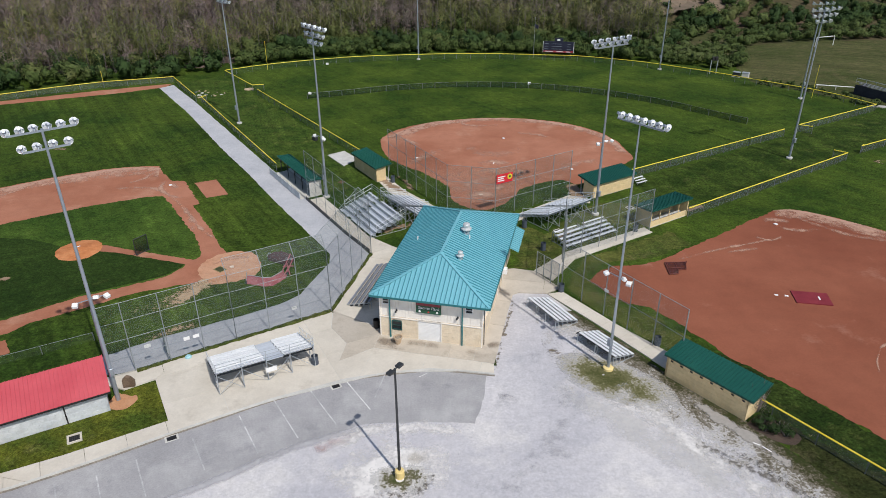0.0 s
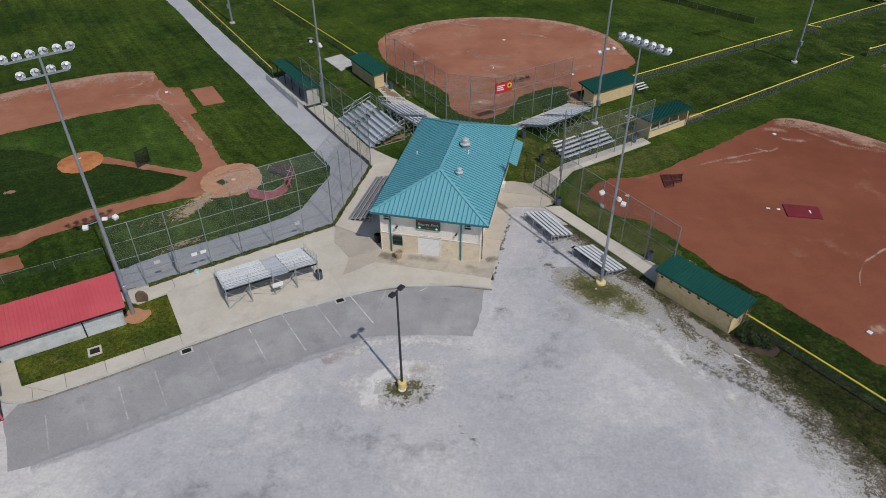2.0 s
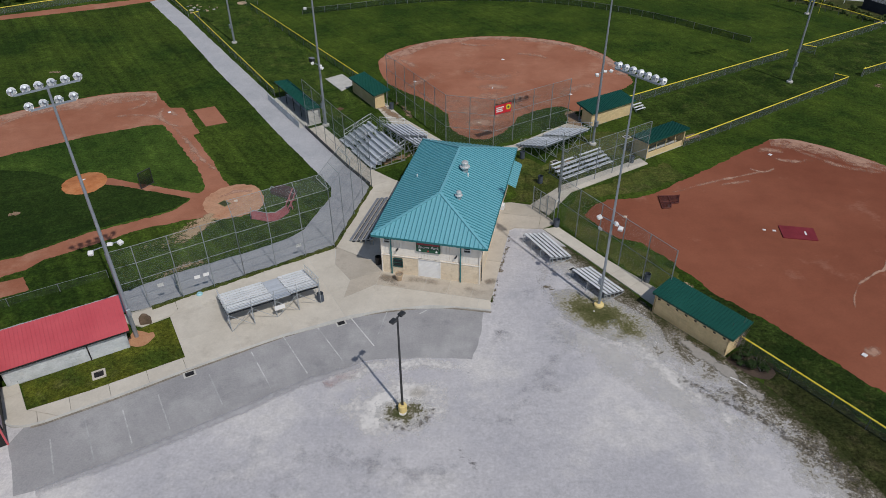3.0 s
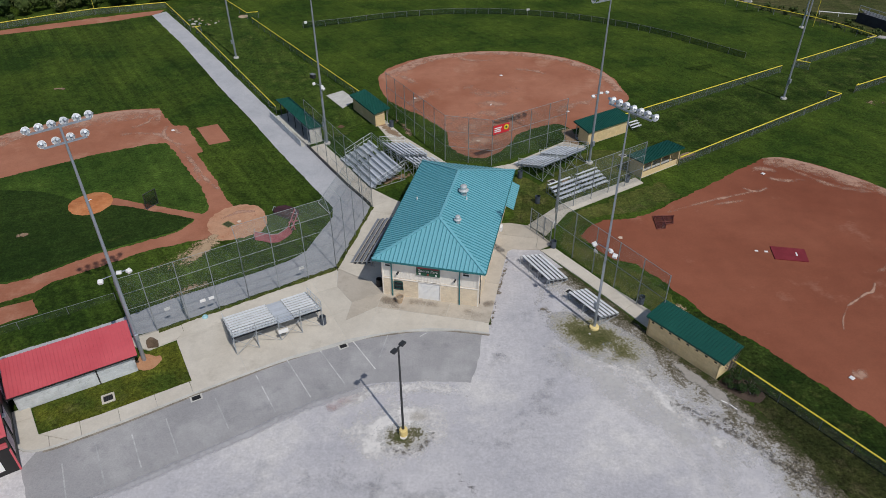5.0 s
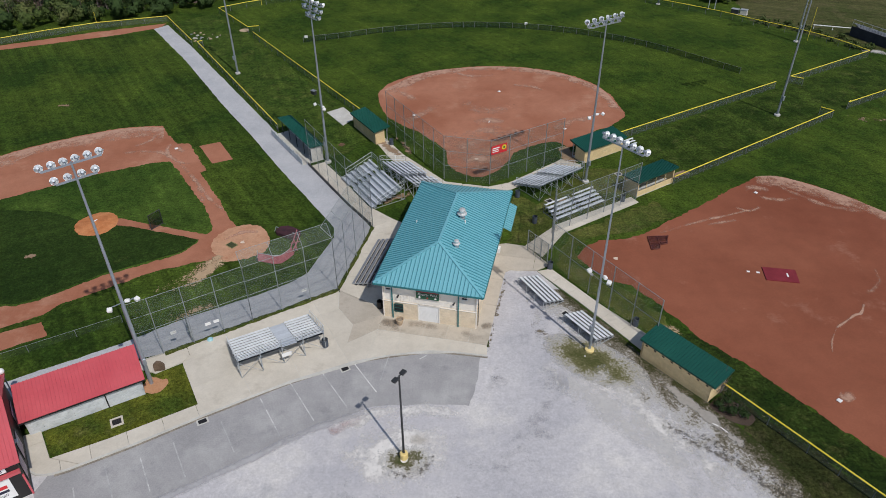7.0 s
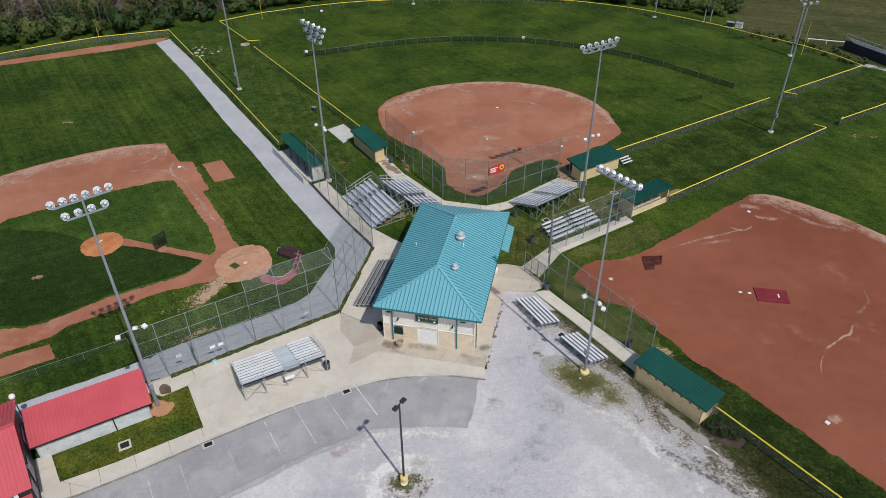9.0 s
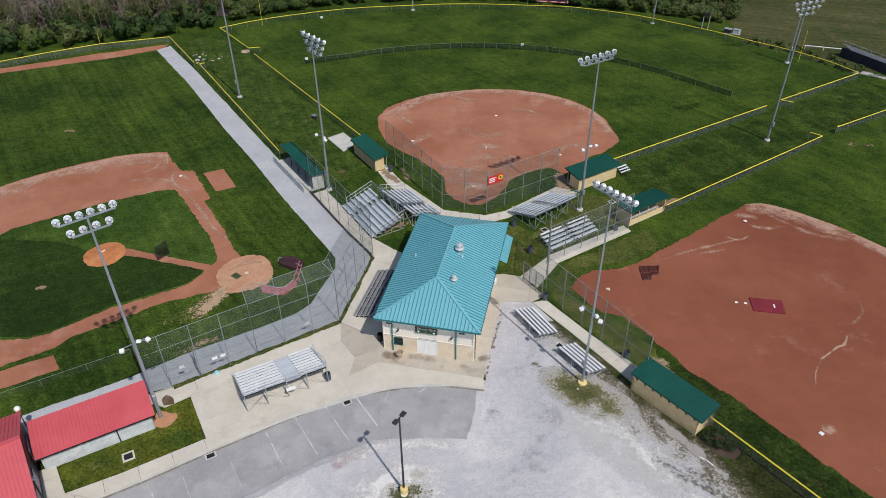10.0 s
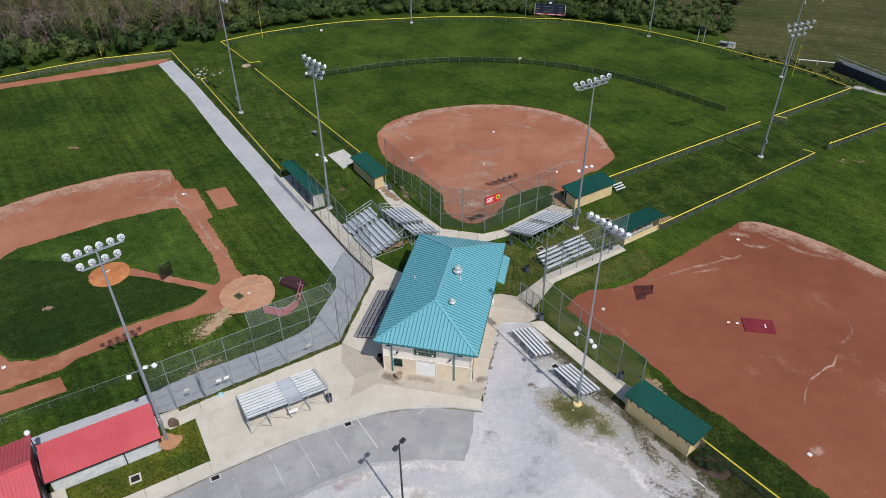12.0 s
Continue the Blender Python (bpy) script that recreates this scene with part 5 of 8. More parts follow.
def flood_pole(x, y, top, turn, rows, face, speakers=0.0, gap=1.25, label="tall grey steel floodlight pole with rows of lamps", speaker_turn=0.0, base=True, r=0.18):
    t = thing("floodlight_pole", x, y, 0, turn, label, "light pole", "floodlight poles round the fields")
    part("pole", tubed((0, 0, 0.0), (0, 0, top + 0.15), r, r * 0.45, 14), pole_steel, t)
    if base:
        part("footing", lathe(bmesh.new(), [(0.46, -0.1), (0.46, 0.20), (0.40, 0.26)], 16), old_concrete if base == 1 else yellow_concrete, t)
    for k, (n, length) in enumerate(rows):
        z = top - gap * k
        arm = part("crossarm", beamed((-length / 2, 0, z), (length / 2, 0, z), 0.12, 0.12), pole_steel, t)
        for i in range(n):
            lx = -length / 2 + length * i / (n - 1)
            d = Vector((random.uniform(-0.3, 0.3), face, -0.62)).normalized()
            c = Vector((lx, face * 0.28, z + 0.22))
            bm = tubed(c - d * 0.10, c + d * 0.04, 0.11, 0.22, 14)
            tube(bm, c + d * 0.04, c + d * 0.14, 0.22, 0.285, 14)
            tube(bm, c + d * 0.14, c + d * 0.165, 0.30, 0.30, 14)
            lampo = part("floodlight", bm, aluminium, arm)
            hb = tubed(c - d * 0.34, c - d * 0.09, 0.10, 0.13, 10)
            side = Vector((1, 0, 0))
            beam(hb, c - side * 0.30 - d * 0.02, c + side * 0.30 - d * 0.02, 0.05, 0.07)
            tube(hb, (lx, 0, z), c - d * 0.15, 0.045, sides=6)
            part("lamp_housing", hb, pole_steel, lampo)
    if speakers:
        bracket = part("speaker_bracket", beamed((-1.0, 0, speakers), (1.0, 0, speakers), 0.06, 0.06), pole_steel, t)
        for sx in (-1.05, 0.35, 1.05):
            a = Vector((sx, -0.15, speakers + 0.1))
            b = a + Vector((0.15 * (1 if sx > 0 else -1), -0.34 if sx != 0.35 else 0.26, -0.13))
            part("loudspeaker", bevelled(beamed(a, b, 0.40, 0.28), 0.04), white_paint, bracket, "white horn loudspeaker")
    part("control_box", bevelled(boxed(-0.16, -0.40, 2.6, 0.16, -0.22, 3.3), 0.02), pole_steel, t)
    return t


flood_pole(-25.8, 37.45, 22.7, 39, ((6, 4.2), (4, 2.9)), 1, 9.6, base=0)
flood_pole(14.85, 41.2, 21.75, -52, ((7, 4.0),), 1, 9.1, base=2, r=0.135, label="tall grey floodlight pole on a yellow concrete footing")
flood_pole(20.0, 72.9, 21.4, 32, ((6, 5.4), (5, 4.6)), 1, 9.6, gap=0.5)
flood_pole(-15.0, 78.9, 21.9, -50, ((5, 4.8), (4, 3.8), (3, 2.6)), 1, 8.4, gap=0.9, label="tall grey steel floodlight pole with three rows of lamps")
flood_pole(53.5, 92.9, 21.6, 22, ((5, 4.8), (5, 4.0), (3, 2.4)), -1, gap=0.8, label="tall grey steel floodlight pole with three rows of lamps")
flood_pole(70.5, 126.2, 17.6, 5, ((4, 3.8), (3, 3.0)), -1)
flood_pole(-35.4, 112.0, 21.2, -46, ((5, 4.6), (4, 3.6)), 1, gap=0.8)
flood_pole(-5.2, 162.8, 18.4, -39, ((4, 3.4), (4, 3.2)), -1, gap=0.8)
flood_pole(50.0, 151.2, 18.2, -67, ((4, 3.6), (4, 3.4)), -1, gap=0.8)

# lamp in the car park on its own island
mixed_strip("island", [(-2.4 + 0.3 * math.cos(k * 0.7854), 28.75 + 0.3 * math.sin(k * 0.7854)) for k in range(9)], [(-2.3 + (2.5 + 0.5 * math.sin(k * 2.2)) * math.cos(k * 0.7854), 28.8 + (1.9 + 0.4 * math.cos(k * 1.7)) * math.sin(k * 0.7854)) for k in range(9)], 0.062, weedy_gravel, "weedy gravel island round the lamp post", "island", 10,
            lambda u, s: 0.98 - 1.15 * u)
lot = thing("car_park_lamp", -2.42, 29.0, 0, 55, "dark steel lamp post with two box heads", "street lamp")
part("footing", lathe(bmesh.new(), [(0.34, -0.1), (0.34, 0.62), (0.28, 0.70)], 14), yellow_concrete, lot, "yellow painted concrete footing")
part("post", tubed((0, 0, 0.6), (0, 0, 9.5), 0.10, 0.07, 10), dark_steel, lot)
for s in (-1, 1):
    head = part("lamp_head", bevelled(boxed(0.22 if s > 0 else -0.72, -0.19, 9.38, 0.72 if s > 0 else -0.22, 0.19, 9.56), 0.03), dark_steel, lot, "dark box lamp head")
    part("lamp_glass", boxed(0.28 if s > 0 else -0.66, -0.14, 9.365, 0.66 if s > 0 else -0.28, 0.14, 9.382), lens, head)
part("arm", beamed((-0.3, 0, 9.46), (0.3, 0, 9.46), 0.07, 0.07), dark_steel, lot)

# ---- fences ----


def fence(pts, h, label, fabric=chain_link, cap=None, spacing=3.05, rails=1, r=0.045, steel=fence_steel, bend=0.0, group="", low=0.05, lean=(0, 0), name="chain_link_fence"):
    """A wire fence along a line: posts, rails, fabric between them, and a cap if it has one."""
    t = thing(name, pts[0][0], pts[0][1], 0, 0, label, "fence", group)
    o = Vector((pts[0][0], pts[0][1], 0))
    for a, b in zip(pts, pts[1:]):
        a, b = Vector((a[0], a[1], 0)) - o, Vector((b[0], b[1], 0)) - o
        n = max(1, round((b - a).length / spacing))
        bow = Vector((lean[0], lean[1], 0))
        for k in range(n + 1):
            p = a + (b - a) * k / n
            if k < n or b == Vector((pts[-1][0], pts[-1][1], 0)) - o:
                part("post", tubed(p, p + Vector((0, 0, h)), r * 1.25, sides=6), steel, t)
                if bend:
                    part("overhang_post", tubed(p + Vector((0, 0, h)), p + bow + Vector((0, 0, h + bend)), r, sides=6), steel, t)
            if k < n:
                q = a + (b - a) * (k + 1) / n
                for j in range(rails):
                    z = h * (1 - j / max(rails, 1)) - 0.02
                    part("rail", tubed(p + Vector((0, 0, z)), q + Vector((0, 0, z)), r * 0.7, sides=5), steel, t)
                bm = bmesh.new()
                bm.faces.new([bm.verts.new(c) for c in (p + Vector((0, 0, low)), q + Vector((0, 0, low)), q + Vector((0, 0, h)), p + Vector((0, 0, h)))])
                if bend:
                    bm.faces.new([bm.verts.new(c) for c in (p + Vector((0, 0, h)), q + Vector((0, 0, h)), q + bow + Vector((0, 0, h + bend)), p + bow + Vector((0, 0, h + bend)))])
                    part("rail", tubed(p + bow + Vector((0, 0, h + bend)), q + bow + Vector((0, 0, h + bend)), r * 0.7, sides=5), steel, t)
                part("wire_mesh", bm, fabric, t)
                if cap:
                    part("cap", tubed(p + Vector((0, 0, h + 0.02)), q + Vector((0, 0, h + 0.02)), 0.07, sides=8), cap, t, "yellow plastic fence cap")
    return t


low_steel = surface("low_fence_steel", (0.15, 0.16, 0.165), (0.21, 0.22, 0.22), 1.0, 6.0, 0.6, 0.3, bump=0.03, fleck=0.1)
LOW = "low wire fence with a yellow plastic cap"
fence([(-140, 103.5), (-87.3, 127.4), (-78.4, 133.2), (-70.5, 137.5), (-57.2, 141.6), (-47.6, 126.4)], 1.25, LOW, dense_link, yellow_plastic, 4.0, r=0.035, steel=low_steel, group="outfield fences")
fence([(-45.4, 126.0), (-46.2, 125.4), (-23.8, 88.6)], 1.25, LOW, dense_link, yellow_plastic, 3.0, r=0.035, steel=low_steel, group="outfield fences")
fence([(-11.4, 93.2), (-36.6, 130.8)], 1.25, LOW, dense_link, yellow_plastic, 3.0, r=0.035, steel=low_steel, group="outfield fences")
ARC = curve_through([(-47.7, 147.2), (-38.6, 153.4), (-21.7, 160.2), (-5.3, 162.6), (4.0, 163.4), (14.5, 162.9), (24.7, 161.4), (32.8, 160.1), (44.7, 154.6), (52.5, 148.9), (60.9, 141.7), (65.9, 136.3), (72.8, 129.6), (77.4, 123.4), (80.2, 117.6)], 3, False)
fence([(-36.2, 134.6), (-38.4, 134.1)] + ARC, 1.25, LOW, chain_link, yellow_plastic, 4.0, r=0.035, steel=low_steel, group="outfield fences")
fence([(80.2, 117.6), (60.6, 105.7), (62.4, 104.6)], 1.25, LOW, dense_link, yellow_plastic, 3.0, r=0.035, steel=low_steel, group="outfield fences")
fence([(57.2, 103.4), (26.6, 84.7)], 1.25, LOW, dense_link, yellow_plastic, 3.0, r=0.035, steel=low_steel, group="outfield fences")
fence([(81.5, 104.0), (65.4, 95.0), (66.0, 95.6)], 1.2, LOW, dense_link, yellow_plastic, 3.0, r=0.035, steel=low_steel, group="outfield fences")
fence([(60.2, 93.2), (61.6, 91.9), (31.4, 72.0)], 1.2, LOW, dense_link, yellow_plastic, 3.0, r=0.035, steel=low_steel, group="outfield fences")
fence([(25.6, 35.7), (26.2, 34.9), (30.4, 29.1), (36.6, 20.4), (52, -1)], 1.2, LOW, dense_link, yellow_plastic, 3.0, r=0.035, steel=low_steel, group="outfield fences")
fence(curve_through([(-26.1, 128.0), (-17.1, 131.0), (-10.9, 133.5), (-1, 135.8), (8, 136.4), (18.4, 135.1), (28.4, 131.8), (36.9, 126.8), (43.8, 120.9), (48.8, 115.3), (53.7, 110.0)], 2, False), 1.15,
      "low temporary fence with dark mesh across the outfield", green_cloth, None, 3.0, r=0.03, steel=low_steel)
TALL = "tall chain-link backstop fence on steel posts"
KICK = [((-7.7, 62.7), (-11.1, 67.6)), ((-11.1, 67.6), (-17.6, 78.0))]
fence([(-27.6, 40.1), (-25.8, 41.1), (-18.3, 45.7)], 7.0, TALL, mesh_link, rails=4, r=0.031, steel=fence_steel, group="backstops")
fence([(-18.3, 45.7), (-10.3, 50.5)], 6.9, TALL, mesh_link, rails=4, r=0.031, bend=1.15, lean=(-0.55, 0.95), steel=fence_steel, group="backstops")
fence([(-10.3, 50.5), (-7.5, 62.6)], 6.9, TALL, mesh_link, rails=4, r=0.031, bend=1.15, lean=(-1.05, 0.25), steel=fence_steel, group="backstops")
fence([(-7.5, 62.6), (-10.9, 67.5), (-17.3, 77.9)], 7.0, TALL, hazy_link, rails=4, r=0.031, steel=fence_steel, group="backstops")
fence([(-7.2, 88.5), (1.2, 74.0), (7.2, 72.5), (17.6, 79.0)], 6.4, TALL, mesh_link, rails=3, r=0.038, steel=fence_steel, group="backstops", spacing=3.0)
fence([(12.9, 54.7), (13.9, 60.9)], 7.6, TALL, mesh_link, rails=3, r=0.038, steel=fence_steel, group="backstops")
fence([(13.9, 60.9), (25.6, 68.3)], 5.4, TALL, hazy_link, rails=3, r=0.038, steel=fence_steel, group="backstops")
fence([(12.9, 54.7), (14.5, 52.2), (21.2, 41.9)], 5.6, TALL, mesh_link, rails=2, r=0.042, steel=fence_steel, group="backstops")
fence([(10.6, 57.4), (12.5, 54.65)], 2.95, "chain-link gate panel of grey pipe beside the walk", dense_link, rails=2, r=0.04, spacing=1.2)
fence([(-31.5, 45.8), (-42.7, 39.5), (-60, 29.7)], 0.9, "low wire fence along the third-base line", faint_link, rails=1, r=0.025, spacing=4)
for a, b in KICK:
    ob = finish("kickboard", beamed((a[0], a[1], 0.28), (b[0], b[1], 0.28), 0.05, 0.5), dark_steel)
    tagged(ob, "dark weathered board along the fence's foot", "board", "fence boards")

# ---- bleachers ----
weathered_aluminium = surface("weathered_aluminium", (0.56, 0.60, 0.66), (0.64, 0.68, 0.74), 0.8, 6.0, 0.45, 0.2, bump=0.05, fleck=0.08, per_piece=0.06)
# Near-black planks: the shade in the gaps between seats, painted as board colour.
foot_shade = surface("footboard_shade", (0.022, 0.023, 0.026), (0.04, 0.042, 0.046), 1.0, 6.0, 0.8, bump=0.05, fleck=0.15)
grey_aluminium = surface("grey_aluminium", (0.40, 0.44, 0.50), (0.50, 0.54, 0.60), 0.8, 6.0, 0.5, 0.2, bump=0.05, fleck=0.08, per_piece=0.05)


def bleacher(x, y, ax, ay, length, rows, tread, rise, label, z0=0.42, aisle=None, metal=None, rails=True, back_rail=True, group="aluminium bleachers", foot=True, stepped=False):
    metal = metal or aluminium
    foot_metal = grey_aluminium
    t = thing("bleacher", x, y, 0, math.degrees(math.atan2(ay, ax)), label, "bleacher", group)
    spans = [(0, length)] if not aisle else [(0, aisle[0]), (aisle[1], length)]
    for k in range(rows):
        yy, z = 0.10 + k * tread, z0 + k * rise
        for a, b in spans:
            seat = part("seat_plank", boxed(a, yy, z - 0.045, b, yy + 0.25, z), metal, t)
            for e in (a, b - 0.02):
                part("end_cap", boxed(e - 0.004, yy - 0.004, z - 0.05, e + 0.024, yy + 0.254, z + 0.004), galvanised, seat)
        if stepped and k:
            for a, b in spans:
                part("foot_plank", boxed(a, yy - tread + 0.275, z - rise - 0.11, b, yy - tread + 0.375, z - rise - 0.08), metal, t)
                # Lower plank carries the painted gap shade.
                part("foot_plank", boxed(a, yy - tread + 0.39, z - rise - 0.30, b, yy - 0.02, z - rise - 0.27), foot_shade, t)
        elif foot and k:
            part("foot_plank", boxed(0, yy - tread + 0.30, z - rise - 0.30 + 0.1, length, yy - 0.05, z - rise - 0.26 + 0.1), foot_metal, t)
            part("riser", boxed(0, yy - 0.045, z - rise - 0.2, length, yy - 0.025, z - 0.09), foot_metal, t)
        if not foot and k:
            part("foot_plank", boxed(0, yy - tread + 0.255, z - rise - 0.22, length, yy - 0.005, z - rise - 0.19 if metal is not aluminium or length < 6 else z - rise - 0.10), foot_shade if length < 6 or metal is dull_aluminium else weathered_aluminium, t)
        if stepped and aisle:
            part("aisle_step", boxed(aisle[0] + 0.02, yy + 0.02, z - 0.13, aisle[1] - 0.02, yy + 0.29, z - 0.10), weathered_aluminium, t)
            if k < rows - 1:
                part("aisle_step", boxed(aisle[0] + 0.02, yy + 0.31, z - 0.10, aisle[1] - 0.02, yy + tread - 0.005, z - 0.07), weathered_aluminium, t)
    depth = 0.10 + rows * tread
    n = max(2, round(length / 1.85) + 1)
    for i in range(n):
        xx = 0.06 + (length - 0.12) * i / (n - 1)
        fr = bmesh.new()
        beam(fr, (xx, 0.05, z0 - 0.12), (xx, depth - 0.1, z0 + (rows - 1) * rise - 0.10), 0.05, 0.07)
        beam(fr, (xx, 0.05, 0.04), (xx, depth - 0.05, 0.04), 0.06, 0.06)
        for j in range(0, rows, 2 if rows > 5 else 1):
            beam(fr, (xx, 0.2 + j * tread, 0.04), (xx, 0.2 + j * tread, z0 + j * rise - 0.05), 0.045, 0.045)
        beam(fr, (xx, depth - 0.12, 0.04), (xx, depth - 0.12, z0 + (rows - 1) * rise + (1.0 if back_rail else 0)), 0.05, 0.05)
        if rows > 5:
            beam(fr, (xx, depth - 0.15, 0.08), (xx, depth * 0.55, z0 + rows * 0.5 * rise), 0.04, 0.04)
        part("frame", fr, galvanised, t)
    if rows > 5:
        for i in range(n - 1):
            x0, x1 = 0.06 + (length - 0.12) * i / (n - 1), 0.06 + (length - 0.12) * (i + 1) / (n - 1)
            zt = z0 + (rows - 1) * rise
            part("brace", tubed((x0, depth - 0.1, 0.1), (x1, depth - 0.1, zt - 0.1), 0.022, sides=6), galvanised, t)
            if i % 2:
                part("brace", tubed((x1, depth - 0.1, 0.1), (x0, depth - 0.1, zt - 0.1), 0.022, sides=6), galvanised, t)
    zt = z0 + (rows - 1) * rise
    if aisle and rails and not stepped:
        for xx in (aisle[0] + 0.05, aisle[1] - 0.05):
            bm = bmesh.new()
            tube(bm, (xx, 0.2 + tread, z0 + rise + 0.85), (xx, 0.2 + (rows - 2) * tread, zt - rise + 0.85), 0.022, sides=6)
            for j in (1, rows // 2, rows - 2):
                tube(bm, (xx, 0.2 + j * tread, z0 + j * rise - 0.1), (xx, 0.2 + j * tread, z0 + j * rise + 0.85), 0.022, sides=6)
            part("aisle_rail", bm, aluminium, t)
    if back_rail:
        for dz in (0.35, 0.68, 1.0):
            part("guard_rail", tubed((0, depth - 0.1, zt + dz), (length, depth - 0.1, zt + dz), 0.025, sides=6), galvanised, t)
    if rails:
        for xx in (0.0, length):
            bm = bmesh.new()
            for dz in (0.45, 0.98):
                tube(bm, (xx, tread * 1.2, z0 + dz), (xx, depth - 0.1, zt + dz), 0.025, sides=6)
            for j in range(1, rows, 2):
                tube(bm, (xx, 0.2 + j * tread, z0 + j * rise - 0.1), (xx, 0.2 + j * tread, z0 + (j - 0.5) * rise + 0.98), 0.022, sides=6)
            part("side_rail", bm, aluminium, t)
            m2 = bmesh.new()
            m2.faces.new([m2.verts.new(c) for c in ((xx, tread * 1.2, z0), (xx, depth - 0.1, zt), (xx, depth - 0.1, zt + 0.98), (xx, tread * 1.2, z0 + 0.98))])
            part("wire_mesh", m2, chain_link, t)
    return t


big = bleacher(-12.85, 46.45, -0.887, -0.462, 8.25, 9, 0.60, 0.205, "long bright aluminium bleacher with a plank-floored aisle", aisle=(2.6, 4.1), stepped=True)
part("notice", boxed(3.4, 5.62, 1.1, 4.3, 5.64, 1.55), white_paint, big, "small white notice board")
bleacher(-12.7, 74.0, 0.525, -0.851, 9.0, 7, 0.69, 0.235, "tall aluminium bleacher with railed ends facing the path", aisle=(2.6, 3.6), metal=weathered_aluminium)
bleacher(1.1, 72.2, -0.60, 0.80, 7.8, 7, 0.69, 0.225, "tall aluminium bleacher facing the centre field", aisle=(2.6, 3.5), metal=weathered_aluminium)
bleacher(16.5, 77.2, -0.80, -0.60, 8.0, 8, 0.66, 0.23, "raised aluminium bleacher on braced steel legs", aisle=(3.4, 4.4), metal=weathered_aluminium)
bleacher(14.9, 63.2, 0.84, 0.543, 7.9, 5, 0.55, 0.22, "five-row aluminium bleacher beside the walk", aisle=(3.5, 4.4), rails=False, back_rail=False, foot=False)
LOWB = "small low aluminium bleacher standing on gravel"
bleacher(13.55, 48.4, -0.48, 0.877, 4.75, 5, 0.545, 0.16, LOWB, 0.35, metal=aluminium, rails=False, back_rail=False, foot=False)
bleacher(17.6, 43.0, -0.56, 0.83, 4.5, 5, 0.545, 0.16, LOWB, 0.35, metal=aluminium, rails=False, back_rail=False, foot=False)
bleacher(-6.75, 59.6, -0.26, -0.966, 8.5, 5, 0.54, 0.14, "low dull-grey bleacher along the building's side", 0.35, metal=dull_aluminium, rails=False, back_rail=False, foot=False)

# ---- dugouts ----


def shed_roof(parent, x0, x1, y0, y1, z0, z1, material, rib=0.30, thick=0.08, name="roof"):
    """A sloping ribbed metal roof; the ribs run down the slope."""
    bm = bmesh.new()
    v = [bm.verts.new(p) for p in ((x0, y0, z0), (x1, y0, z0), (x1, y1, z1), (x0, y1, z1), (x0, y0, z0 - thick), (x1, y0, z0 - thick), (x1, y1, z1 - thick), (x0, y1, z1 - thick))]
    for f in ((0, 1, 2, 3), (7, 6, 5, 4), (0, 4, 5, 1), (1, 5, 6, 2), (2, 6, 7, 3), (3, 7, 4, 0)):
        bm.faces.new([v[i] for i in f])
    r = part(name, bm, material, parent)
    n = int((x1 - x0) / rib)
    for k in range(n + 1):
        x = x0 + (x1 - x0) * k / n
        part("rib", beamed((x, y0, z0 + 0.02), (x, y1, z1 + 0.02), 0.05, 0.07), material, r)
    return r


def fascia(parent, x0, x1, y0, y1, z0, z1, material):
    for p, q in (((x0, y0, z0), (x1, y0, z0)), ((x0, y1, z1), (x1, y1, z1)), ((x0, y0, z0), (x0, y1, z1)), ((x1, y0, z0), (x1, y1, z1))):
        part("fascia", beamed(Vector(p) - Vector((0, 0, 0.10)), Vector(q) - Vector((0, 0, 0.10)), 0.04, 0.16), material, parent)


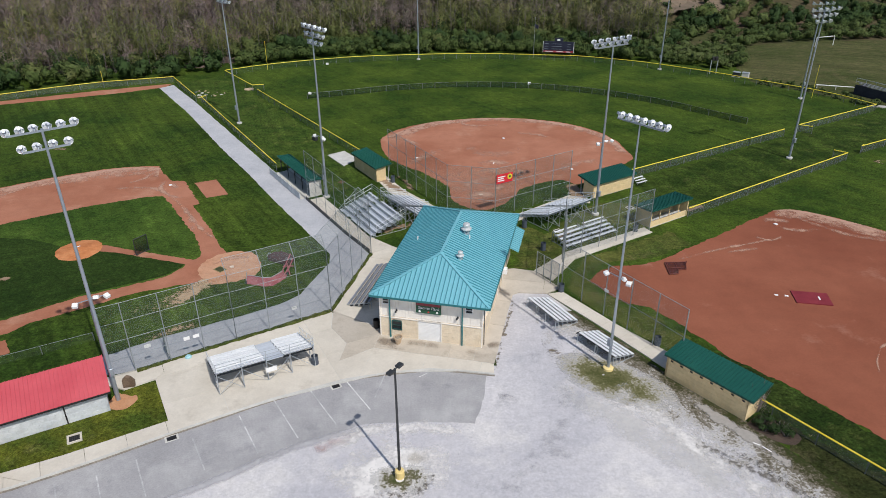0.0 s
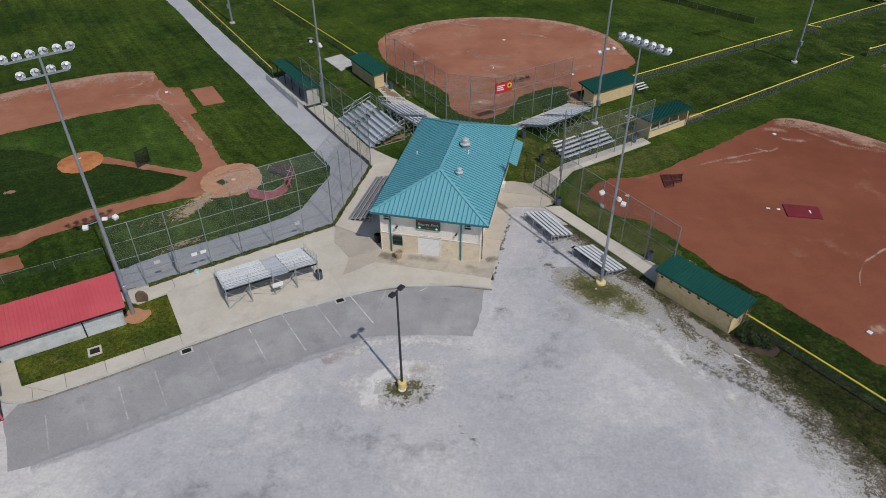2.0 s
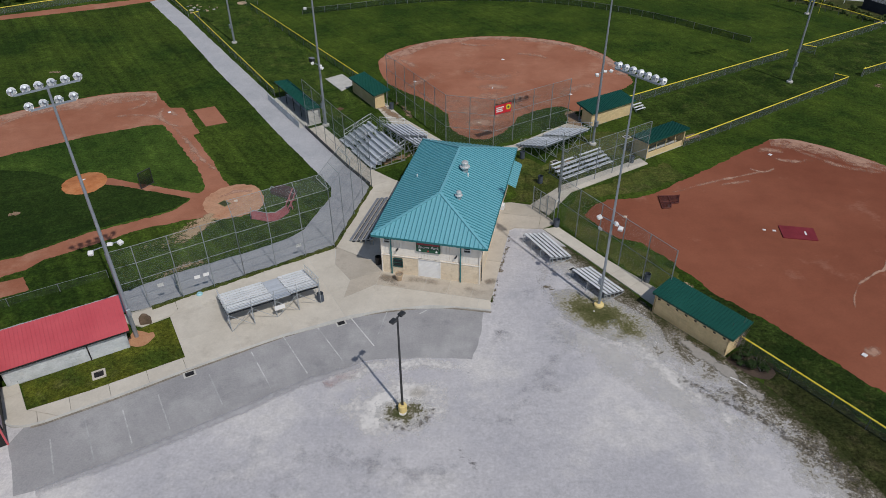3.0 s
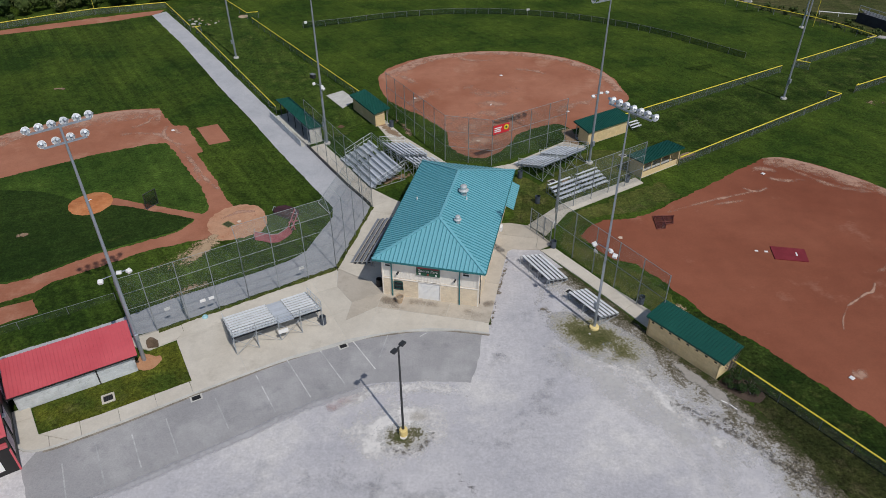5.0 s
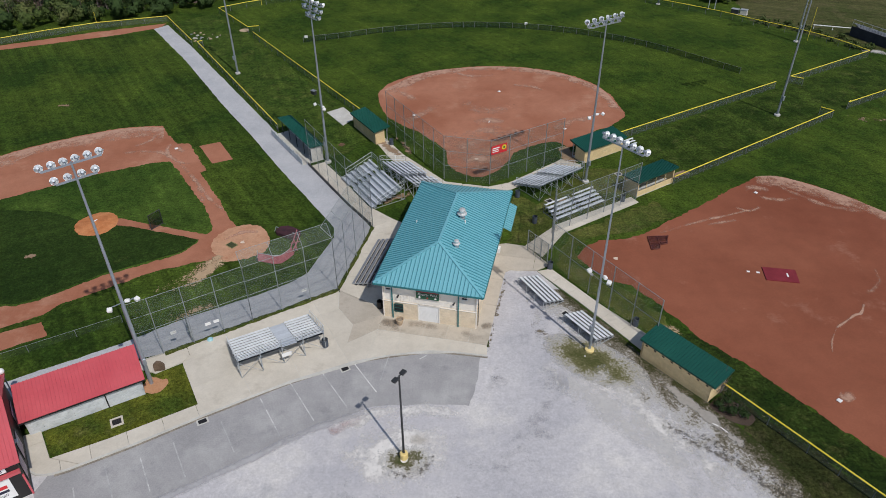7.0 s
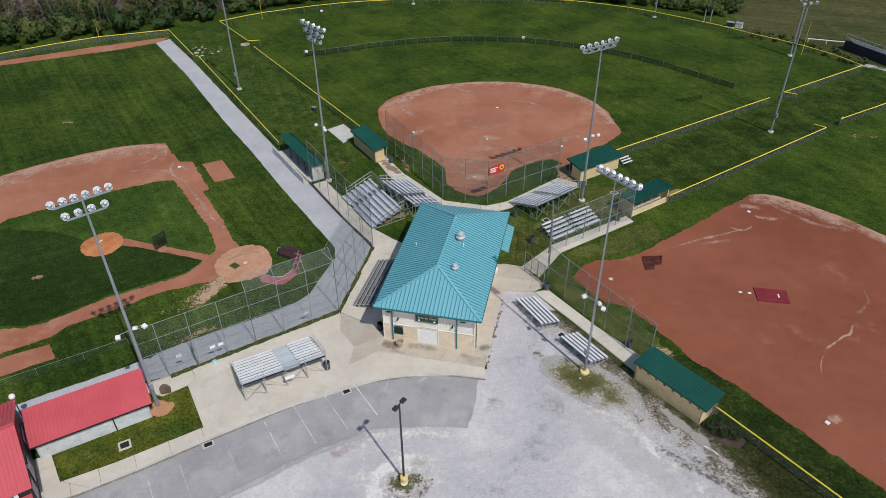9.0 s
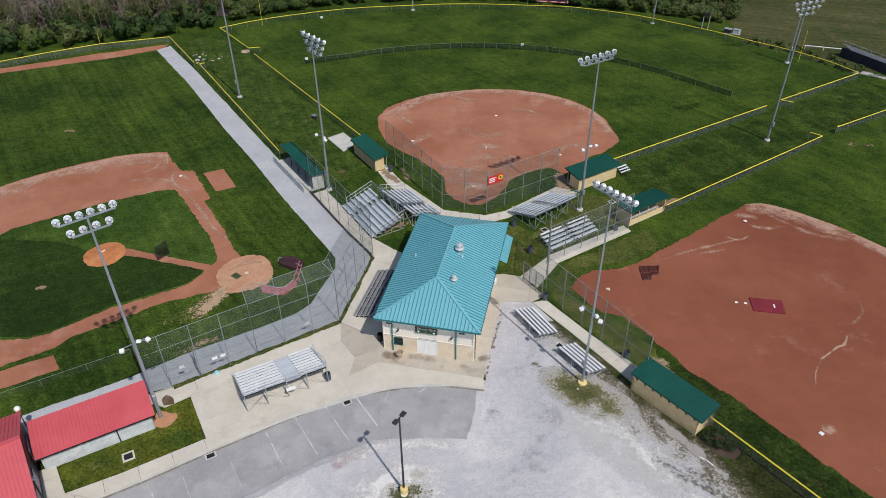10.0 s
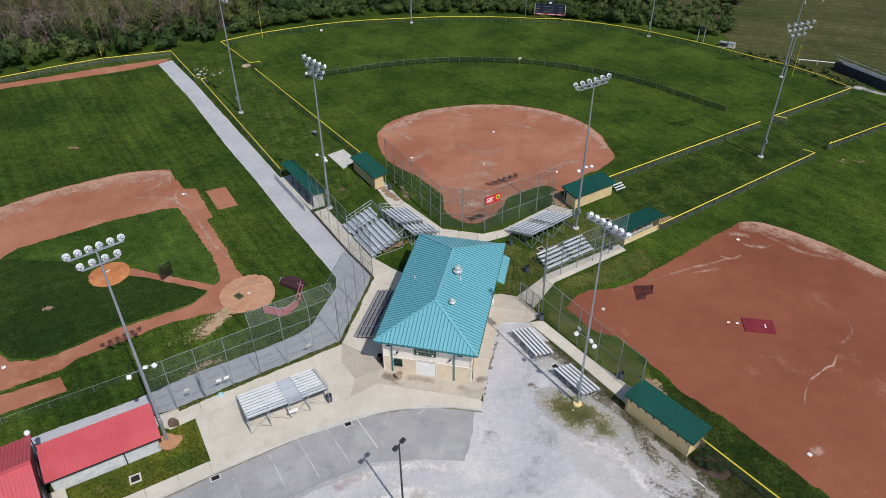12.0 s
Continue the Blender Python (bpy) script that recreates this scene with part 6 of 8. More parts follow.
def dugout(x, y, ax, ay, length, depth, zw, zo, label, block=None, metal=None, vents=0, over=0.30, open_front=False, front_over=None, edge=None):
    """A block dugout: wall along y = 0, open to the field on the far side; or a low front wall and a full back wall."""
    block, metal = block or tan_block, metal or green_metal
    t = thing("dugout", x, y, 0, math.degrees(math.atan2(ay, ax)), label, "dugout", "dugouts of the ball fields")
    part("floor", boxed(0, 0, -0.05, length, depth, 0.05), old_concrete, t)
    if open_front:
        low = part("low_wall", boxed(0, 0.04, 0, length, 0.18, 0.75), block, t)
        back = part("back_wall", boxed(0, depth - 0.2, 0, length, depth, zo - 0.1), block, t)
        for k in range(5):
            part("post", boxed(length * k / 4 - 0.04 if k else 0.02, 0.06, 0.75, length * k / 4 + 0.04 if k else 0.1, 0.14, zw - 0.06), tan_block, t)
        m = bmesh.new()
        m.faces.new([m.verts.new(c) for c in ((0, 0.1, 0.75), (length, 0.1, 0.75), (length, 0.1, zw - 0.08), (0, 0.1, zw - 0.08))])
        part("wire_mesh", m, chain_link, t)
        wall_y = (0.0, depth)
    else:
        wall = part("wall", boxed(0.02, 0.08, 0, length - 0.02, 0.18, zw - 0.10), block, t)
        gaps = [(length * (k + 0.5) / vents - 0.13, length * (k + 0.5) / vents + 0.13, zw - 0.44, zw - 0.30) for k in range(vents)]
        block_course(wall, (0, 0.08), (length, 0.08), 0, zw - 0.12, gaps, material=block, proud=0.08)
        for g in gaps:
            part("vent_opening", boxed(g[0], 0.03, zw - 0.42, g[1], 0.085, zw - 0.31), black_paint, wall)
        for k in range(4):
            part("post", boxed(length * k / 3 - (0.1 if k else -0.02), depth - 0.14, 0, length * k / 3 + (0.0 if k else 0.12), depth - 0.04, zo - 0.08), galvanised, t)
    for xx in (0.0, length - 0.16):
        bm = bmesh.new()
        v = [bm.verts.new(c) for c in ((xx, 0.0, 0), (xx + 0.16, 0.0, 0), (xx + 0.16, depth * (0.75 if not open_front else 1), 0), (xx, depth * (0.75 if not open_front else 1), 0), (xx, 0.0, zw - 0.08), (xx + 0.16, 0.0, zw - 0.08),
                                       (xx + 0.16, depth * (0.75 if not open_front else 1), zw + (zo - zw) * 0.75 - 0.08), (xx, depth * (0.75 if not open_front else 1), zw + (zo - zw) * 0.75 - 0.08))]
        for f in ((3, 2, 1, 0), (4, 5, 6, 7), (0, 1, 5, 4), (1, 2, 6, 5), (2, 3, 7, 6), (3, 0, 4, 7)):
            bm.faces.new([v[i] for i in f])
        part("end_wall", bm, block, t)
    part("bench", boxed(0.4, depth * 0.3, 0.42, length - 0.4, depth * 0.3 + 0.32, 0.48), aluminium, t)
    s = (zo - zw) / depth
    fo = over if front_over is None else front_over
    shed_roof(t, -over, length + over, -fo, depth + over, zw - s * fo, zo + s * over, metal)
    fascia(t, -over, length + over, -fo, depth + over, zw - s * fo, zo + s * over, edge or metal)
    return t


dugout(-12.5, 90.2, 0.53, -0.85, 7.2, 2.0, 2.25, 2.5, "tan block dugout with a dark green metal roof")
dugout(20.6, 77.9, 0.85, 0.53, 7.3, 2.5, 2.2, 2.55, "tan block dugout with a dark green metal roof", vents=3)
dugout(25.8, 68.8, 0.84, 0.543, 6.7, 2.3, 2.45, 2.3, "open-fronted tan dugout with a dark green roof", open_front=True)
dugout(19.45, 40.3, 0.625, -0.781, 7.35, 2.45, 2.05, 2.45, "tan block dugout with vents under a green roof", vents=8, front_over=-0.02)
red = dugout(-33.97, 31.56, 0.871, 0.491, 9.3, 3.26, 2.13, 2.93, "whitewashed block dugout under a bright red metal roof", white_block, red_metal, over=0.34, edge=black_paint)
part("black_pipe", boxed(6.2, -0.09, 0.05, 6.3, -0.01, 2.0), black_paint, red)

side = thing("dugout", -24.5, 87.4, 0, math.degrees(math.atan2(-0.84, 0.54)), "long open dugout with white panels below a green roof", "dugout", "dugouts of the ball fields")
part("floor", boxed(0, 0.1, -0.05, 11.2, 3.3, 0.06), old_concrete, side)
for k in range(8):
    part("panel", boxed(1.40 * k + 0.04, 0.0, 0.08, 1.40 * k + 1.36, 0.06, 0.95), white_block, side, "white rail panel")
    part("rail_post", boxed(1.40 * k - 0.04, -0.03, 0, 1.40 * k + 0.04, 0.07, 1.15), galvanised, side)
for k in range(5):
    part("roof_post", boxed(2.6 * k + 0.35, 1.6, 0, 2.6 * k + 0.45, 1.7, 2.3), dark_steel, side)
part("back_wall", boxed(0.1, 3.1, 0, 11.1, 3.25, 2.3), green_metal, side)
part("end_wall", boxed(11.0, 1.5, 0, 11.15, 3.2, 2.2), old_concrete, side)
part("bench", boxed(0.5, 2.6, 0.42, 10.6, 2.95, 0.48), aluminium, side)
shed_roof(side, -0.1, 11.4, 1.3, 3.4, 2.5, 2.35, green_metal)

# ---- red-roofed building beyond the dugout ----
shop = thing("press_building", -36.4, 34.4, 0, math.degrees(math.atan2(-0.846, 0.533)), "black-walled building with a bright red metal gable roof", "building")
GW, DEEP, GE, GR = 9.9, 16.0, 4.2, 6.1


def gable():
    bm = bmesh.new()
    pr = [(0, 0), (GW, 0), (GW, GE), (GW / 2, GR - 0.05), (0, GE)]
    f = [bm.verts.new((a, 0, b)) for a, b in pr]
    g = [bm.verts.new((a, -DEEP, b)) for a, b in pr]
    bm.faces.new(f[::-1])
    bm.faces.new(g)
    for i in range(5):
        j = (i + 1) % 5
        bm.faces.new((f[i], f[j], g[j], g[i]))
    return bm


part("wall", gable(), black_paint, shop)
for s in (0, 1):
    bm = bmesh.new()
    xa, xb = (-0.35, GW / 2) if s == 0 else (GW + 0.35, GW / 2)
    za = GE - 0.35 * (GR - GE) / (GW / 2)
    v = [bm.verts.new(p) for p in ((xa, 0.30, za), (xb, 0.30, GR), (xb, -DEEP - 0.3, GR), (xa, -DEEP - 0.3, za), (xa, 0.30, za - 0.1), (xb, 0.30, GR - 0.1), (xb, -DEEP - 0.3, GR - 0.1), (xa, -DEEP - 0.3, za - 0.1))]
    for f in ((0, 1, 2, 3), (7, 6, 5, 4), (0, 4, 5, 1), (1, 5, 6, 2), (2, 6, 7, 3), (3, 7, 4, 0)):
        bm.faces.new([v[i] for i in f])
    bmesh.ops.recalc_face_normals(bm, faces=bm.faces[:])
    r = part("roof", bm, red_metal, shop)
    for k in range(54):
        yy = 0.28 - k * 0.30
        part("rib", beamed((xa, yy, za + 0.022), (xb, yy, GR + 0.022), 0.05, 0.07), red_metal, r)
part("ridge_cap", beamed((GW / 2, 0.3, GR + 0.04), (GW / 2, -DEEP, GR + 0.04), 0.3, 0.07), red_metal, shop)
for x0, x1 in ((1.6, 3.4), (5.4, 7.0), (7.8, 9.2)):
    fr = part("poster_frame", boxed(x0 - 0.08, 0.0, 0.95, x1 + 0.08, 0.05, 2.85), black_paint, shop)
    part("poster", boxed(x0, 0.05, 1.03, x1, 0.06, 2.77), surface("poster_mauve", (0.42, 0.30, 0.38), (0.55, 0.45, 0.52), 1.5, 3, 0.6, bump=0.0, fleck=0.2), fr, "faded mauve poster")
part("wall_light", bevelled(boxed(6.9, 0.02, 3.1, 7.25, 0.25, 3.3), 0.03), white_paint, shop)
part("front_band", boxed(GW + 0.01, -DEEP, 2.85, GW + 0.30, 0.02, 3.12), red_metal, shop, "red trim band")
part("corner_trim", boxed(GW - 0.06, -0.06, 0, GW + 0.06, 0.07, 2.35), red_metal, shop)
for y0, y1, z0, z1 in ((-3.6, -0.9, 0.5, 2.6), (-3.0, -0.8, 3.25, 3.95), (-8.4, -5.2, 0.5, 2.6)):
    po = part("poster", boxed(GW + 0.01, y0, z0, GW + 0.04, y1, z1), white_paint, shop, "white poster with unreadable print")
    w = y1 - y0
    for k, (a, b, m) in enumerate(((0.55, 0.72, sign_red), (0.36, 0.48, navy_paint), (0.18, 0.28, navy_paint))):
        if k == 2 and y1 == -0.9:
            lettering("& Softball", po, pose(GW + 0.046, (y0 + y1) / 2, z0 + (z1 - z0) * 0.23, 90, 0, 90), 0.42, navy_paint)
            continue
        part("print_bar", boxed(GW + 0.045, y0 + w * 0.12, z0 + (z1 - z0) * a, GW + 0.05, y1 - w * 0.12, z0 + (z1 - z0) * b), m, po)
dish = thing("globe", -36.6, 34.9, 4.0, 0, "white globe on a short post at the eave", "dish")
part("post", tubed((0, 0, -4.0), (0, 0, 0.1), 0.05), pole_steel, dish)
gl = bmesh.new()
bmesh.ops.create_uvsphere(gl, u_segments=16, v_segments=10, radius=0.27, matrix=Matrix.Translation((0, 0, 0.3)))
finish("globe", gl, white_paint, dish, smooth=True)

# ---- field furniture ----


def base_bag(x, y, turn, s=0.42):
    ob = finish("base_bag", bevelled(boxed(-s / 2, -s / 2, 0, s / 2, s / 2, 0.10), 0.03), white_paint)
    ob.matrix_world = pose(x, y, 0.02, 0, 0, turn)
    tagged(ob, "square white base bag on the clay", "base", "base bags")


for b in ((-37.6, 83.3, 30), (19.6, 88.7, 40), (10.7, 103.0, 40), (-3.4, 93.9, 40), (35.7, 34.6, 35), (41.5, 69.7, 35), (-46.6, 47.4, 30)):
    base_bag(*b)


dusty_white = surface("dusty_white", (0.70, 0.60, 0.50), (0.60, 0.46, 0.36), 3.0, 8.0, 0.8, fleck=0.1)


def plate(x, y, turn, z=0.034):
    ob = finish("home_plate", slab_of(bmesh.new(), [(-0.24, -0.24), (0.24, -0.24), (0.24, 0.05), (0, 0.26), (-0.24, 0.05)], 0, 0.03), dusty_white)
    ob.matrix_world = pose(x, y, z, 0, 0, turn)
    tagged(ob, "white five-sided home plate set in clay", "home plate", "home plates")


plate(-22.6, 59.6, 110)
plate(5.8, 79.4, 170)
plate(20.4, 55.8, 80)
mark = surface("plate_mat_green", (0.20, 0.18, 0.07), (0.26, 0.22, 0.10), 1.0, 5, 0.9, fleck=0.15)
mt = thing("plate_mat", -23.7, 59.05, 0.03, -38, "small dark green mat with a tan border on the circle", "mat")
part("border", boxed(-0.62, -0.47, 0, 0.62, 0.47, 0.018), mark, mt)
part("turf", boxed(-0.52, -0.37, 0.0, 0.52, 0.37, 0.024), surface("mat_green", (0.035, 0.045, 0.015), (0.06, 0.065, 0.025), 2.0, 8, 0.9, fleck=0.2), mt)
# mounds
for x, y, r, m, lab in ((-41.3, 63.75, 2.55, orange_clay, "orange clay pitcher's mound"),):
    bm = bmesh.new()
    ring0 = ragged([(r * math.cos(a * math.pi / 12), r * math.sin(a * math.pi / 12)) for a in range(24)], 0.12, 0.3)
    c0 = bm.verts.new((0, 0, 0.26))
    prev = None
    rings = []
    for f, z in ((1.0, 0.012), (0.7, 0.12), (0.35, 0.24)):
        rings.append([bm.verts.new((px * f, py * f, z)) for px, py in ring0])
    for ra, rb in zip(rings, rings[1:]):
        for i in range(len(ra)):
            bm.faces.new((ra[i], ra[(i + 1) % len(ra)], rb[(i + 1) % len(ra)], rb[i]))
    for i in range(len(ring0)):
        bm.faces.new((rings[-1][i], rings[-1][(i + 1) % len(ring0)], c0))
    ob = finish("mound", bm, m, smooth=True)
    ob.location = (x, y, 0.012)
    tagged(ob, lab, "mound", "", "structure")
for x, y, t, z in ((-41.6, 64.1, 55, 0.27), (8.3, 91.4, 78, 0.02)):
    ob = finish("pitching_rubber", boxed(-0.31, -0.08, 0, 0.31, 0.08, 0.03), white_paint)
    ob.matrix_world = pose(x, y, z, 0, 0, t)
    tagged(ob, "white pitching rubber set in the clay", "rubber", "pitching rubbers")
mat_ob = thing("pitching_mat", 37.75, 52.5, 0.012, -10, "maroon turf pitching mat with a white rubber", "mat")
part("turf", slab_of(bmesh.new(), [(-1.7, -1.15), (1.7, -1.15), (1.75, 1.15), (-1.75, 1.15)], 0, 0.10), maroon_turf, mat_ob)
part("rubber", boxed(0.62, -0.30, 0.10, 0.78, 0.30, 0.125), white_paint, mat_ob, "white pitching rubber")
for x in (-2.5, -3.5):
    part("chalk_mark", boxed(x, 0.0, 0.0, x + 0.35, 0.28, 0.014), white_paint, mat_ob)


def screen(x, y, turn, shape, label, steel, cloth, name="pitching_screen"):
    """A pipe frame with netting on two feet."""
    t = thing(name, x, y, 0, turn, label, "screen", "training screens")
    for p, q in zip(shape, shape[1:] + shape[:1]):
        part("pipe", tubed((p[0], 0, p[1]), (q[0], 0, q[1]), 0.045, sides=6), steel, t)
    bm = bmesh.new()
    bm.faces.new([bm.verts.new((a, 0, b)) for a, b in shape])
    part("net", bm, cloth, t)
    for x0 in (shape[0][0], shape[1][0]):
        part("foot", tubed((x0, -0.5, 0.03), (x0, 0.5, 0.03), 0.03, sides=6), steel, t)
    return t


screen(-33.7, 63.1, 58, [(-0.85, 0.05), (0.85, 0.05), (0.85, 2.0), (-0.85, 2.0)], "black netted practice screen on the clay strip", dark_steel, black_net)
rust = surface("rusty_steel", (0.12, 0.028, 0.022), (0.16, 0.045, 0.03), 1.0, 5, 0.8, fleck=0.2)
maroon_net = netting("maroon_net", (0.055, 0.012, 0.012), 0.62)
fallen = thing("pitching_screen", 26.0, 58.8, 0.012, 0, "rust-red L-shaped pitching screen lying on the clay", "screen", "training screens")
ell = [(-0.9, 1.2), (1.45, 1.3), (1.0, -0.3), (0.15, -0.45), (-0.15, -1.3), (-1.1, -1.4)]
for p, q in zip(ell, ell[1:] + ell[:1]):
    part("pipe", tubed((p[0], p[1], 0.10), (q[0], q[1], 0.10), 0.05, sides=6), rust, fallen)
part("cross_pipe", tubed((-0.98, -0.1, 0.10), (1.05, 0.1, 0.10), 0.04, sides=6), rust, fallen)
part("cross_pipe", tubed((0.2, 1.25, 0.10), (0.1, -0.4, 0.10), 0.04, sides=6), rust, fallen)
bm = bmesh.new()
bm.faces.new([bm.verts.new((a, b, 0.09)) for a, b in ell][::-1])
part("net", bm, maroon_net, fallen)
for x, y in ((-1.0, 0.2), (1.2, 0.6)):
    part("foot", tubed((x, y, 0.10), (x + 0.1, y + 0.1, 0.55), 0.04, sides=6), rust, fallen)
# collapsed batting cage behind the plate
cage = thing("batting_cage", -18.0, 58.6, 0, 0, "collapsed batting cage with a faded pink skirt", "batting cage")
arc = [(-2.1, -2.7), (-1.0, -3.0), (-0.1, -3.3), (0.8, -3.2), (1.4, -2.4), (1.9, -1.5)]
for p, q in zip(arc, arc[1:]):
    bm = bmesh.new()
    v = [bm.verts.new(c) for c in ((p[0], p[1], 0.05), (q[0], q[1], 0.05), (q[0] * 0.9, q[1] * 0.9, 0.85), (p[0] * 0.9, p[1] * 0.9, 0.85), (p[0] * 0.96, p[1] * 0.96, 0.05), (q[0] * 0.96, q[1] * 0.96, 0.05), (q[0] * 0.86, q[1] * 0.86, 0.85), (p[0] * 0.86, p[1] * 0.86, 0.85))]
    for f in ((0, 1, 2, 3), (7, 6, 5, 4), (3, 2, 6, 7), (0, 3, 7, 4), (1, 5, 6, 2)):
        bm.faces.new([v[i] for i in f])
    part("skirt", bm, faded_pad, cage, "faded pink vinyl skirt")
    part("rim_pipe", tubed((p[0] * 0.88, p[1] * 0.88, 0.9), (q[0] * 0.88, q[1] * 0.88, 0.9), 0.04, sides=6), galvanised, cage)
bm = bmesh.new()
ring = ragged(curve_through([(1.8, 1.4), (2.0, 2.2), (1.9, 3.1), (0.6, 3.8), (-0.6, 3.9), (-1.0, 3.0), (-0.6, 2.4), (0.6, 1.7)], 4), 0.12, 0.2)
slab_of(bm, ring, 0.02, 0.25)
bm.normal_update()
bmesh.ops.triangulate(bm, faces=bm.faces[:], ngon_method="EAR_CLIP")
for v in bm.verts:
    if v.co.z > 0.1:
        v.co.z = 0.35 + 0.30 * noise.noise(v.co * 1.3)
part("slack_net", bm, dark_net, cage, "slack dark net heaped on the grass")
for p, q in (((1.85, -1.5, 0.15), (2.0, 2.0, 0.5)), ((1.6, -1.9, 0.9), (1.8, 1.9, 1.1)), ((2.2, -0.9, 0.1), (1.7, 0.2, 1.0)), ((1.5, -0.6, 0.95), (2.2, 1.0, 0.1)), ((1.5, -2.2, 0.1), (2.1, -0.2, 0.8))):
    part("bent_pipe", tubed(p, q, 0.06, sides=6), faded_pad, cage, "pink painted bent pipe")
bm = bmesh.new()
for p, q in zip(arc, arc[1:]):
    f = bm.faces.new([bm.verts.new(c) for c in ((p[0] * 0.86, p[1] * 0.86, 0.85), (q[0] * 0.86, q[1] * 0.86, 0.85), (q[0] * 0.62, q[1] * 0.62, 0.35), (p[0] * 0.62, p[1] * 0.62, 0.35))])
part("top_net", bm, green_cloth, cage, "dark net over the cage's rim")
for p, q in (((1.9, 1.9, 0.4), (-1.2, 4.1, 0.1)), ((-1.2, 4.1, 0.1), (-1.2, 3.2, 0.1)), ((-2.1, -2.6, 0.05), (-1.9, -2.4, 1.3))):
    part("cage_pipe", tubed(p, q, 0.04, sides=6), galvanised, cage)
for x, y in ((-2.0, -2.7), (1.9, -0.9)):
    part("wheel", tubed((x - 0.06, y, 0.2), (x + 0.06, y, 0.2), 0.2, sides=12), dark_steel, cage)
# red banner on the centre backstop
ban = thing("banner", 8.3, 72.95, 5.0, 30, "red advertising banner with a yellow disc", "banner")
part("cloth", boxed(-1.2, -0.03, -0.6, 1.2, 0.0, 0.6), sign_red, ban)
for z, w in ((0.25, 0.8), (0.0, 0.65), (-0.25, 0.7)):
    part("print_bar", boxed(-1.05, -0.045, z - 0.07, -1.05 + w * 1.4, -0.035, z + 0.07), white_paint, ban)
part("disc", tubed((0.75, -0.05, 0.1), (0.75, -0.034, 0.1), 0.36, sides=18), yellow_plastic, ban)
part("disc_core", tubed((0.75, -0.06, 0.1), (0.75, -0.051, 0.1), 0.16, sides=14), sign_green, ban)
# scoreboard
sb = thing("scoreboard", 28.6, 163.3, -0.6, -12, "dark electronic scoreboard on two posts", "scoreboard")
part("board", boxed(-3.6, -0.15, 2.0, 3.6, 0.15, 4.6), navy_paint, sb)
part("crown", boxed(-1.0, -0.15, 4.61, 1.0, 0.15, 5.4), navy_paint, sb)
part("emblem_bar", boxed(-0.35, -0.18, 4.8, 0.35, -0.155, 5.2), white_paint, sb)
part("red_strip", boxed(-3.5, -0.19, 2.06, 3.5, -0.16, 2.45), surface("strip_red", (0.30, 0.02, 0.03), (0.36, 0.05, 0.06), 2.0, 8.0, 0.6, bump=0.0, fleck=0.2), sb)
for x, w in ((-2.2, 1.9), (0.4, 1.6), (2.4, 1.1)):
    part("print_bar", boxed(x - w / 2, -0.205, 2.18, x + w / 2, -0.192, 2.32), white_paint, sb)
for x in (-3.0, 3.0):
    part("post", boxed(x - 0.12, 0.16, 0.5, x + 0.12, 0.4, 4.4), dark_steel, sb)
for i in range(3):
    for x, w in ((-2.9, 1.0), (-0.4, 2.4), (2.5, 0.9)):
        part("print_bar", boxed(x - w / 2, -0.18, 2.8 + i * 0.6, x + w / 2, -0.16, 2.89 + i * 0.6), dull_aluminium, sb)
for x, s in ((-3.7, 1), (3.62, 1)):
    part("side_strip", boxed(x, -0.17, 2.0, x + 0.08, 0.14, 4.6), white_paint, sb)
# foul poles
for x, y, h, lab in ((-70.6, 137.7, 3.4, 1), (-39.5, 152.6, 6.5, 1), (72.9, 126.6, 6.5, 1), (22.8, 164.4, 9.5, 0)):
    ob = finish("foul_pole" if lab else "flagpole", tubed((0, 0, 0), (0, 0, h), 0.04, 0.035), yellow_plastic if lab else galvanised)
    ob.location = (x, y, 0)
    tagged(ob, "slim yellow foul pole at the fence" if lab else "slim grey flagpole beside the scoreboard", "foul pole" if lab else "flagpole")
fl = bmesh.new()
grid = [[fl.verts.new((0.06 + 0.2 * i, 0.12 * math.sin(i * 1.3), 9.2 - 0.3 * j - 0.12 * i)) for i in range(5)] for j in range(4)]
for j in range(3):
    for i in range(4):
        fl.faces.new((grid[j][i], grid[j + 1][i], grid[j + 1][i + 1], grid[j][i + 1]))
flag = finish("flag", fl, navy_paint)
flag.location = (22.8, 164.4, -1.2)
tagged(flag, "limp dark flag on a pole", "flag")


def litter_bin(x, y, turn=0, label="dark blue-grey steel drum bin", m=None, r=0.30):
    m = m or surface("drum_blue", (0.05, 0.065, 0.09), (0.075, 0.09, 0.12), 1.0, 5, 0.6, bump=0.05, fleck=0.15)
    t = thing("litter_bin", x, y, 0.05, turn, label, "bin", "litter bins")
    part("drum", lathe(bmesh.new(), [(r, 0), (r, 0.28), (r * 1.05, 0.30), (r, 0.32), (r, 0.58), (r * 1.05, 0.60), (r, 0.62), (r, 0.9), (r * 1.04, 0.92), (r * 0.96, 0.93), (r * 0.94, 0.5)], 16), m, t)
    part("liner", lathe(bmesh.new(), [(r * 0.93, 0.50), (r * 0.9, 0.56)], 14), black_paint, t)


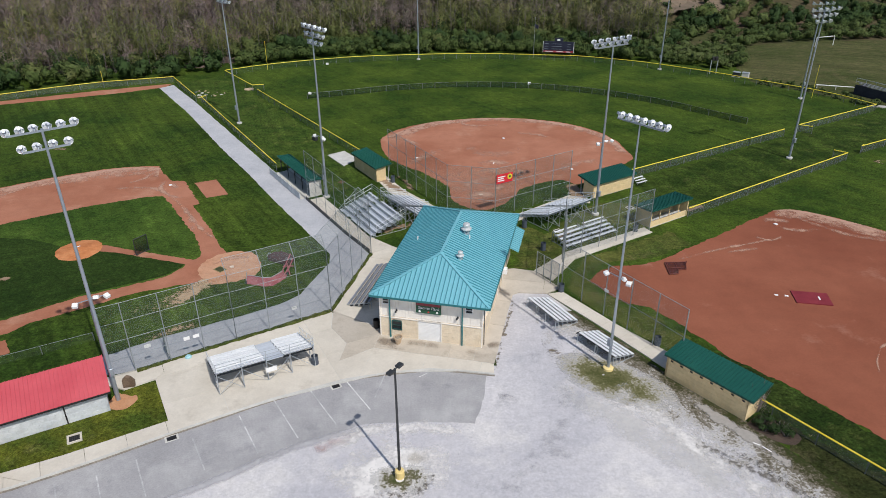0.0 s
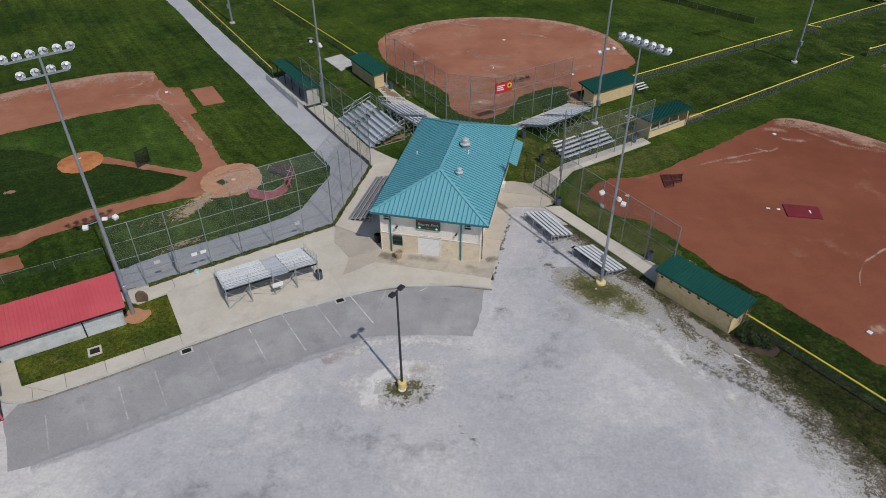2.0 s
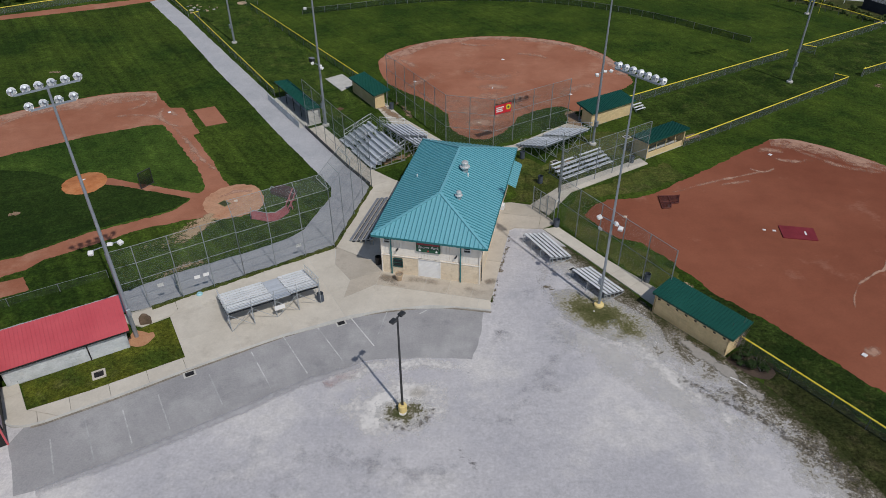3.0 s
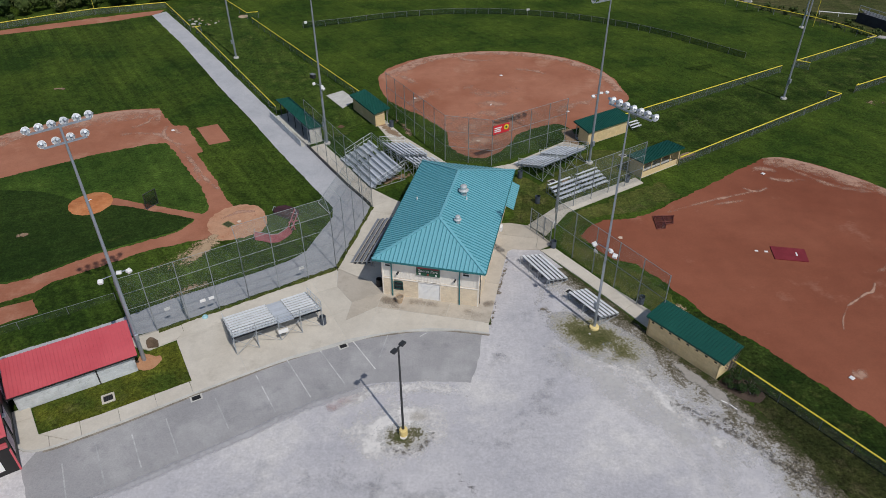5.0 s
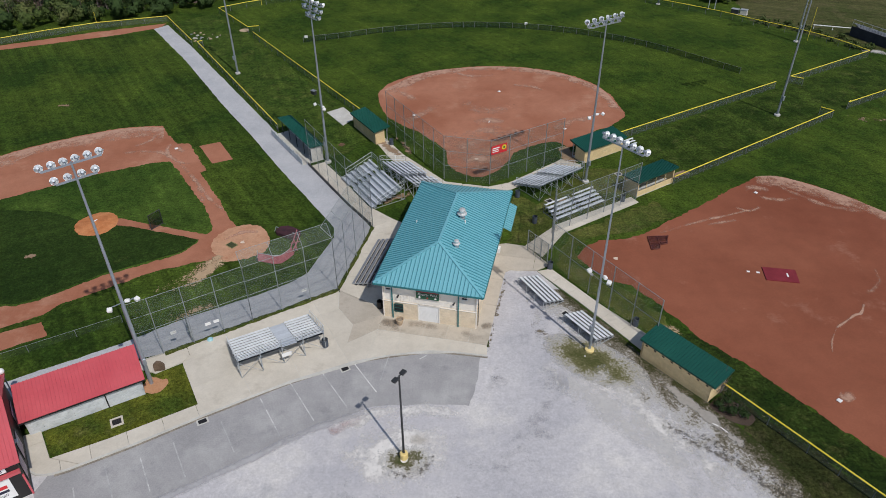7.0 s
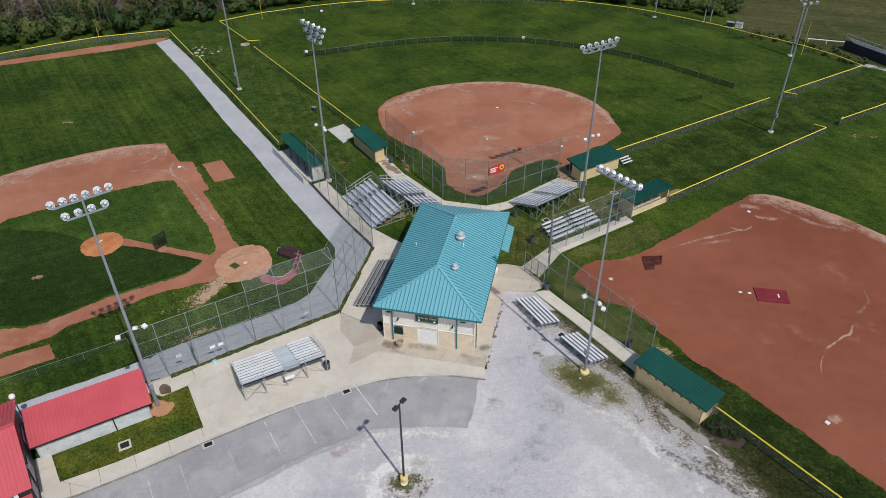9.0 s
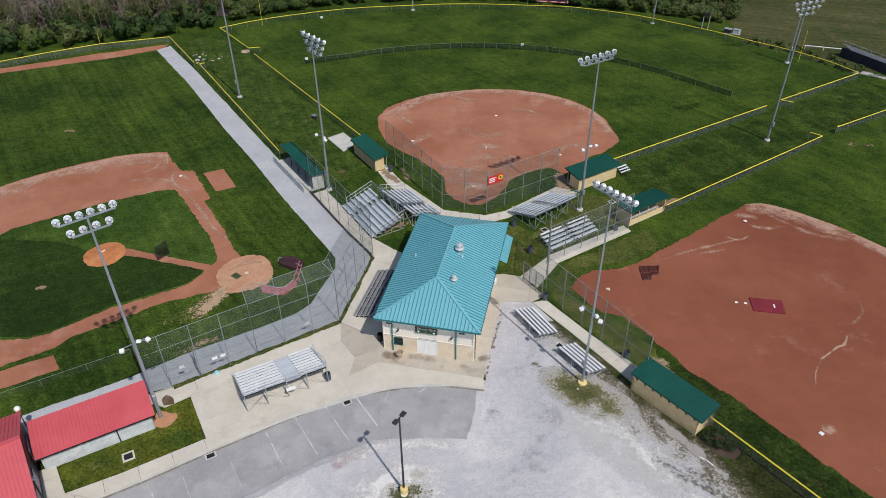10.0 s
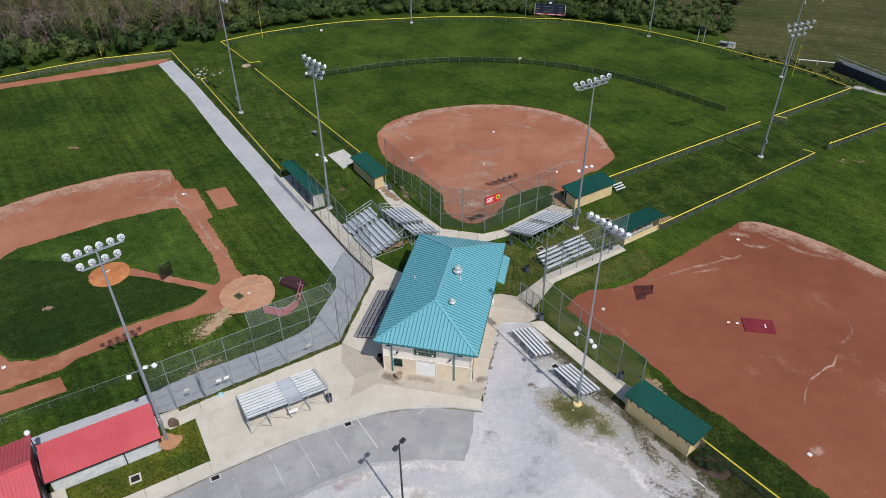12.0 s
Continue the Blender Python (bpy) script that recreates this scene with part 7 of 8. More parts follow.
for x, y in ((-10.5, 42.0), (12.1, 63.2), (23.8, 67.9), (-6.4, 84.0), (20.0, 44.6), (12.75, 54.0), (10.6, 69.2)):
    litter_bin(x, y, random.uniform(0, 90))
litter_bin(-5.62, 47.6, 0, "dark steel drum bin by the side wall", black_paint)
pot = thing("planter", -3.45, 45.0, 0.12, 0, "round beige plant pot with dry soil", "planter")
part("pot", lathe(bmesh.new(), [(0.24, 0), (0.36, 0.60), (0.41, 0.63), (0.41, 0.72), (0.35, 0.72), (0.33, 0.55)], 18), terracotta, pot)
part("soil", lathe(bmesh.new(), [(0.335, 0.57), (0.31, 0.61)], 16), rock, pot)
# storm drains and plaque rock
drain = thing("storm_drain", -27.25, 32.95, 0, 28, "square concrete drain inlet in the grass", "drain")
for a in ((-0.52, -0.50, 0.52, -0.36), (-0.52, 0.36, 0.52, 0.50), (-0.52, -0.355, -0.37, 0.355), (0.37, -0.355, 0.52, 0.355)):
    part("frame", boxed(a[0], a[1], -0.2, a[2], a[3], 0.12), concrete, drain)
part("grate", boxed(-0.365, -0.355, -0.2, 0.365, 0.355, 0.04), black_paint, drain)
for k in range(5):
    part("grate_bar", boxed(-0.3 + k * 0.15 - 0.015, -0.35, 0.04, -0.3 + k * 0.15 + 0.015, 0.35, 0.07), dark_steel, drain)
for x, y, w in ((-19.9, 32.95, 0.5), (-8.3, 39.0, 0.45)):
    d = thing("gutter_drain", x, y, 0, 28, "dark kerb drain with a metal grate", "drain", "kerb drains")
    part("frame", boxed(-w, -0.32, -0.1, w, 0.32, 0.03), old_concrete, d)
    part("grate", boxed(-w * 0.7, -0.22, 0, w * 0.7, 0.22, 0.045), black_paint, d)
bm = slab_of(bmesh.new(), [(-0.60, 0.0), (0.60, 0.0), (0.66, 0.75), (0.30, 1.30), (-0.10, 1.45), (-0.58, 1.0)], -0.20, 0.20)
bmesh.ops.bevel(bm, geom=bm.edges[:], offset=0.06, segments=2, affect="EDGES")
for v in bm.verts:
    v.co += Vector((0.05, 0.05, 0.04)) * noise.noise(v.co * 2.3)
bm_ob = finish("plaque_rock", bm, surface("memorial_stone", (0.12, 0.082, 0.055), (0.19, 0.135, 0.095), 2.0, 8.0, 0.9, bump=0.5, fleck=0.2))
bm_ob.matrix_world = pose(-25.5, 39.0, 0.10, 90, 0, 12) @ Matrix.Diagonal((0.8, 0.78, 0.8, 1))
tagged(bm_ob, "brown upright memorial stone beside the walk", "rock")
sheet("soil_bed", curve_through([(-26.6, 36.6), (-25.0, 36.3), (-24.2, 37.2), (-24.5, 38.0), (-25.4, 38.0), (-26.2, 38.2)], 4), 0.02, surface("orange_soil", (0.42, 0.20, 0.10), (0.50, 0.27, 0.15), 0.9, 5, 0.95, fleck=0.15), 0.15, 0.25, "orange soil round the pole's foot", "soil")
hyd = thing("valve_cover", -21.9, 43.0, 0, 0, "pale blue valve box beside the fence", "valve box")
part("box", lathe(bmesh.new(), [(0.28, 0), (0.30, 0.2), (0.2, 0.3)], 12), surface("pale_blue", (0.30, 0.55, 0.62), (0.36, 0.6, 0.66), 1, 4, 0.6), hyd)
# half-open gate leaf standing on the path
gate = thing("gate", -23.56, 42.81, 0, math.degrees(math.atan2(2.23, -1.2)), "open chain-link gate leaf of grey pipe on the path", "gate")
for p, q in (((0, 0, 0.08), (0, 0, 2.15)), ((1.7, 0, 0.08), (1.7, 0, 2.15)), ((0, 0, 2.15), (1.7, 0, 2.15)), ((0, 0, 0.1), (1.7, 0, 0.1)), ((0, 0, 1.1), (1.7, 0, 1.1))):
    part("pipe", tubed(p, q, 0.035, sides=6), fence_steel, gate)
gm = bmesh.new()
rows = [[gm.verts.new((1.7 * i / 6, 0.16 * math.sin(i * 0.52) * math.sin(1.57 * k), 0.1 + 2.05 * k / 2)) for i in range(7)] for k in range(3)]
for r0, r1 in zip(rows, rows[1:]):
    for i in range(6):
        gm.faces.new((r0[i], r0[i + 1], r1[i + 1], r1[i]))
part("wire_mesh", gm, netting("gate_mesh", (0.20, 0.24, 0.27), 0.5), gate)
# open catch basins in the grass
for x, y, tn in ((13.38, 46.43, -54), (14.57, 68.16, 32), (24.83, 74.84, 30)):
    d = thing("catch_basin", x, y, 0, tn, "square open catch basin with a pale concrete rim", "drain", "catch basins")
    for a in ((-0.46, -0.42, 0.46, -0.32), (-0.46, 0.32, 0.46, 0.42), (-0.46, -0.318, -0.36, 0.318), (0.36, -0.318, 0.46, 0.318)):
        part("rim", boxed(a[0], a[1], -0.2, a[2], a[3], 0.08), old_concrete, d)
    # Solid black block fills the pit: the open well's shade as colour.
    part("well", boxed(-0.358, -0.318, -0.2, 0.358, 0.318, 0.03), black_paint, d)
# dark box on the grass by the fence
sb_box = thing("utility_box", -20.45, 102.6, 0, -40, "dark grey utility box on the grass", "box")
part("body", bevelled(boxed(-0.42, -0.3, 0, 0.42, 0.3, 0.62), 0.03), dark_steel, sb_box)
part("lid", bevelled(boxed(-0.46, -0.34, 0.622, 0.46, 0.34, 0.70), 0.02), dull_aluminium, sb_box)
# small notices on the fences
for x, y, z, t in ((-24.7, 41.9, 2.2, 30), (-21.9, 43.4, 1.9, 30), (-21.2, 43.8, 1.9, 30), (-13.5, 48.75, 1.6, 30), (12.7, 55.1, 2.6, 60), (16.2, 49.3, 3.0, -57)):
    ob = finish("notice", boxed(-0.26, -0.02, -0.17, 0.26, 0.0, 0.17), white_paint)
    ob.matrix_world = pose(x, y, z, 0, 0, t) @ Matrix.Translation((0, -0.08, 0))
    tagged(ob, "small white notice wired to the fence", "notice", "fence notices")
# parking bay lines: start, end, how worn
for p, q, w in (((-7.56, 39.75), (-5.17, 36.11), 0), ((-4.36, 40.45), (-4.92, 37.53), 2), ((-10.42, 38.6), (-7.64, 34.39), 1), ((-13.07, 37.25), (-10.34, 32.94), 1), ((-15.46, 35.48), (-12.97, 31.34), 1), ((-18.3, 32.9), (-16.4, 29.7), 2),
                ((-21.75, 30.78), (-19.71, 27.32), 1), ((-23.98, 29.27), (-22.07, 26.03), 1), ((-26.55, 28.44), (-24.27, 24.61), 2), ((-28.27, 26.48), (-26.62, 23.45), 2), ((-0.6, 40.8), (-1.4, 40.2), 1)):
    long = math.dist(p, q)
    m = (surface("road_paint", (0.66, 0.66, 0.65), (0.50, 0.50, 0.50), 0.7, 6, 0.8, bump=0.1, fleck=0.15, spread=(0.42, 0.58)),
         surface("worn_paint", (0.56, 0.56, 0.56), (0.37, 0.37, 0.38), 0.8, 6, 0.8, bump=0.1, fleck=0.2, spread=(0.44, 0.56)),
         surface("faint_paint", (0.44, 0.44, 0.445), (0.35, 0.353, 0.365), 0.8, 6, 0.8, bump=0.1, fleck=0.2, spread=(0.44, 0.56)))[w]
    ln = finish("bay_line", boxed(-0.05, 0, 0, 0.05, long, 0.004), m)
    ln.matrix_world = pose(p[0], p[1], 0.019, 0, 0, math.degrees(math.atan2(q[1] - p[1], q[0] - p[0])) - 90)
    tagged(ln, ("crisp", "worn", "faded")[w] + " white parking bay line on asphalt", "road marking", "parking bay lines", "structure")
# soccer goal and stand beyond the fence
goal = thing("soccer_goal", 99.5, 176.0, 0, 20, "white soccer goal on the far field", "goal")
for p, q in (((-3.0, 0, 0), (-3.0, 0, 2.4)), ((3.0, 0, 0), (3.0, 0, 2.4)), ((-3.0, 0, 2.4), (3.0, 0, 2.4))):
    part("goalpost", tubed(p, q, 0.09), white_paint, goal)
stand = thing("field_stand", 82.9, 128.6, 0, -66, "dark-skirted metal spectator stand by the far field", "bleacher")
for k in range(6):
    part("bench", boxed(-1, 3.3 - 0.6 * k, 0.5 + 0.38 * k, 16, 3.6 - 0.6 * k, 0.56 + 0.38 * k), dull_aluminium, stand)
part("skirt", boxed(-1, 0.1, 0, 16, 0.2, 1.9), surface("skirt_cloth", (0.018, 0.02, 0.03), (0.03, 0.033, 0.045), 0.8, 4.0, 0.8, bump=0.1, fleck=0.2), stand, "black cloth skirt")
part("end_skirt", boxed(-1.1, 0.2, 0, -1.02, 3.6, 1.6), black_paint, stand)
part("back_rail", tubed((-1, 0.1, 3.2), (16, 0.1, 3.2), 0.05), galvanised, stand)
for k in range(9):
    part("stand_frame", boxed(-1 + 2.1 * k - 0.04, 0.21, 0, -1 + 2.1 * k + 0.04, 3.5, 0.4), dark_steel, stand)
    part("rail_post", tubed((-1 + 2.1 * k, 0.1, 2.2), (-1 + 2.1 * k, 0.1, 3.2), 0.04), galvanised, stand)
bk = thing("bullpen_bench", 28.3, 83.3, 0, 32, "aluminium player bench beside the dugout", "bench")
for k in range(3):
    part("plank", boxed(-0.9, -0.5 + 0.42 * k, 0.3 + 0.2 * k, 0.9, -0.24 + 0.42 * k, 0.35 + 0.2 * k), aluminium, bk)
for x in (-0.8, 0.75):
    part("leg", beamed((x, -0.4, 0.0), (x, 0.5, 0.7), 0.05, 0.08), galvanised, bk)
for x, y, w, m in ((64.8, 144.2, 0.75, dark_steel), (66.5, 143.6, 0.7, old_concrete)):
    cab = thing("utility_cabinet", x, y, 0, -35, "grey metal utility cabinet beyond the fence", "cabinet", "utility cabinets")
    part("body", bevelled(boxed(-w, -0.5, 0.08, w, 0.5, 0.98), 0.04), m, cab)
    part("lid", bevelled(boxed(-w - 0.06, -0.56, 0.985, w + 0.06, 0.56, 1.06), 0.03), galvanised, cab)
    part("plinth", boxed(-w - 0.1, -0.6, -0.05, w + 0.1, 0.6, 0.075), old_concrete, cab)
barrier = thing("barrier", 77.2, 134.0, 0, math.degrees(math.atan2(-2.4, 7.0)), "low white pipe barrier by the far stand", "barrier")
part("rail", tubed((0, 0, 0.75), (7.4, 0, 0.75), 0.10, sides=8), white_paint, barrier)
for x in (0.2, 3.7, 7.2):
    part("post", tubed((x, 0, 0), (x, 0, 0.74), 0.06, sides=6), white_paint, barrier)
tw = thing("speaker_stand", 60.6, 147.0, 0, 0, "two small dark speaker cabinets on posts at the fence", "speaker stand")
for x in (-0.62, 0.06):
    part("cabinet", bevelled(boxed(x, -0.3, 2.9, x + 0.56, 0.3, 3.7), 0.04), black_paint, tw)
for x in (-0.7, 0.7):
    part("post", boxed(x - 0.08, -0.08, 0, x + 0.08, 0.08, 3.0), galvanised, tw)
# markers on the outfield fences and scraps on the grass by the gap
for x, y, z in ((18.5, 135.2, 1.2), (-25.6, 128.2, 1.1), (-26.4, 156.5, 0.25)):
    ob = finish("marker", bevelled(boxed(-0.3, -0.12, 0, 0.3, 0.12, 0.45), 0.03), white_paint)
    ob.location = (x, y, z if z < 1 else 0.85)
    tagged(ob, "small white marker on the outfield fence", "marker", "outfield markers")
scrap_mats = (old_concrete, terracotta, dull_aluminium, rock)
for k in range(18):
    a, b = random.uniform(0, 1), random.gauss(0, 0.9)
    x, y = -50.5 + 6.5 * a + b * 0.6, 133.6 - 3.0 * a + b
    s = random.uniform(0.10, 0.30)
    ob = finish("scrap", bevelled(boxed(-s, -s * 0.6, 0, s, s * 0.6, random.uniform(0.08, 0.3)), 0.02), scrap_mats[k % 4])
    ob.matrix_world = pose(x, y, 0.0, random.uniform(-8, 8), random.uniform(-8, 8), random.uniform(0, 180))
    tagged(ob, "pale scrap lying in the rough grass", "debris", "scraps by the fence gap")
ring_ob = finish("hoop", lathe(bmesh.new(), [(0.8, 0), (0.95, 0.0), (0.95, 0.12), (0.8, 0.12)], 20), terracotta)
ring_ob.location = (-39.6, 135.5, 0.0)
tagged(ring_ob, "brown ring lying on the grass", "ring")

sheet("soil_pit", [(-14.3, 84.1), (-13.6, 83.6), (-13.1, 84.3), (-13.8, 84.8)], 0.022, surface("pit_soil", (0.10, 0.055, 0.03), (0.16, 0.09, 0.05), 1.5, 6, 0.95, fleck=0.3), 0.05, 0.2, "small square of bare brown soil in the grass", "soil")

# ---- hillside: woods, shrubs, rock chute and road ----
rng = np.random.default_rng(5)


BALL = bmesh.new()
bmesh.ops.create_icosphere(BALL, subdivisions=2, radius=1.0)
BALL_V, BALL_F = np.array([v.co[:] for v in BALL.verts]), np.array([[v.index for v in f.verts] for f in BALL.faces])
BALL.free()


def leaf_mesh(name, centres, outward, sizes, tones, material, label, category, jitter=0.22, cores=None):
    """Many small leaf clumps as one mesh of four-cornered pieces, shaded along the crown's own roundness, round dense inner masses."""
    n = len(centres)
    lie = outward + rng.normal(size=(n, 3)) * jitter
    a = np.cross(lie, rng.normal(size=(n, 3)))
    a /= np.linalg.norm(a, axis=1, keepdims=True) + 1e-9
    b = np.cross(lie, a)
    b /= np.linalg.norm(b, axis=1, keepdims=True) + 1e-9
    s = sizes[:, None]
    q = np.stack([centres - a * s * 0.5, centres - b * s * 0.42, centres + a * s * 0.5, centres + b * s * 0.42], 1)
    q += rng.normal(size=q.shape) * (sizes[:, None, None] * 0.10)
    vs, ns, ts = [q.reshape(-1, 3)], [np.repeat(outward, 4, axis=0)], [np.repeat(tones, 4)]
    fs = np.arange(4 * n).reshape(-1, 4).tolist()
    if cores:
        cv, cn, ct = cores
        k = len(cv) // len(BALL_V)
        fs += (4 * n + (np.arange(k) * len(BALL_V))[:, None, None] + BALL_F[None]).reshape(-1, 3).tolist()
        vs.append(cv)
        ns.append(cn)
        ts.append(ct)
    me = bpy.data.meshes.new(name)
    me.from_pydata(np.concatenate(vs).tolist(), [], fs)
    me.attributes.new("tone", "FLOAT", "POINT").data.foreach_set("value", np.concatenate(ts))
    me.materials.append(material)
    me.polygons.foreach_set("use_smooth", np.ones(len(fs), dtype=bool))
    me.normals_split_custom_set_from_vertices(np.concatenate(ns).tolist())
    return tagged(new(name, me), label, category, "", "stuff")


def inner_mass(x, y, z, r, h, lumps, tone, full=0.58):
    """The dense inside of a crown: a lumpy rounded body, its tone lowered to paint in inner shade."""
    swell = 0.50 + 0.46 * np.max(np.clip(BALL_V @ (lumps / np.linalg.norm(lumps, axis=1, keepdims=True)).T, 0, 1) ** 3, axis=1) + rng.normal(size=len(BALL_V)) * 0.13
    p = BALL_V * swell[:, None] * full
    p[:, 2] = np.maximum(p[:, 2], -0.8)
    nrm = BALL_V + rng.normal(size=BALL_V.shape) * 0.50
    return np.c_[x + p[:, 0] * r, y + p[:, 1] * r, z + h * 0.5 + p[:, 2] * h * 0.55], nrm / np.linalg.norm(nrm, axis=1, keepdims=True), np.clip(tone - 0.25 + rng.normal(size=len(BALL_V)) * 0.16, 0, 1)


def crowns(spots, per, leaf, squash=0.8, mass=True):
    """Leaf places for crowns (x, y, z0, radius, height): uneven lumps with gaps."""
    cs, ns, ss, ts, cores = [], [], [], [], []
    for x, y, z, r, h in spots:
        k = int(per * r * r)
        m = max(3, int(3 + 1.5 * r))
        lumps = rng.normal(size=(m, 3))
        lumps *= 0.42 / np.linalg.norm(lumps, axis=1, keepdims=True)
        which = rng.integers(0, m, k)
        d = rng.normal(size=(k, 3)) + (0, -0.25, 0.45)
        d /= np.linalg.norm(d, axis=1, keepdims=True)
        p = lumps[which] + d * rng.uniform(0.40, 0.56, (k, 1)) * rng.uniform(0.8, 1.15, m)[which][:, None]
        p[:, 2] = np.maximum(p[:, 2] * squash, -0.75)
        cs.append(np.c_[x + p[:, 0] * r, y + p[:, 1] * r, z + h * 0.5 + p[:, 2] * h * 0.55])
        out = d * 0.65 + p * 0.6
        ns.append(out + rng.normal(size=(k, 3)) * 0.06)
        tone = rng.random() * 0.8 + 0.1
        ts.append(np.clip(tone + rng.normal(size=m)[which] * 0.08 + rng.normal(size=k) * 0.03, 0, 1))
        ss.append(rng.uniform(0.7, 1.3, k) * leaf * (0.75 + 0.12 * r))
        if mass:
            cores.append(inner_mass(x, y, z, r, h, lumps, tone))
    n = np.concatenate(ns)
    out = np.concatenate(cs), n / np.linalg.norm(n, axis=1, keepdims=True), np.concatenate(ss), np.concatenate(ts)
    return (*out, [np.concatenate(c) for c in zip(*cores)]) if mass else out


def bare_side(x, y):
    return x < -0.195 * (y + 6.0) - 7 + 16 * noise.noise((x * 0.035, y * 0.035, 9)) + 6 * noise.noise((x * 0.15, y * 0.15, 4)) - max(0.0, (y - 215) * 0.95)


def road_near(x, y):
    return abs(y - float(np.interp(x, (90, 106.2, 116.4, 129.7, 146.4, 153.9, 159.6, 175), (312, 302.8, 290.1, 282.4, 271.7, 259.9, 247.5, 225)))) < 5 and x > 92


def clearing(x, y):
    """Open grass and bare earth among the shrubs."""
    return noise.noise((x * 0.05, y * 0.05, 21)) > 0.22


shrubs, dark_shrubs, light_shrubs, bare = [], [], [], []
# thick belt of trees along the foot of the hill
for _ in range(1400):
    x = rng.uniform(-190, 215)
    f = foot_of_hill(x)
    y = f + rng.uniform(-9, 12) - (rng.uniform(2, 16) if x < -48 else 0)
    if y < 3.5 + float(np.interp(x, (-190, -140, -87.3, -78.4, -70.5, -57.2, -48), (84, 103.5, 127.4, 133.2, 137.5, 141.6, 149))):
        continue
    if 60 < x < 130 and y < f - 1:
        continue
    if y < 150 and x > -50:
        continue
    r = rng.uniform(1.3, 3.1)
    h = r * rng.uniform(1.4, 2.3)
    # Bias to dark foliage at the belt's foot paints in the shade there.
    zone = noise.noise((x * 0.05, y * 0.09, 51)) + rng.normal() * 0.16 + (0.12 if x < 10 and y > f + 4 else -0.22)
    (light_shrubs if zone > 0.16 else dark_shrubs if zone < -0.16 else shrubs).append((x, y, height(x, y) - 0.3, r, h))
# scattered shrubs up the slope
for _ in range(9800):
    x = rng.uniform(-150, 260)
    y = foot_of_hill(x) + rng.uniform(6, 128)
    if bare_side(x, y) and rng.random() > 0.05:
        continue
    if road_near(x, y) or abs(x - 25 - 0.22 * (y - 225)) < 1.6:
        continue
    if (clearing(x, y) and rng.random() > 0.35) or (x > 50 and noise.noise((x * 0.05, y * 0.05, 21)) > -0.04 and rng.random() > 0.30):
        continue
    r = rng.uniform(0.8, 2.0) if rng.random() > 0.22 else rng.uniform(1.9, 3.4)
    h = r * rng.uniform(1.1, 1.9)
    k = noise.noise((x * 0.04, y * 0.04, 77)) + rng.normal() * 0.25 - (0.14 if x > 55 else 0)
    (dark_shrubs if k < -0.12 else light_shrubs if k > 0.42 else shrubs).append((x, y, height(x, y) - 0.3, r, h))
for _ in range(420):
    x = rng.uniform(-60, 240)
    y = foot_of_hill(x) + rng.uniform(8, 125)
    if bare_side(x, y) or road_near(x, y):
        continue
    h = rng.uniform(2.5, 6.0)
    for k in range(4):
        dark_shrubs.append((x, y, height(x, y) + h * 0.2 * k - 0.3, (1.15 - 0.25 * k) * h * 0.26, h * 0.42))
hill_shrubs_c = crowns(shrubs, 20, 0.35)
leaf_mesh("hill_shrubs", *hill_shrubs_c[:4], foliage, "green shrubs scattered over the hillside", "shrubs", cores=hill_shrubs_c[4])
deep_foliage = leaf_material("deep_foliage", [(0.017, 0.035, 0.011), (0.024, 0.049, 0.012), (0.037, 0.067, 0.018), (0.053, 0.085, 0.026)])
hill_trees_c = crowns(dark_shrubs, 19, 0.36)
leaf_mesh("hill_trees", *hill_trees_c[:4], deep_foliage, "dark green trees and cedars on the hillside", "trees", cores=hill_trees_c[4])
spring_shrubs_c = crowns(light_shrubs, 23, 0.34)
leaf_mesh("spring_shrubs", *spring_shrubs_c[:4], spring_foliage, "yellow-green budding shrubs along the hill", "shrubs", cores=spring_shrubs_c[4])

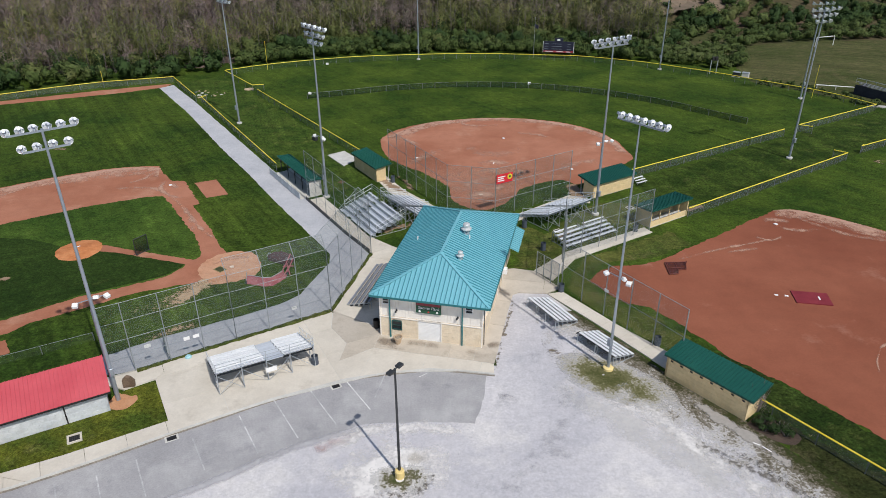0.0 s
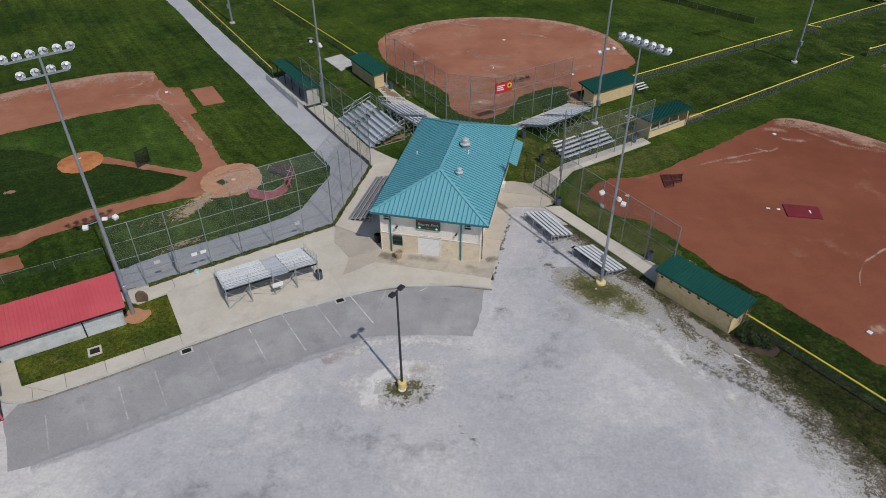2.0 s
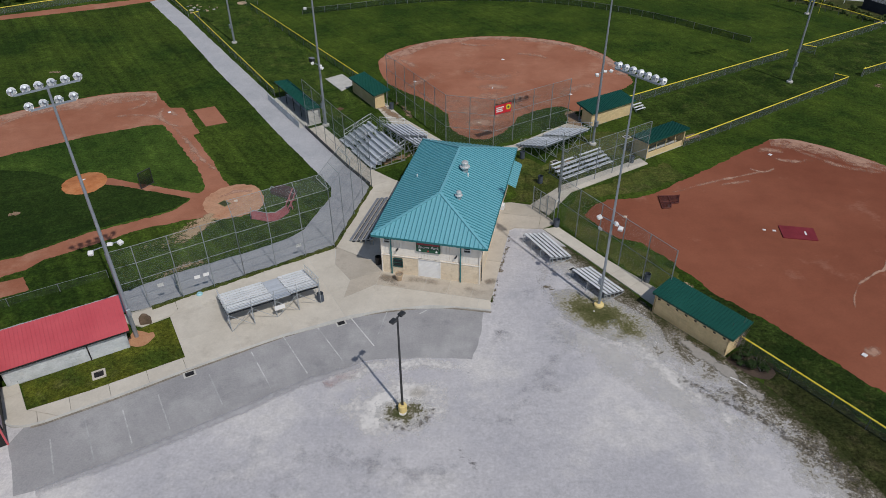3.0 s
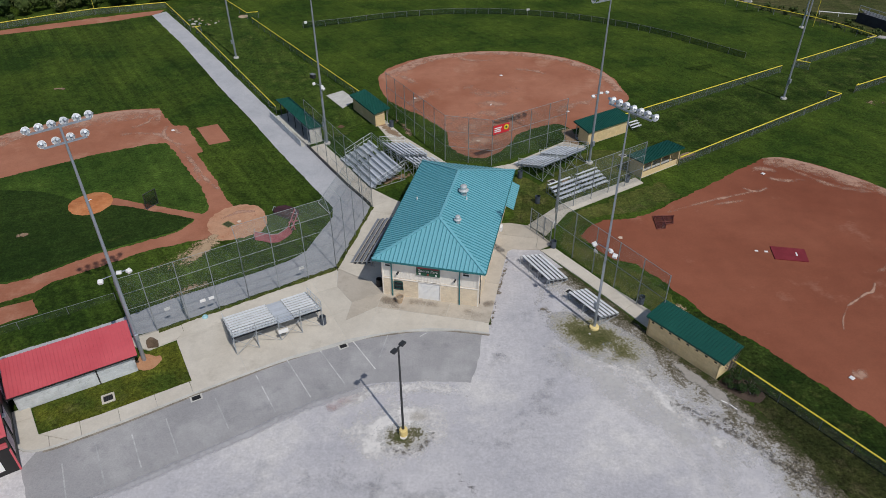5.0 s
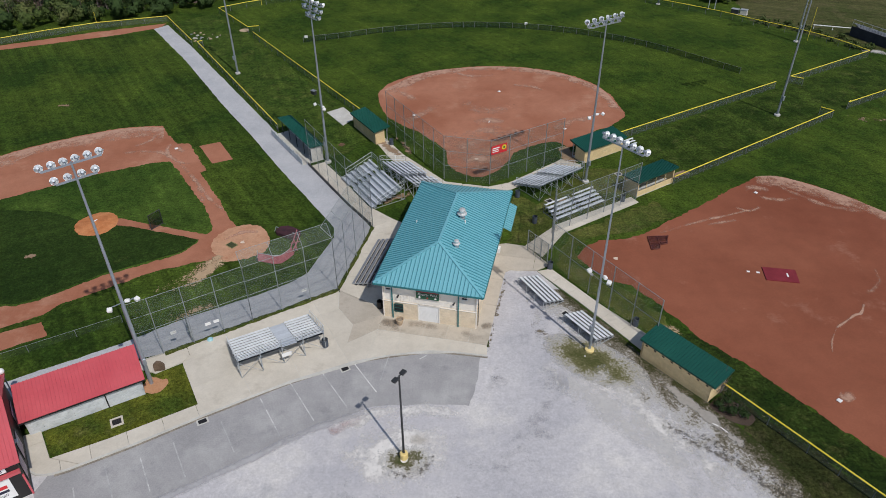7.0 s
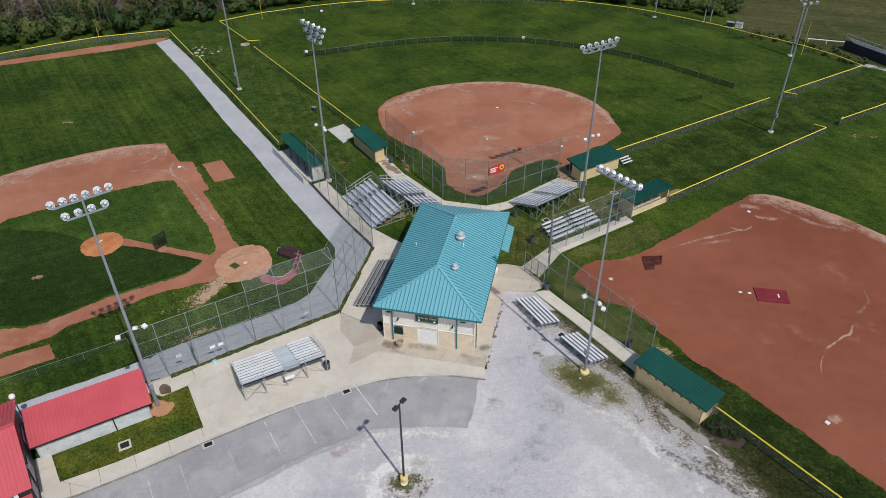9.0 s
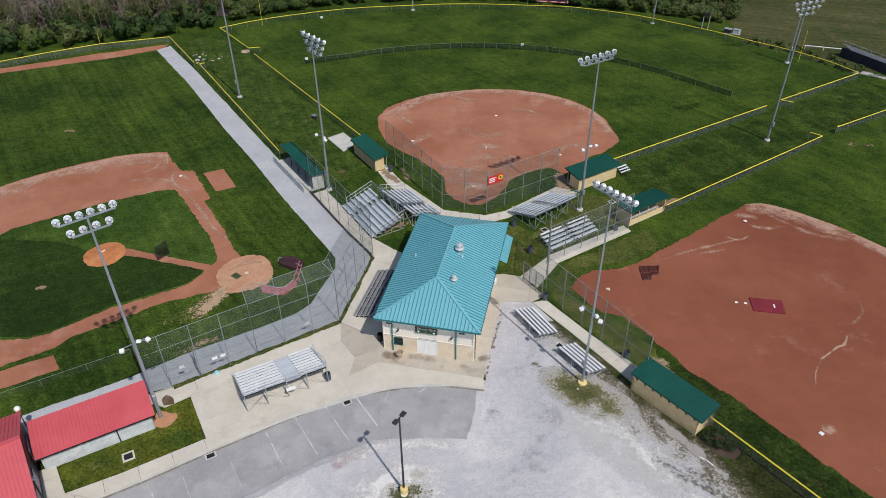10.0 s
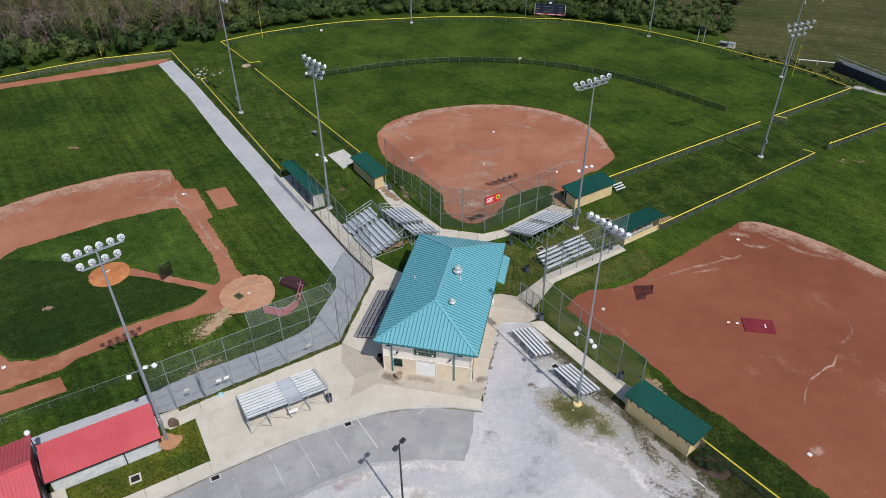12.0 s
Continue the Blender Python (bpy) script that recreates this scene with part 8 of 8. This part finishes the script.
# leafless woods on the other shoulder of the hill
trunks, tw_c, tw_o, tw_n, tw_s, buds = [], [], [], [], [], []
count = 0
while count < 2900:
    belt = count < 820
    if belt:
        x = rng.uniform(-165, 60)
        y = foot_of_hill(x) + rng.uniform(-10 if x < -48 else 0, 26)
        if y < 6 + float(np.interp(x, (-190, -140, -87.3, -70.5, -57.2, -48, -38), (84, 103.5, 127.4, 137.5, 141.6, 149, 160))):
            continue
    else:
        x, y = (rng.uniform(-215, -10), rng.uniform(150, 300)) if count < 2400 else (rng.uniform(95, 260), rng.uniform(235, 345))
    if not belt and (y < foot_of_hill(x) + 13 or (x < 50 and not bare_side(x, y)) or (x > 50 and y < 6 + float(np.interp(x, (90, 106.2, 116.4, 129.7, 146.4, 153.9, 159.6, 175, 260), (312, 302.8, 290.1, 282.4, 271.7, 259.9, 247.5, 225, 215))))):
        continue
    count += 1
    z, h = height(x, y), rng.uniform(6.5, 12) if belt else rng.uniform(7, 13)
    top = np.array((x + rng.uniform(-0.8, 0.8), y + rng.uniform(-0.8, 0.8), z + h))
    trunks.append(((x, y, z - 0.5), tuple(top), 0.10))
    for k in range(5):
        u = rng.uniform(0.35, 0.9)
        p = np.array((x, y, z)) * (1 - u) + top * u
        q = p + np.array((rng.normal() * 1.5, rng.normal() * 1.5, rng.uniform(1.0, 3.0)))
        trunks.append((tuple(p), tuple(q), 0.04))
    green = 0.22 + noise.noise((x * 0.06, y * 0.04, 12)) * 0.5 + rng.normal() * 0.12 if belt else noise.noise((x * 0.022, y * 0.022, 33)) + rng.normal() * 0.10
    if green > 0.20 and rng.random() < 0.3:
        buds.append((x, y, z + h * 0.30, rng.uniform(1.3, 2.2), h * 0.7))
    k = 118
    d = rng.normal(size=(k, 3))
    d /= np.linalg.norm(d, axis=1, keepdims=True)
    wide = rng.uniform(1.5, 2.5)
    tw_c.append(np.array((x, y, z + 0.60 * h)) + d * rng.uniform(0.45, 1.0, (k, 1)) * (wide, wide, 0.42 * h))
    tw_o.append(d)
    tw_n.append(np.clip((rng.uniform(0.95, 1.35) if green > 0.12 else rng.uniform(0, 0.62)) + rng.normal(size=k) * 0.06, 0, 1.4))
    tw_s.append(rng.uniform(0.3, 0.85, k))


def twig_mesh(name, centres, outward, sizes, tones, material, label, category):
    """Long thin twigs that rise and spread, as one mesh."""
    n = len(centres)
    d = rng.normal(size=(n, 3)) * (0.7, 0.7, 0.4) + (0, 0, 0.6)
    d /= np.linalg.norm(d, axis=1, keepdims=True)
    s = np.cross(d, rng.normal(size=(n, 3)))
    s /= np.linalg.norm(s, axis=1, keepdims=True)
    s *= np.sign(np.sum(np.cross(s, d) * outward, axis=1, keepdims=True))
    half, wide = sizes[:, None] * 0.85, sizes[:, None] * 0.085
    q = np.stack([centres - d * half - s * wide, centres - d * half + s * wide, centres + d * half + s * wide * 0.4, centres + d * half - s * wide * 0.4], 1)
    me = bpy.data.meshes.new(name)
    me.from_pydata(q.reshape(-1, 3).tolist(), [], np.arange(4 * n).reshape(-1, 4).tolist())
    me.attributes.new("tone", "FLOAT", "POINT").data.foreach_set("value", np.repeat(tones, 4))
    me.materials.append(material)
    me.polygons.foreach_set("use_smooth", np.ones(n, dtype=bool))
    me.normals_split_custom_set_from_vertices(np.repeat(outward, 4, axis=0).tolist())
    return tagged(new(name, me), label, category, "", "stuff")


twig_mesh("bare_twigs", np.concatenate(tw_c), np.concatenate(tw_o), np.concatenate(tw_s), np.concatenate(tw_n), twigs, "purple-grey leafless twigs of the hill woods", "trees")


for _ in range(200):
    x = rng.uniform(-190, 60)
    y = foot_of_hill(x) + rng.uniform(4, 22)
    h = rng.uniform(6, 10)
    trunks.append(((x, y, height(x, y)), (x + rng.normal() * 0.4, y, height(x, y) + h), 0.10))
    buds.append((x, y, height(x, y) + h * 0.25, rng.uniform(1.2, 2.2), h * 0.75))
verts, faces = [], []
for p, q, r in trunks:
    p, q = np.array(p), np.array(q)
    o = len(verts)
    for c, rr in ((p, r), (q, r * 0.4)):
        for k in range(3):
            verts.append((c[0] + rr * math.cos(2.1 * k), c[1] + rr * math.sin(2.1 * k), c[2]))
    faces += [(o, o + 1, o + 4, o + 3), (o + 1, o + 2, o + 5, o + 4), (o + 2, o, o + 3, o + 5)]
me = bpy.data.meshes.new("bare_trunks")
me.from_pydata(verts, [], faces)
me.materials.append(bark)
tagged(new("bare_trunks", me), "grey leafless trunks and limbs on the hill", "trees", "", "stuff")
leaf_mesh("budding_trees", *crowns(buds, 24, 0.30, mass=False), spring_foliage, "thin yellow-green budding trees in the woods", "trees")


def draped(name, line, widths, material, label, category, lift=0.25):
    """A strip laid over the slope."""
    pts = curve_through(line, 10, False)
    vs, fs = [], []
    for i, (x, y) in enumerate(pts):
        w = float(np.interp(i / (len(pts) - 1), np.linspace(0, 1, len(widths)), widths))
        ax, ay = pts[min(i + 1, len(pts) - 1)][0] - pts[max(i - 1, 0)][0], pts[min(i + 1, len(pts) - 1)][1] - pts[max(i - 1, 0)][1]
        d = math.hypot(ax, ay)
        for s in (-1, -0.33, 0.33, 1):
            wob = 1 + 0.35 * noise.noise((x * 0.4, y * 0.4, s))
            px, py = x - ay / d * w * s * wob, y + ax / d * w * s * wob
            vs.append((px, py, max(height(px, py), height(x, y) - 1.0) + lift))
        if i:
            for k in range(3):
                o = 4 * (i - 1) + k
                fs.append((o, o + 1, o + 5, o + 4))
    m = bpy.data.meshes.new(name)
    m.from_pydata(vs, [], fs)
    m.materials.append(material)
    return tagged(new(name, m), label, category, "", "structure")


draped("road", [(85, 320), (106.2, 302.8), (116.4, 290.1), (129.7, 282.4), (146.4, 271.7), (153.9, 259.9), (159.6, 247.5), (175, 225)], (1.2, 1.6, 2.2, 3.0), surface("hill_road", (0.24, 0.235, 0.235), (0.31, 0.30, 0.29), 0.2, 1.0, 0.95, fleck=0.2), "grey road cut across the hillside", "road", 0.6)
draped("rock_chute", [(44, 300), (37.9, 282.1), (33.3, 259.3), (25.5, 241.8), (23.8, 224)], (2.2, 1.6, 1.0, 3.0, 1.8), surface("pale_rock", (0.16, 0.135, 0.11), (0.40, 0.365, 0.325), 0.8, 1.5, 0.95, bump=0.5, fleck=0.45), "pale rock chute down the hill", "rock", 0.3)
earth = surface("bare_earth", (0.125, 0.098, 0.062), (0.19, 0.138, 0.098), 0.2, 1.2, 0.95, bump=0.4, fleck=0.3)
for line, wd in (([(-24, 216), (-14, 214), (-4, 214)], (1.5, 3.5, 1.5)), ([(10, 212), (14, 208), (19, 207)], (1.0, 3.0, 1.5)), ([(54, 196), (64, 206), (74, 218), (80, 232)], (2, 7.5, 6, 2)), ([(78, 210), (88, 222), (100, 234), (112, 240)], (2, 7, 6, 2))):
    draped("bare_bank", line, wd, earth, "reddish bare earth bank on the slope", "bank", 0.15)
# far playing field beyond the fence
sheet("far_field", [(66, 139), (75, 130), (84, 121), (150, 100), (260, 110), (260, 192), (150, 186), (112, 183), (95, 181), (83, 178), (75, 170), (68, 152)], 0.01, turf("dry_turf", (0.050, 0.062, 0.019), (0.080, 0.082, 0.032), (0.120, 0.100, 0.054), 70, 0.40, (0.50, 0.72), 0.05, 0.7), 0.8, 2.0, "dull olive turf of a far playing field", "grass")

streak([(80.8, 121.0), (83.6, 120.2), (88.0, 116.0)], 1.4, 0.15, white_dust, 0.03, "pale stones by the far stand")

# thicket in the gap behind the outfield corner
thick = []
FRONT = ((-48, -38, -20, -5, 14, 30, 50, 56, 61, 66, 71, 75, 83, 95, 112, 130, 215), (154, 160, 167, 169, 169, 165, 158, 155, 151, 149.5, 154, 169, 178, 181, 183.5, 185, 188))
for _ in range(1350):
    x = rng.uniform(-48, 215)
    if x > 74 and rng.random() < 0.35:
        continue
    y = float(np.interp(x, *FRONT)) + 1.5 + 20 * rng.random() ** 1.7
    r = rng.uniform(1.0, 2.6)
    thick.append((x, y, -0.2, r, r * 1.6))
for _ in range(75):
    x = rng.uniform(66, 81)
    away = rng.uniform(1.2, 5.0)
    thick.append((x + away * 0.7, float(np.interp(x, (60.9, 65.9, 72.8, 77.4, 80.2), (141.7, 136.3, 129.6, 123.4, 117.6))) + away, -0.2, rng.uniform(0.35, 1.2), rng.uniform(0.6, 1.9)))
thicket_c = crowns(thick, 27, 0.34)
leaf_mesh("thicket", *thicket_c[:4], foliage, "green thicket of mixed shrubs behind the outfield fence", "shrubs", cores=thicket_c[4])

# ---- low planting by the dugout ----


def bush(x, y, r, h, label, m, per=420, leaf=0.17):
    t = thing("shrub", x, y, 0, 0, label, "shrub", "shrubs by the dugout")
    c, n, s, tn = crowns([(0, 0, 0, r, h)], per, leaf, mass=False)
    a = np.cross(n, rng.normal(size=n.shape))
    a /= np.linalg.norm(a, axis=1, keepdims=True)
    b = np.cross(n, a)
    q = np.stack([c - a * s[:, None] * 0.5, c + b * s[:, None] * 0.4, c + a * s[:, None] * 0.5, c - b * s[:, None] * 0.4], 1)
    q[:, :, 2] = np.maximum(q[:, :, 2], 0.02)
    me = bpy.data.meshes.new("foliage")
    me.from_pydata(q.reshape(-1, 3).tolist(), [], np.arange(4 * len(c)).reshape(-1, 4).tolist())
    me.attributes.new("tone", "FLOAT", "POINT").data.foreach_set("value", np.repeat(tn, 4))
    me.materials.append(m)
    new("foliage", me).parent = t
    st = bmesh.new()
    for k in range(7):
        tube(st, (0.1 * math.cos(k), 0.1 * math.sin(k), 0), (r * 0.6 * math.cos(k * 0.9), r * 0.6 * math.sin(k * 0.9), h * random.uniform(0.6, 0.95)), 0.03, 0.012, 5)
    part("stem", st, bark, t)


bush(25.3, 35.6, 1.15, 3.1, "leafless brown shrub against the dugout", twigs, 480, 0.10)
for x, y, r in ((24.9, 34.1, 0.75), (25.9, 33.2, 0.9), (26.5, 32.9, 0.7), (26.5, 33.6, 0.7), (25.6, 34.5, 0.8), (25.1, 33.5, 0.55), (26.9, 33.1, 0.5)):
    bush(x, y, r, r * 1.1, "low dark evergreen shrub in the bed", deep_foliage)
sheet("planting_bed", curve_through([(24.2, 34.3), (25.8, 35.2), (27.2, 33.6), (27.5, 32.6), (26.5, 32.0), (25.1, 32.7)], 5), 0.024, surface("mulch", (0.045, 0.03, 0.022), (0.08, 0.055, 0.04), 0.9, 6, 0.95, fleck=0.35), 0.15, 0.25, "dark mulched planting bed", "bed")
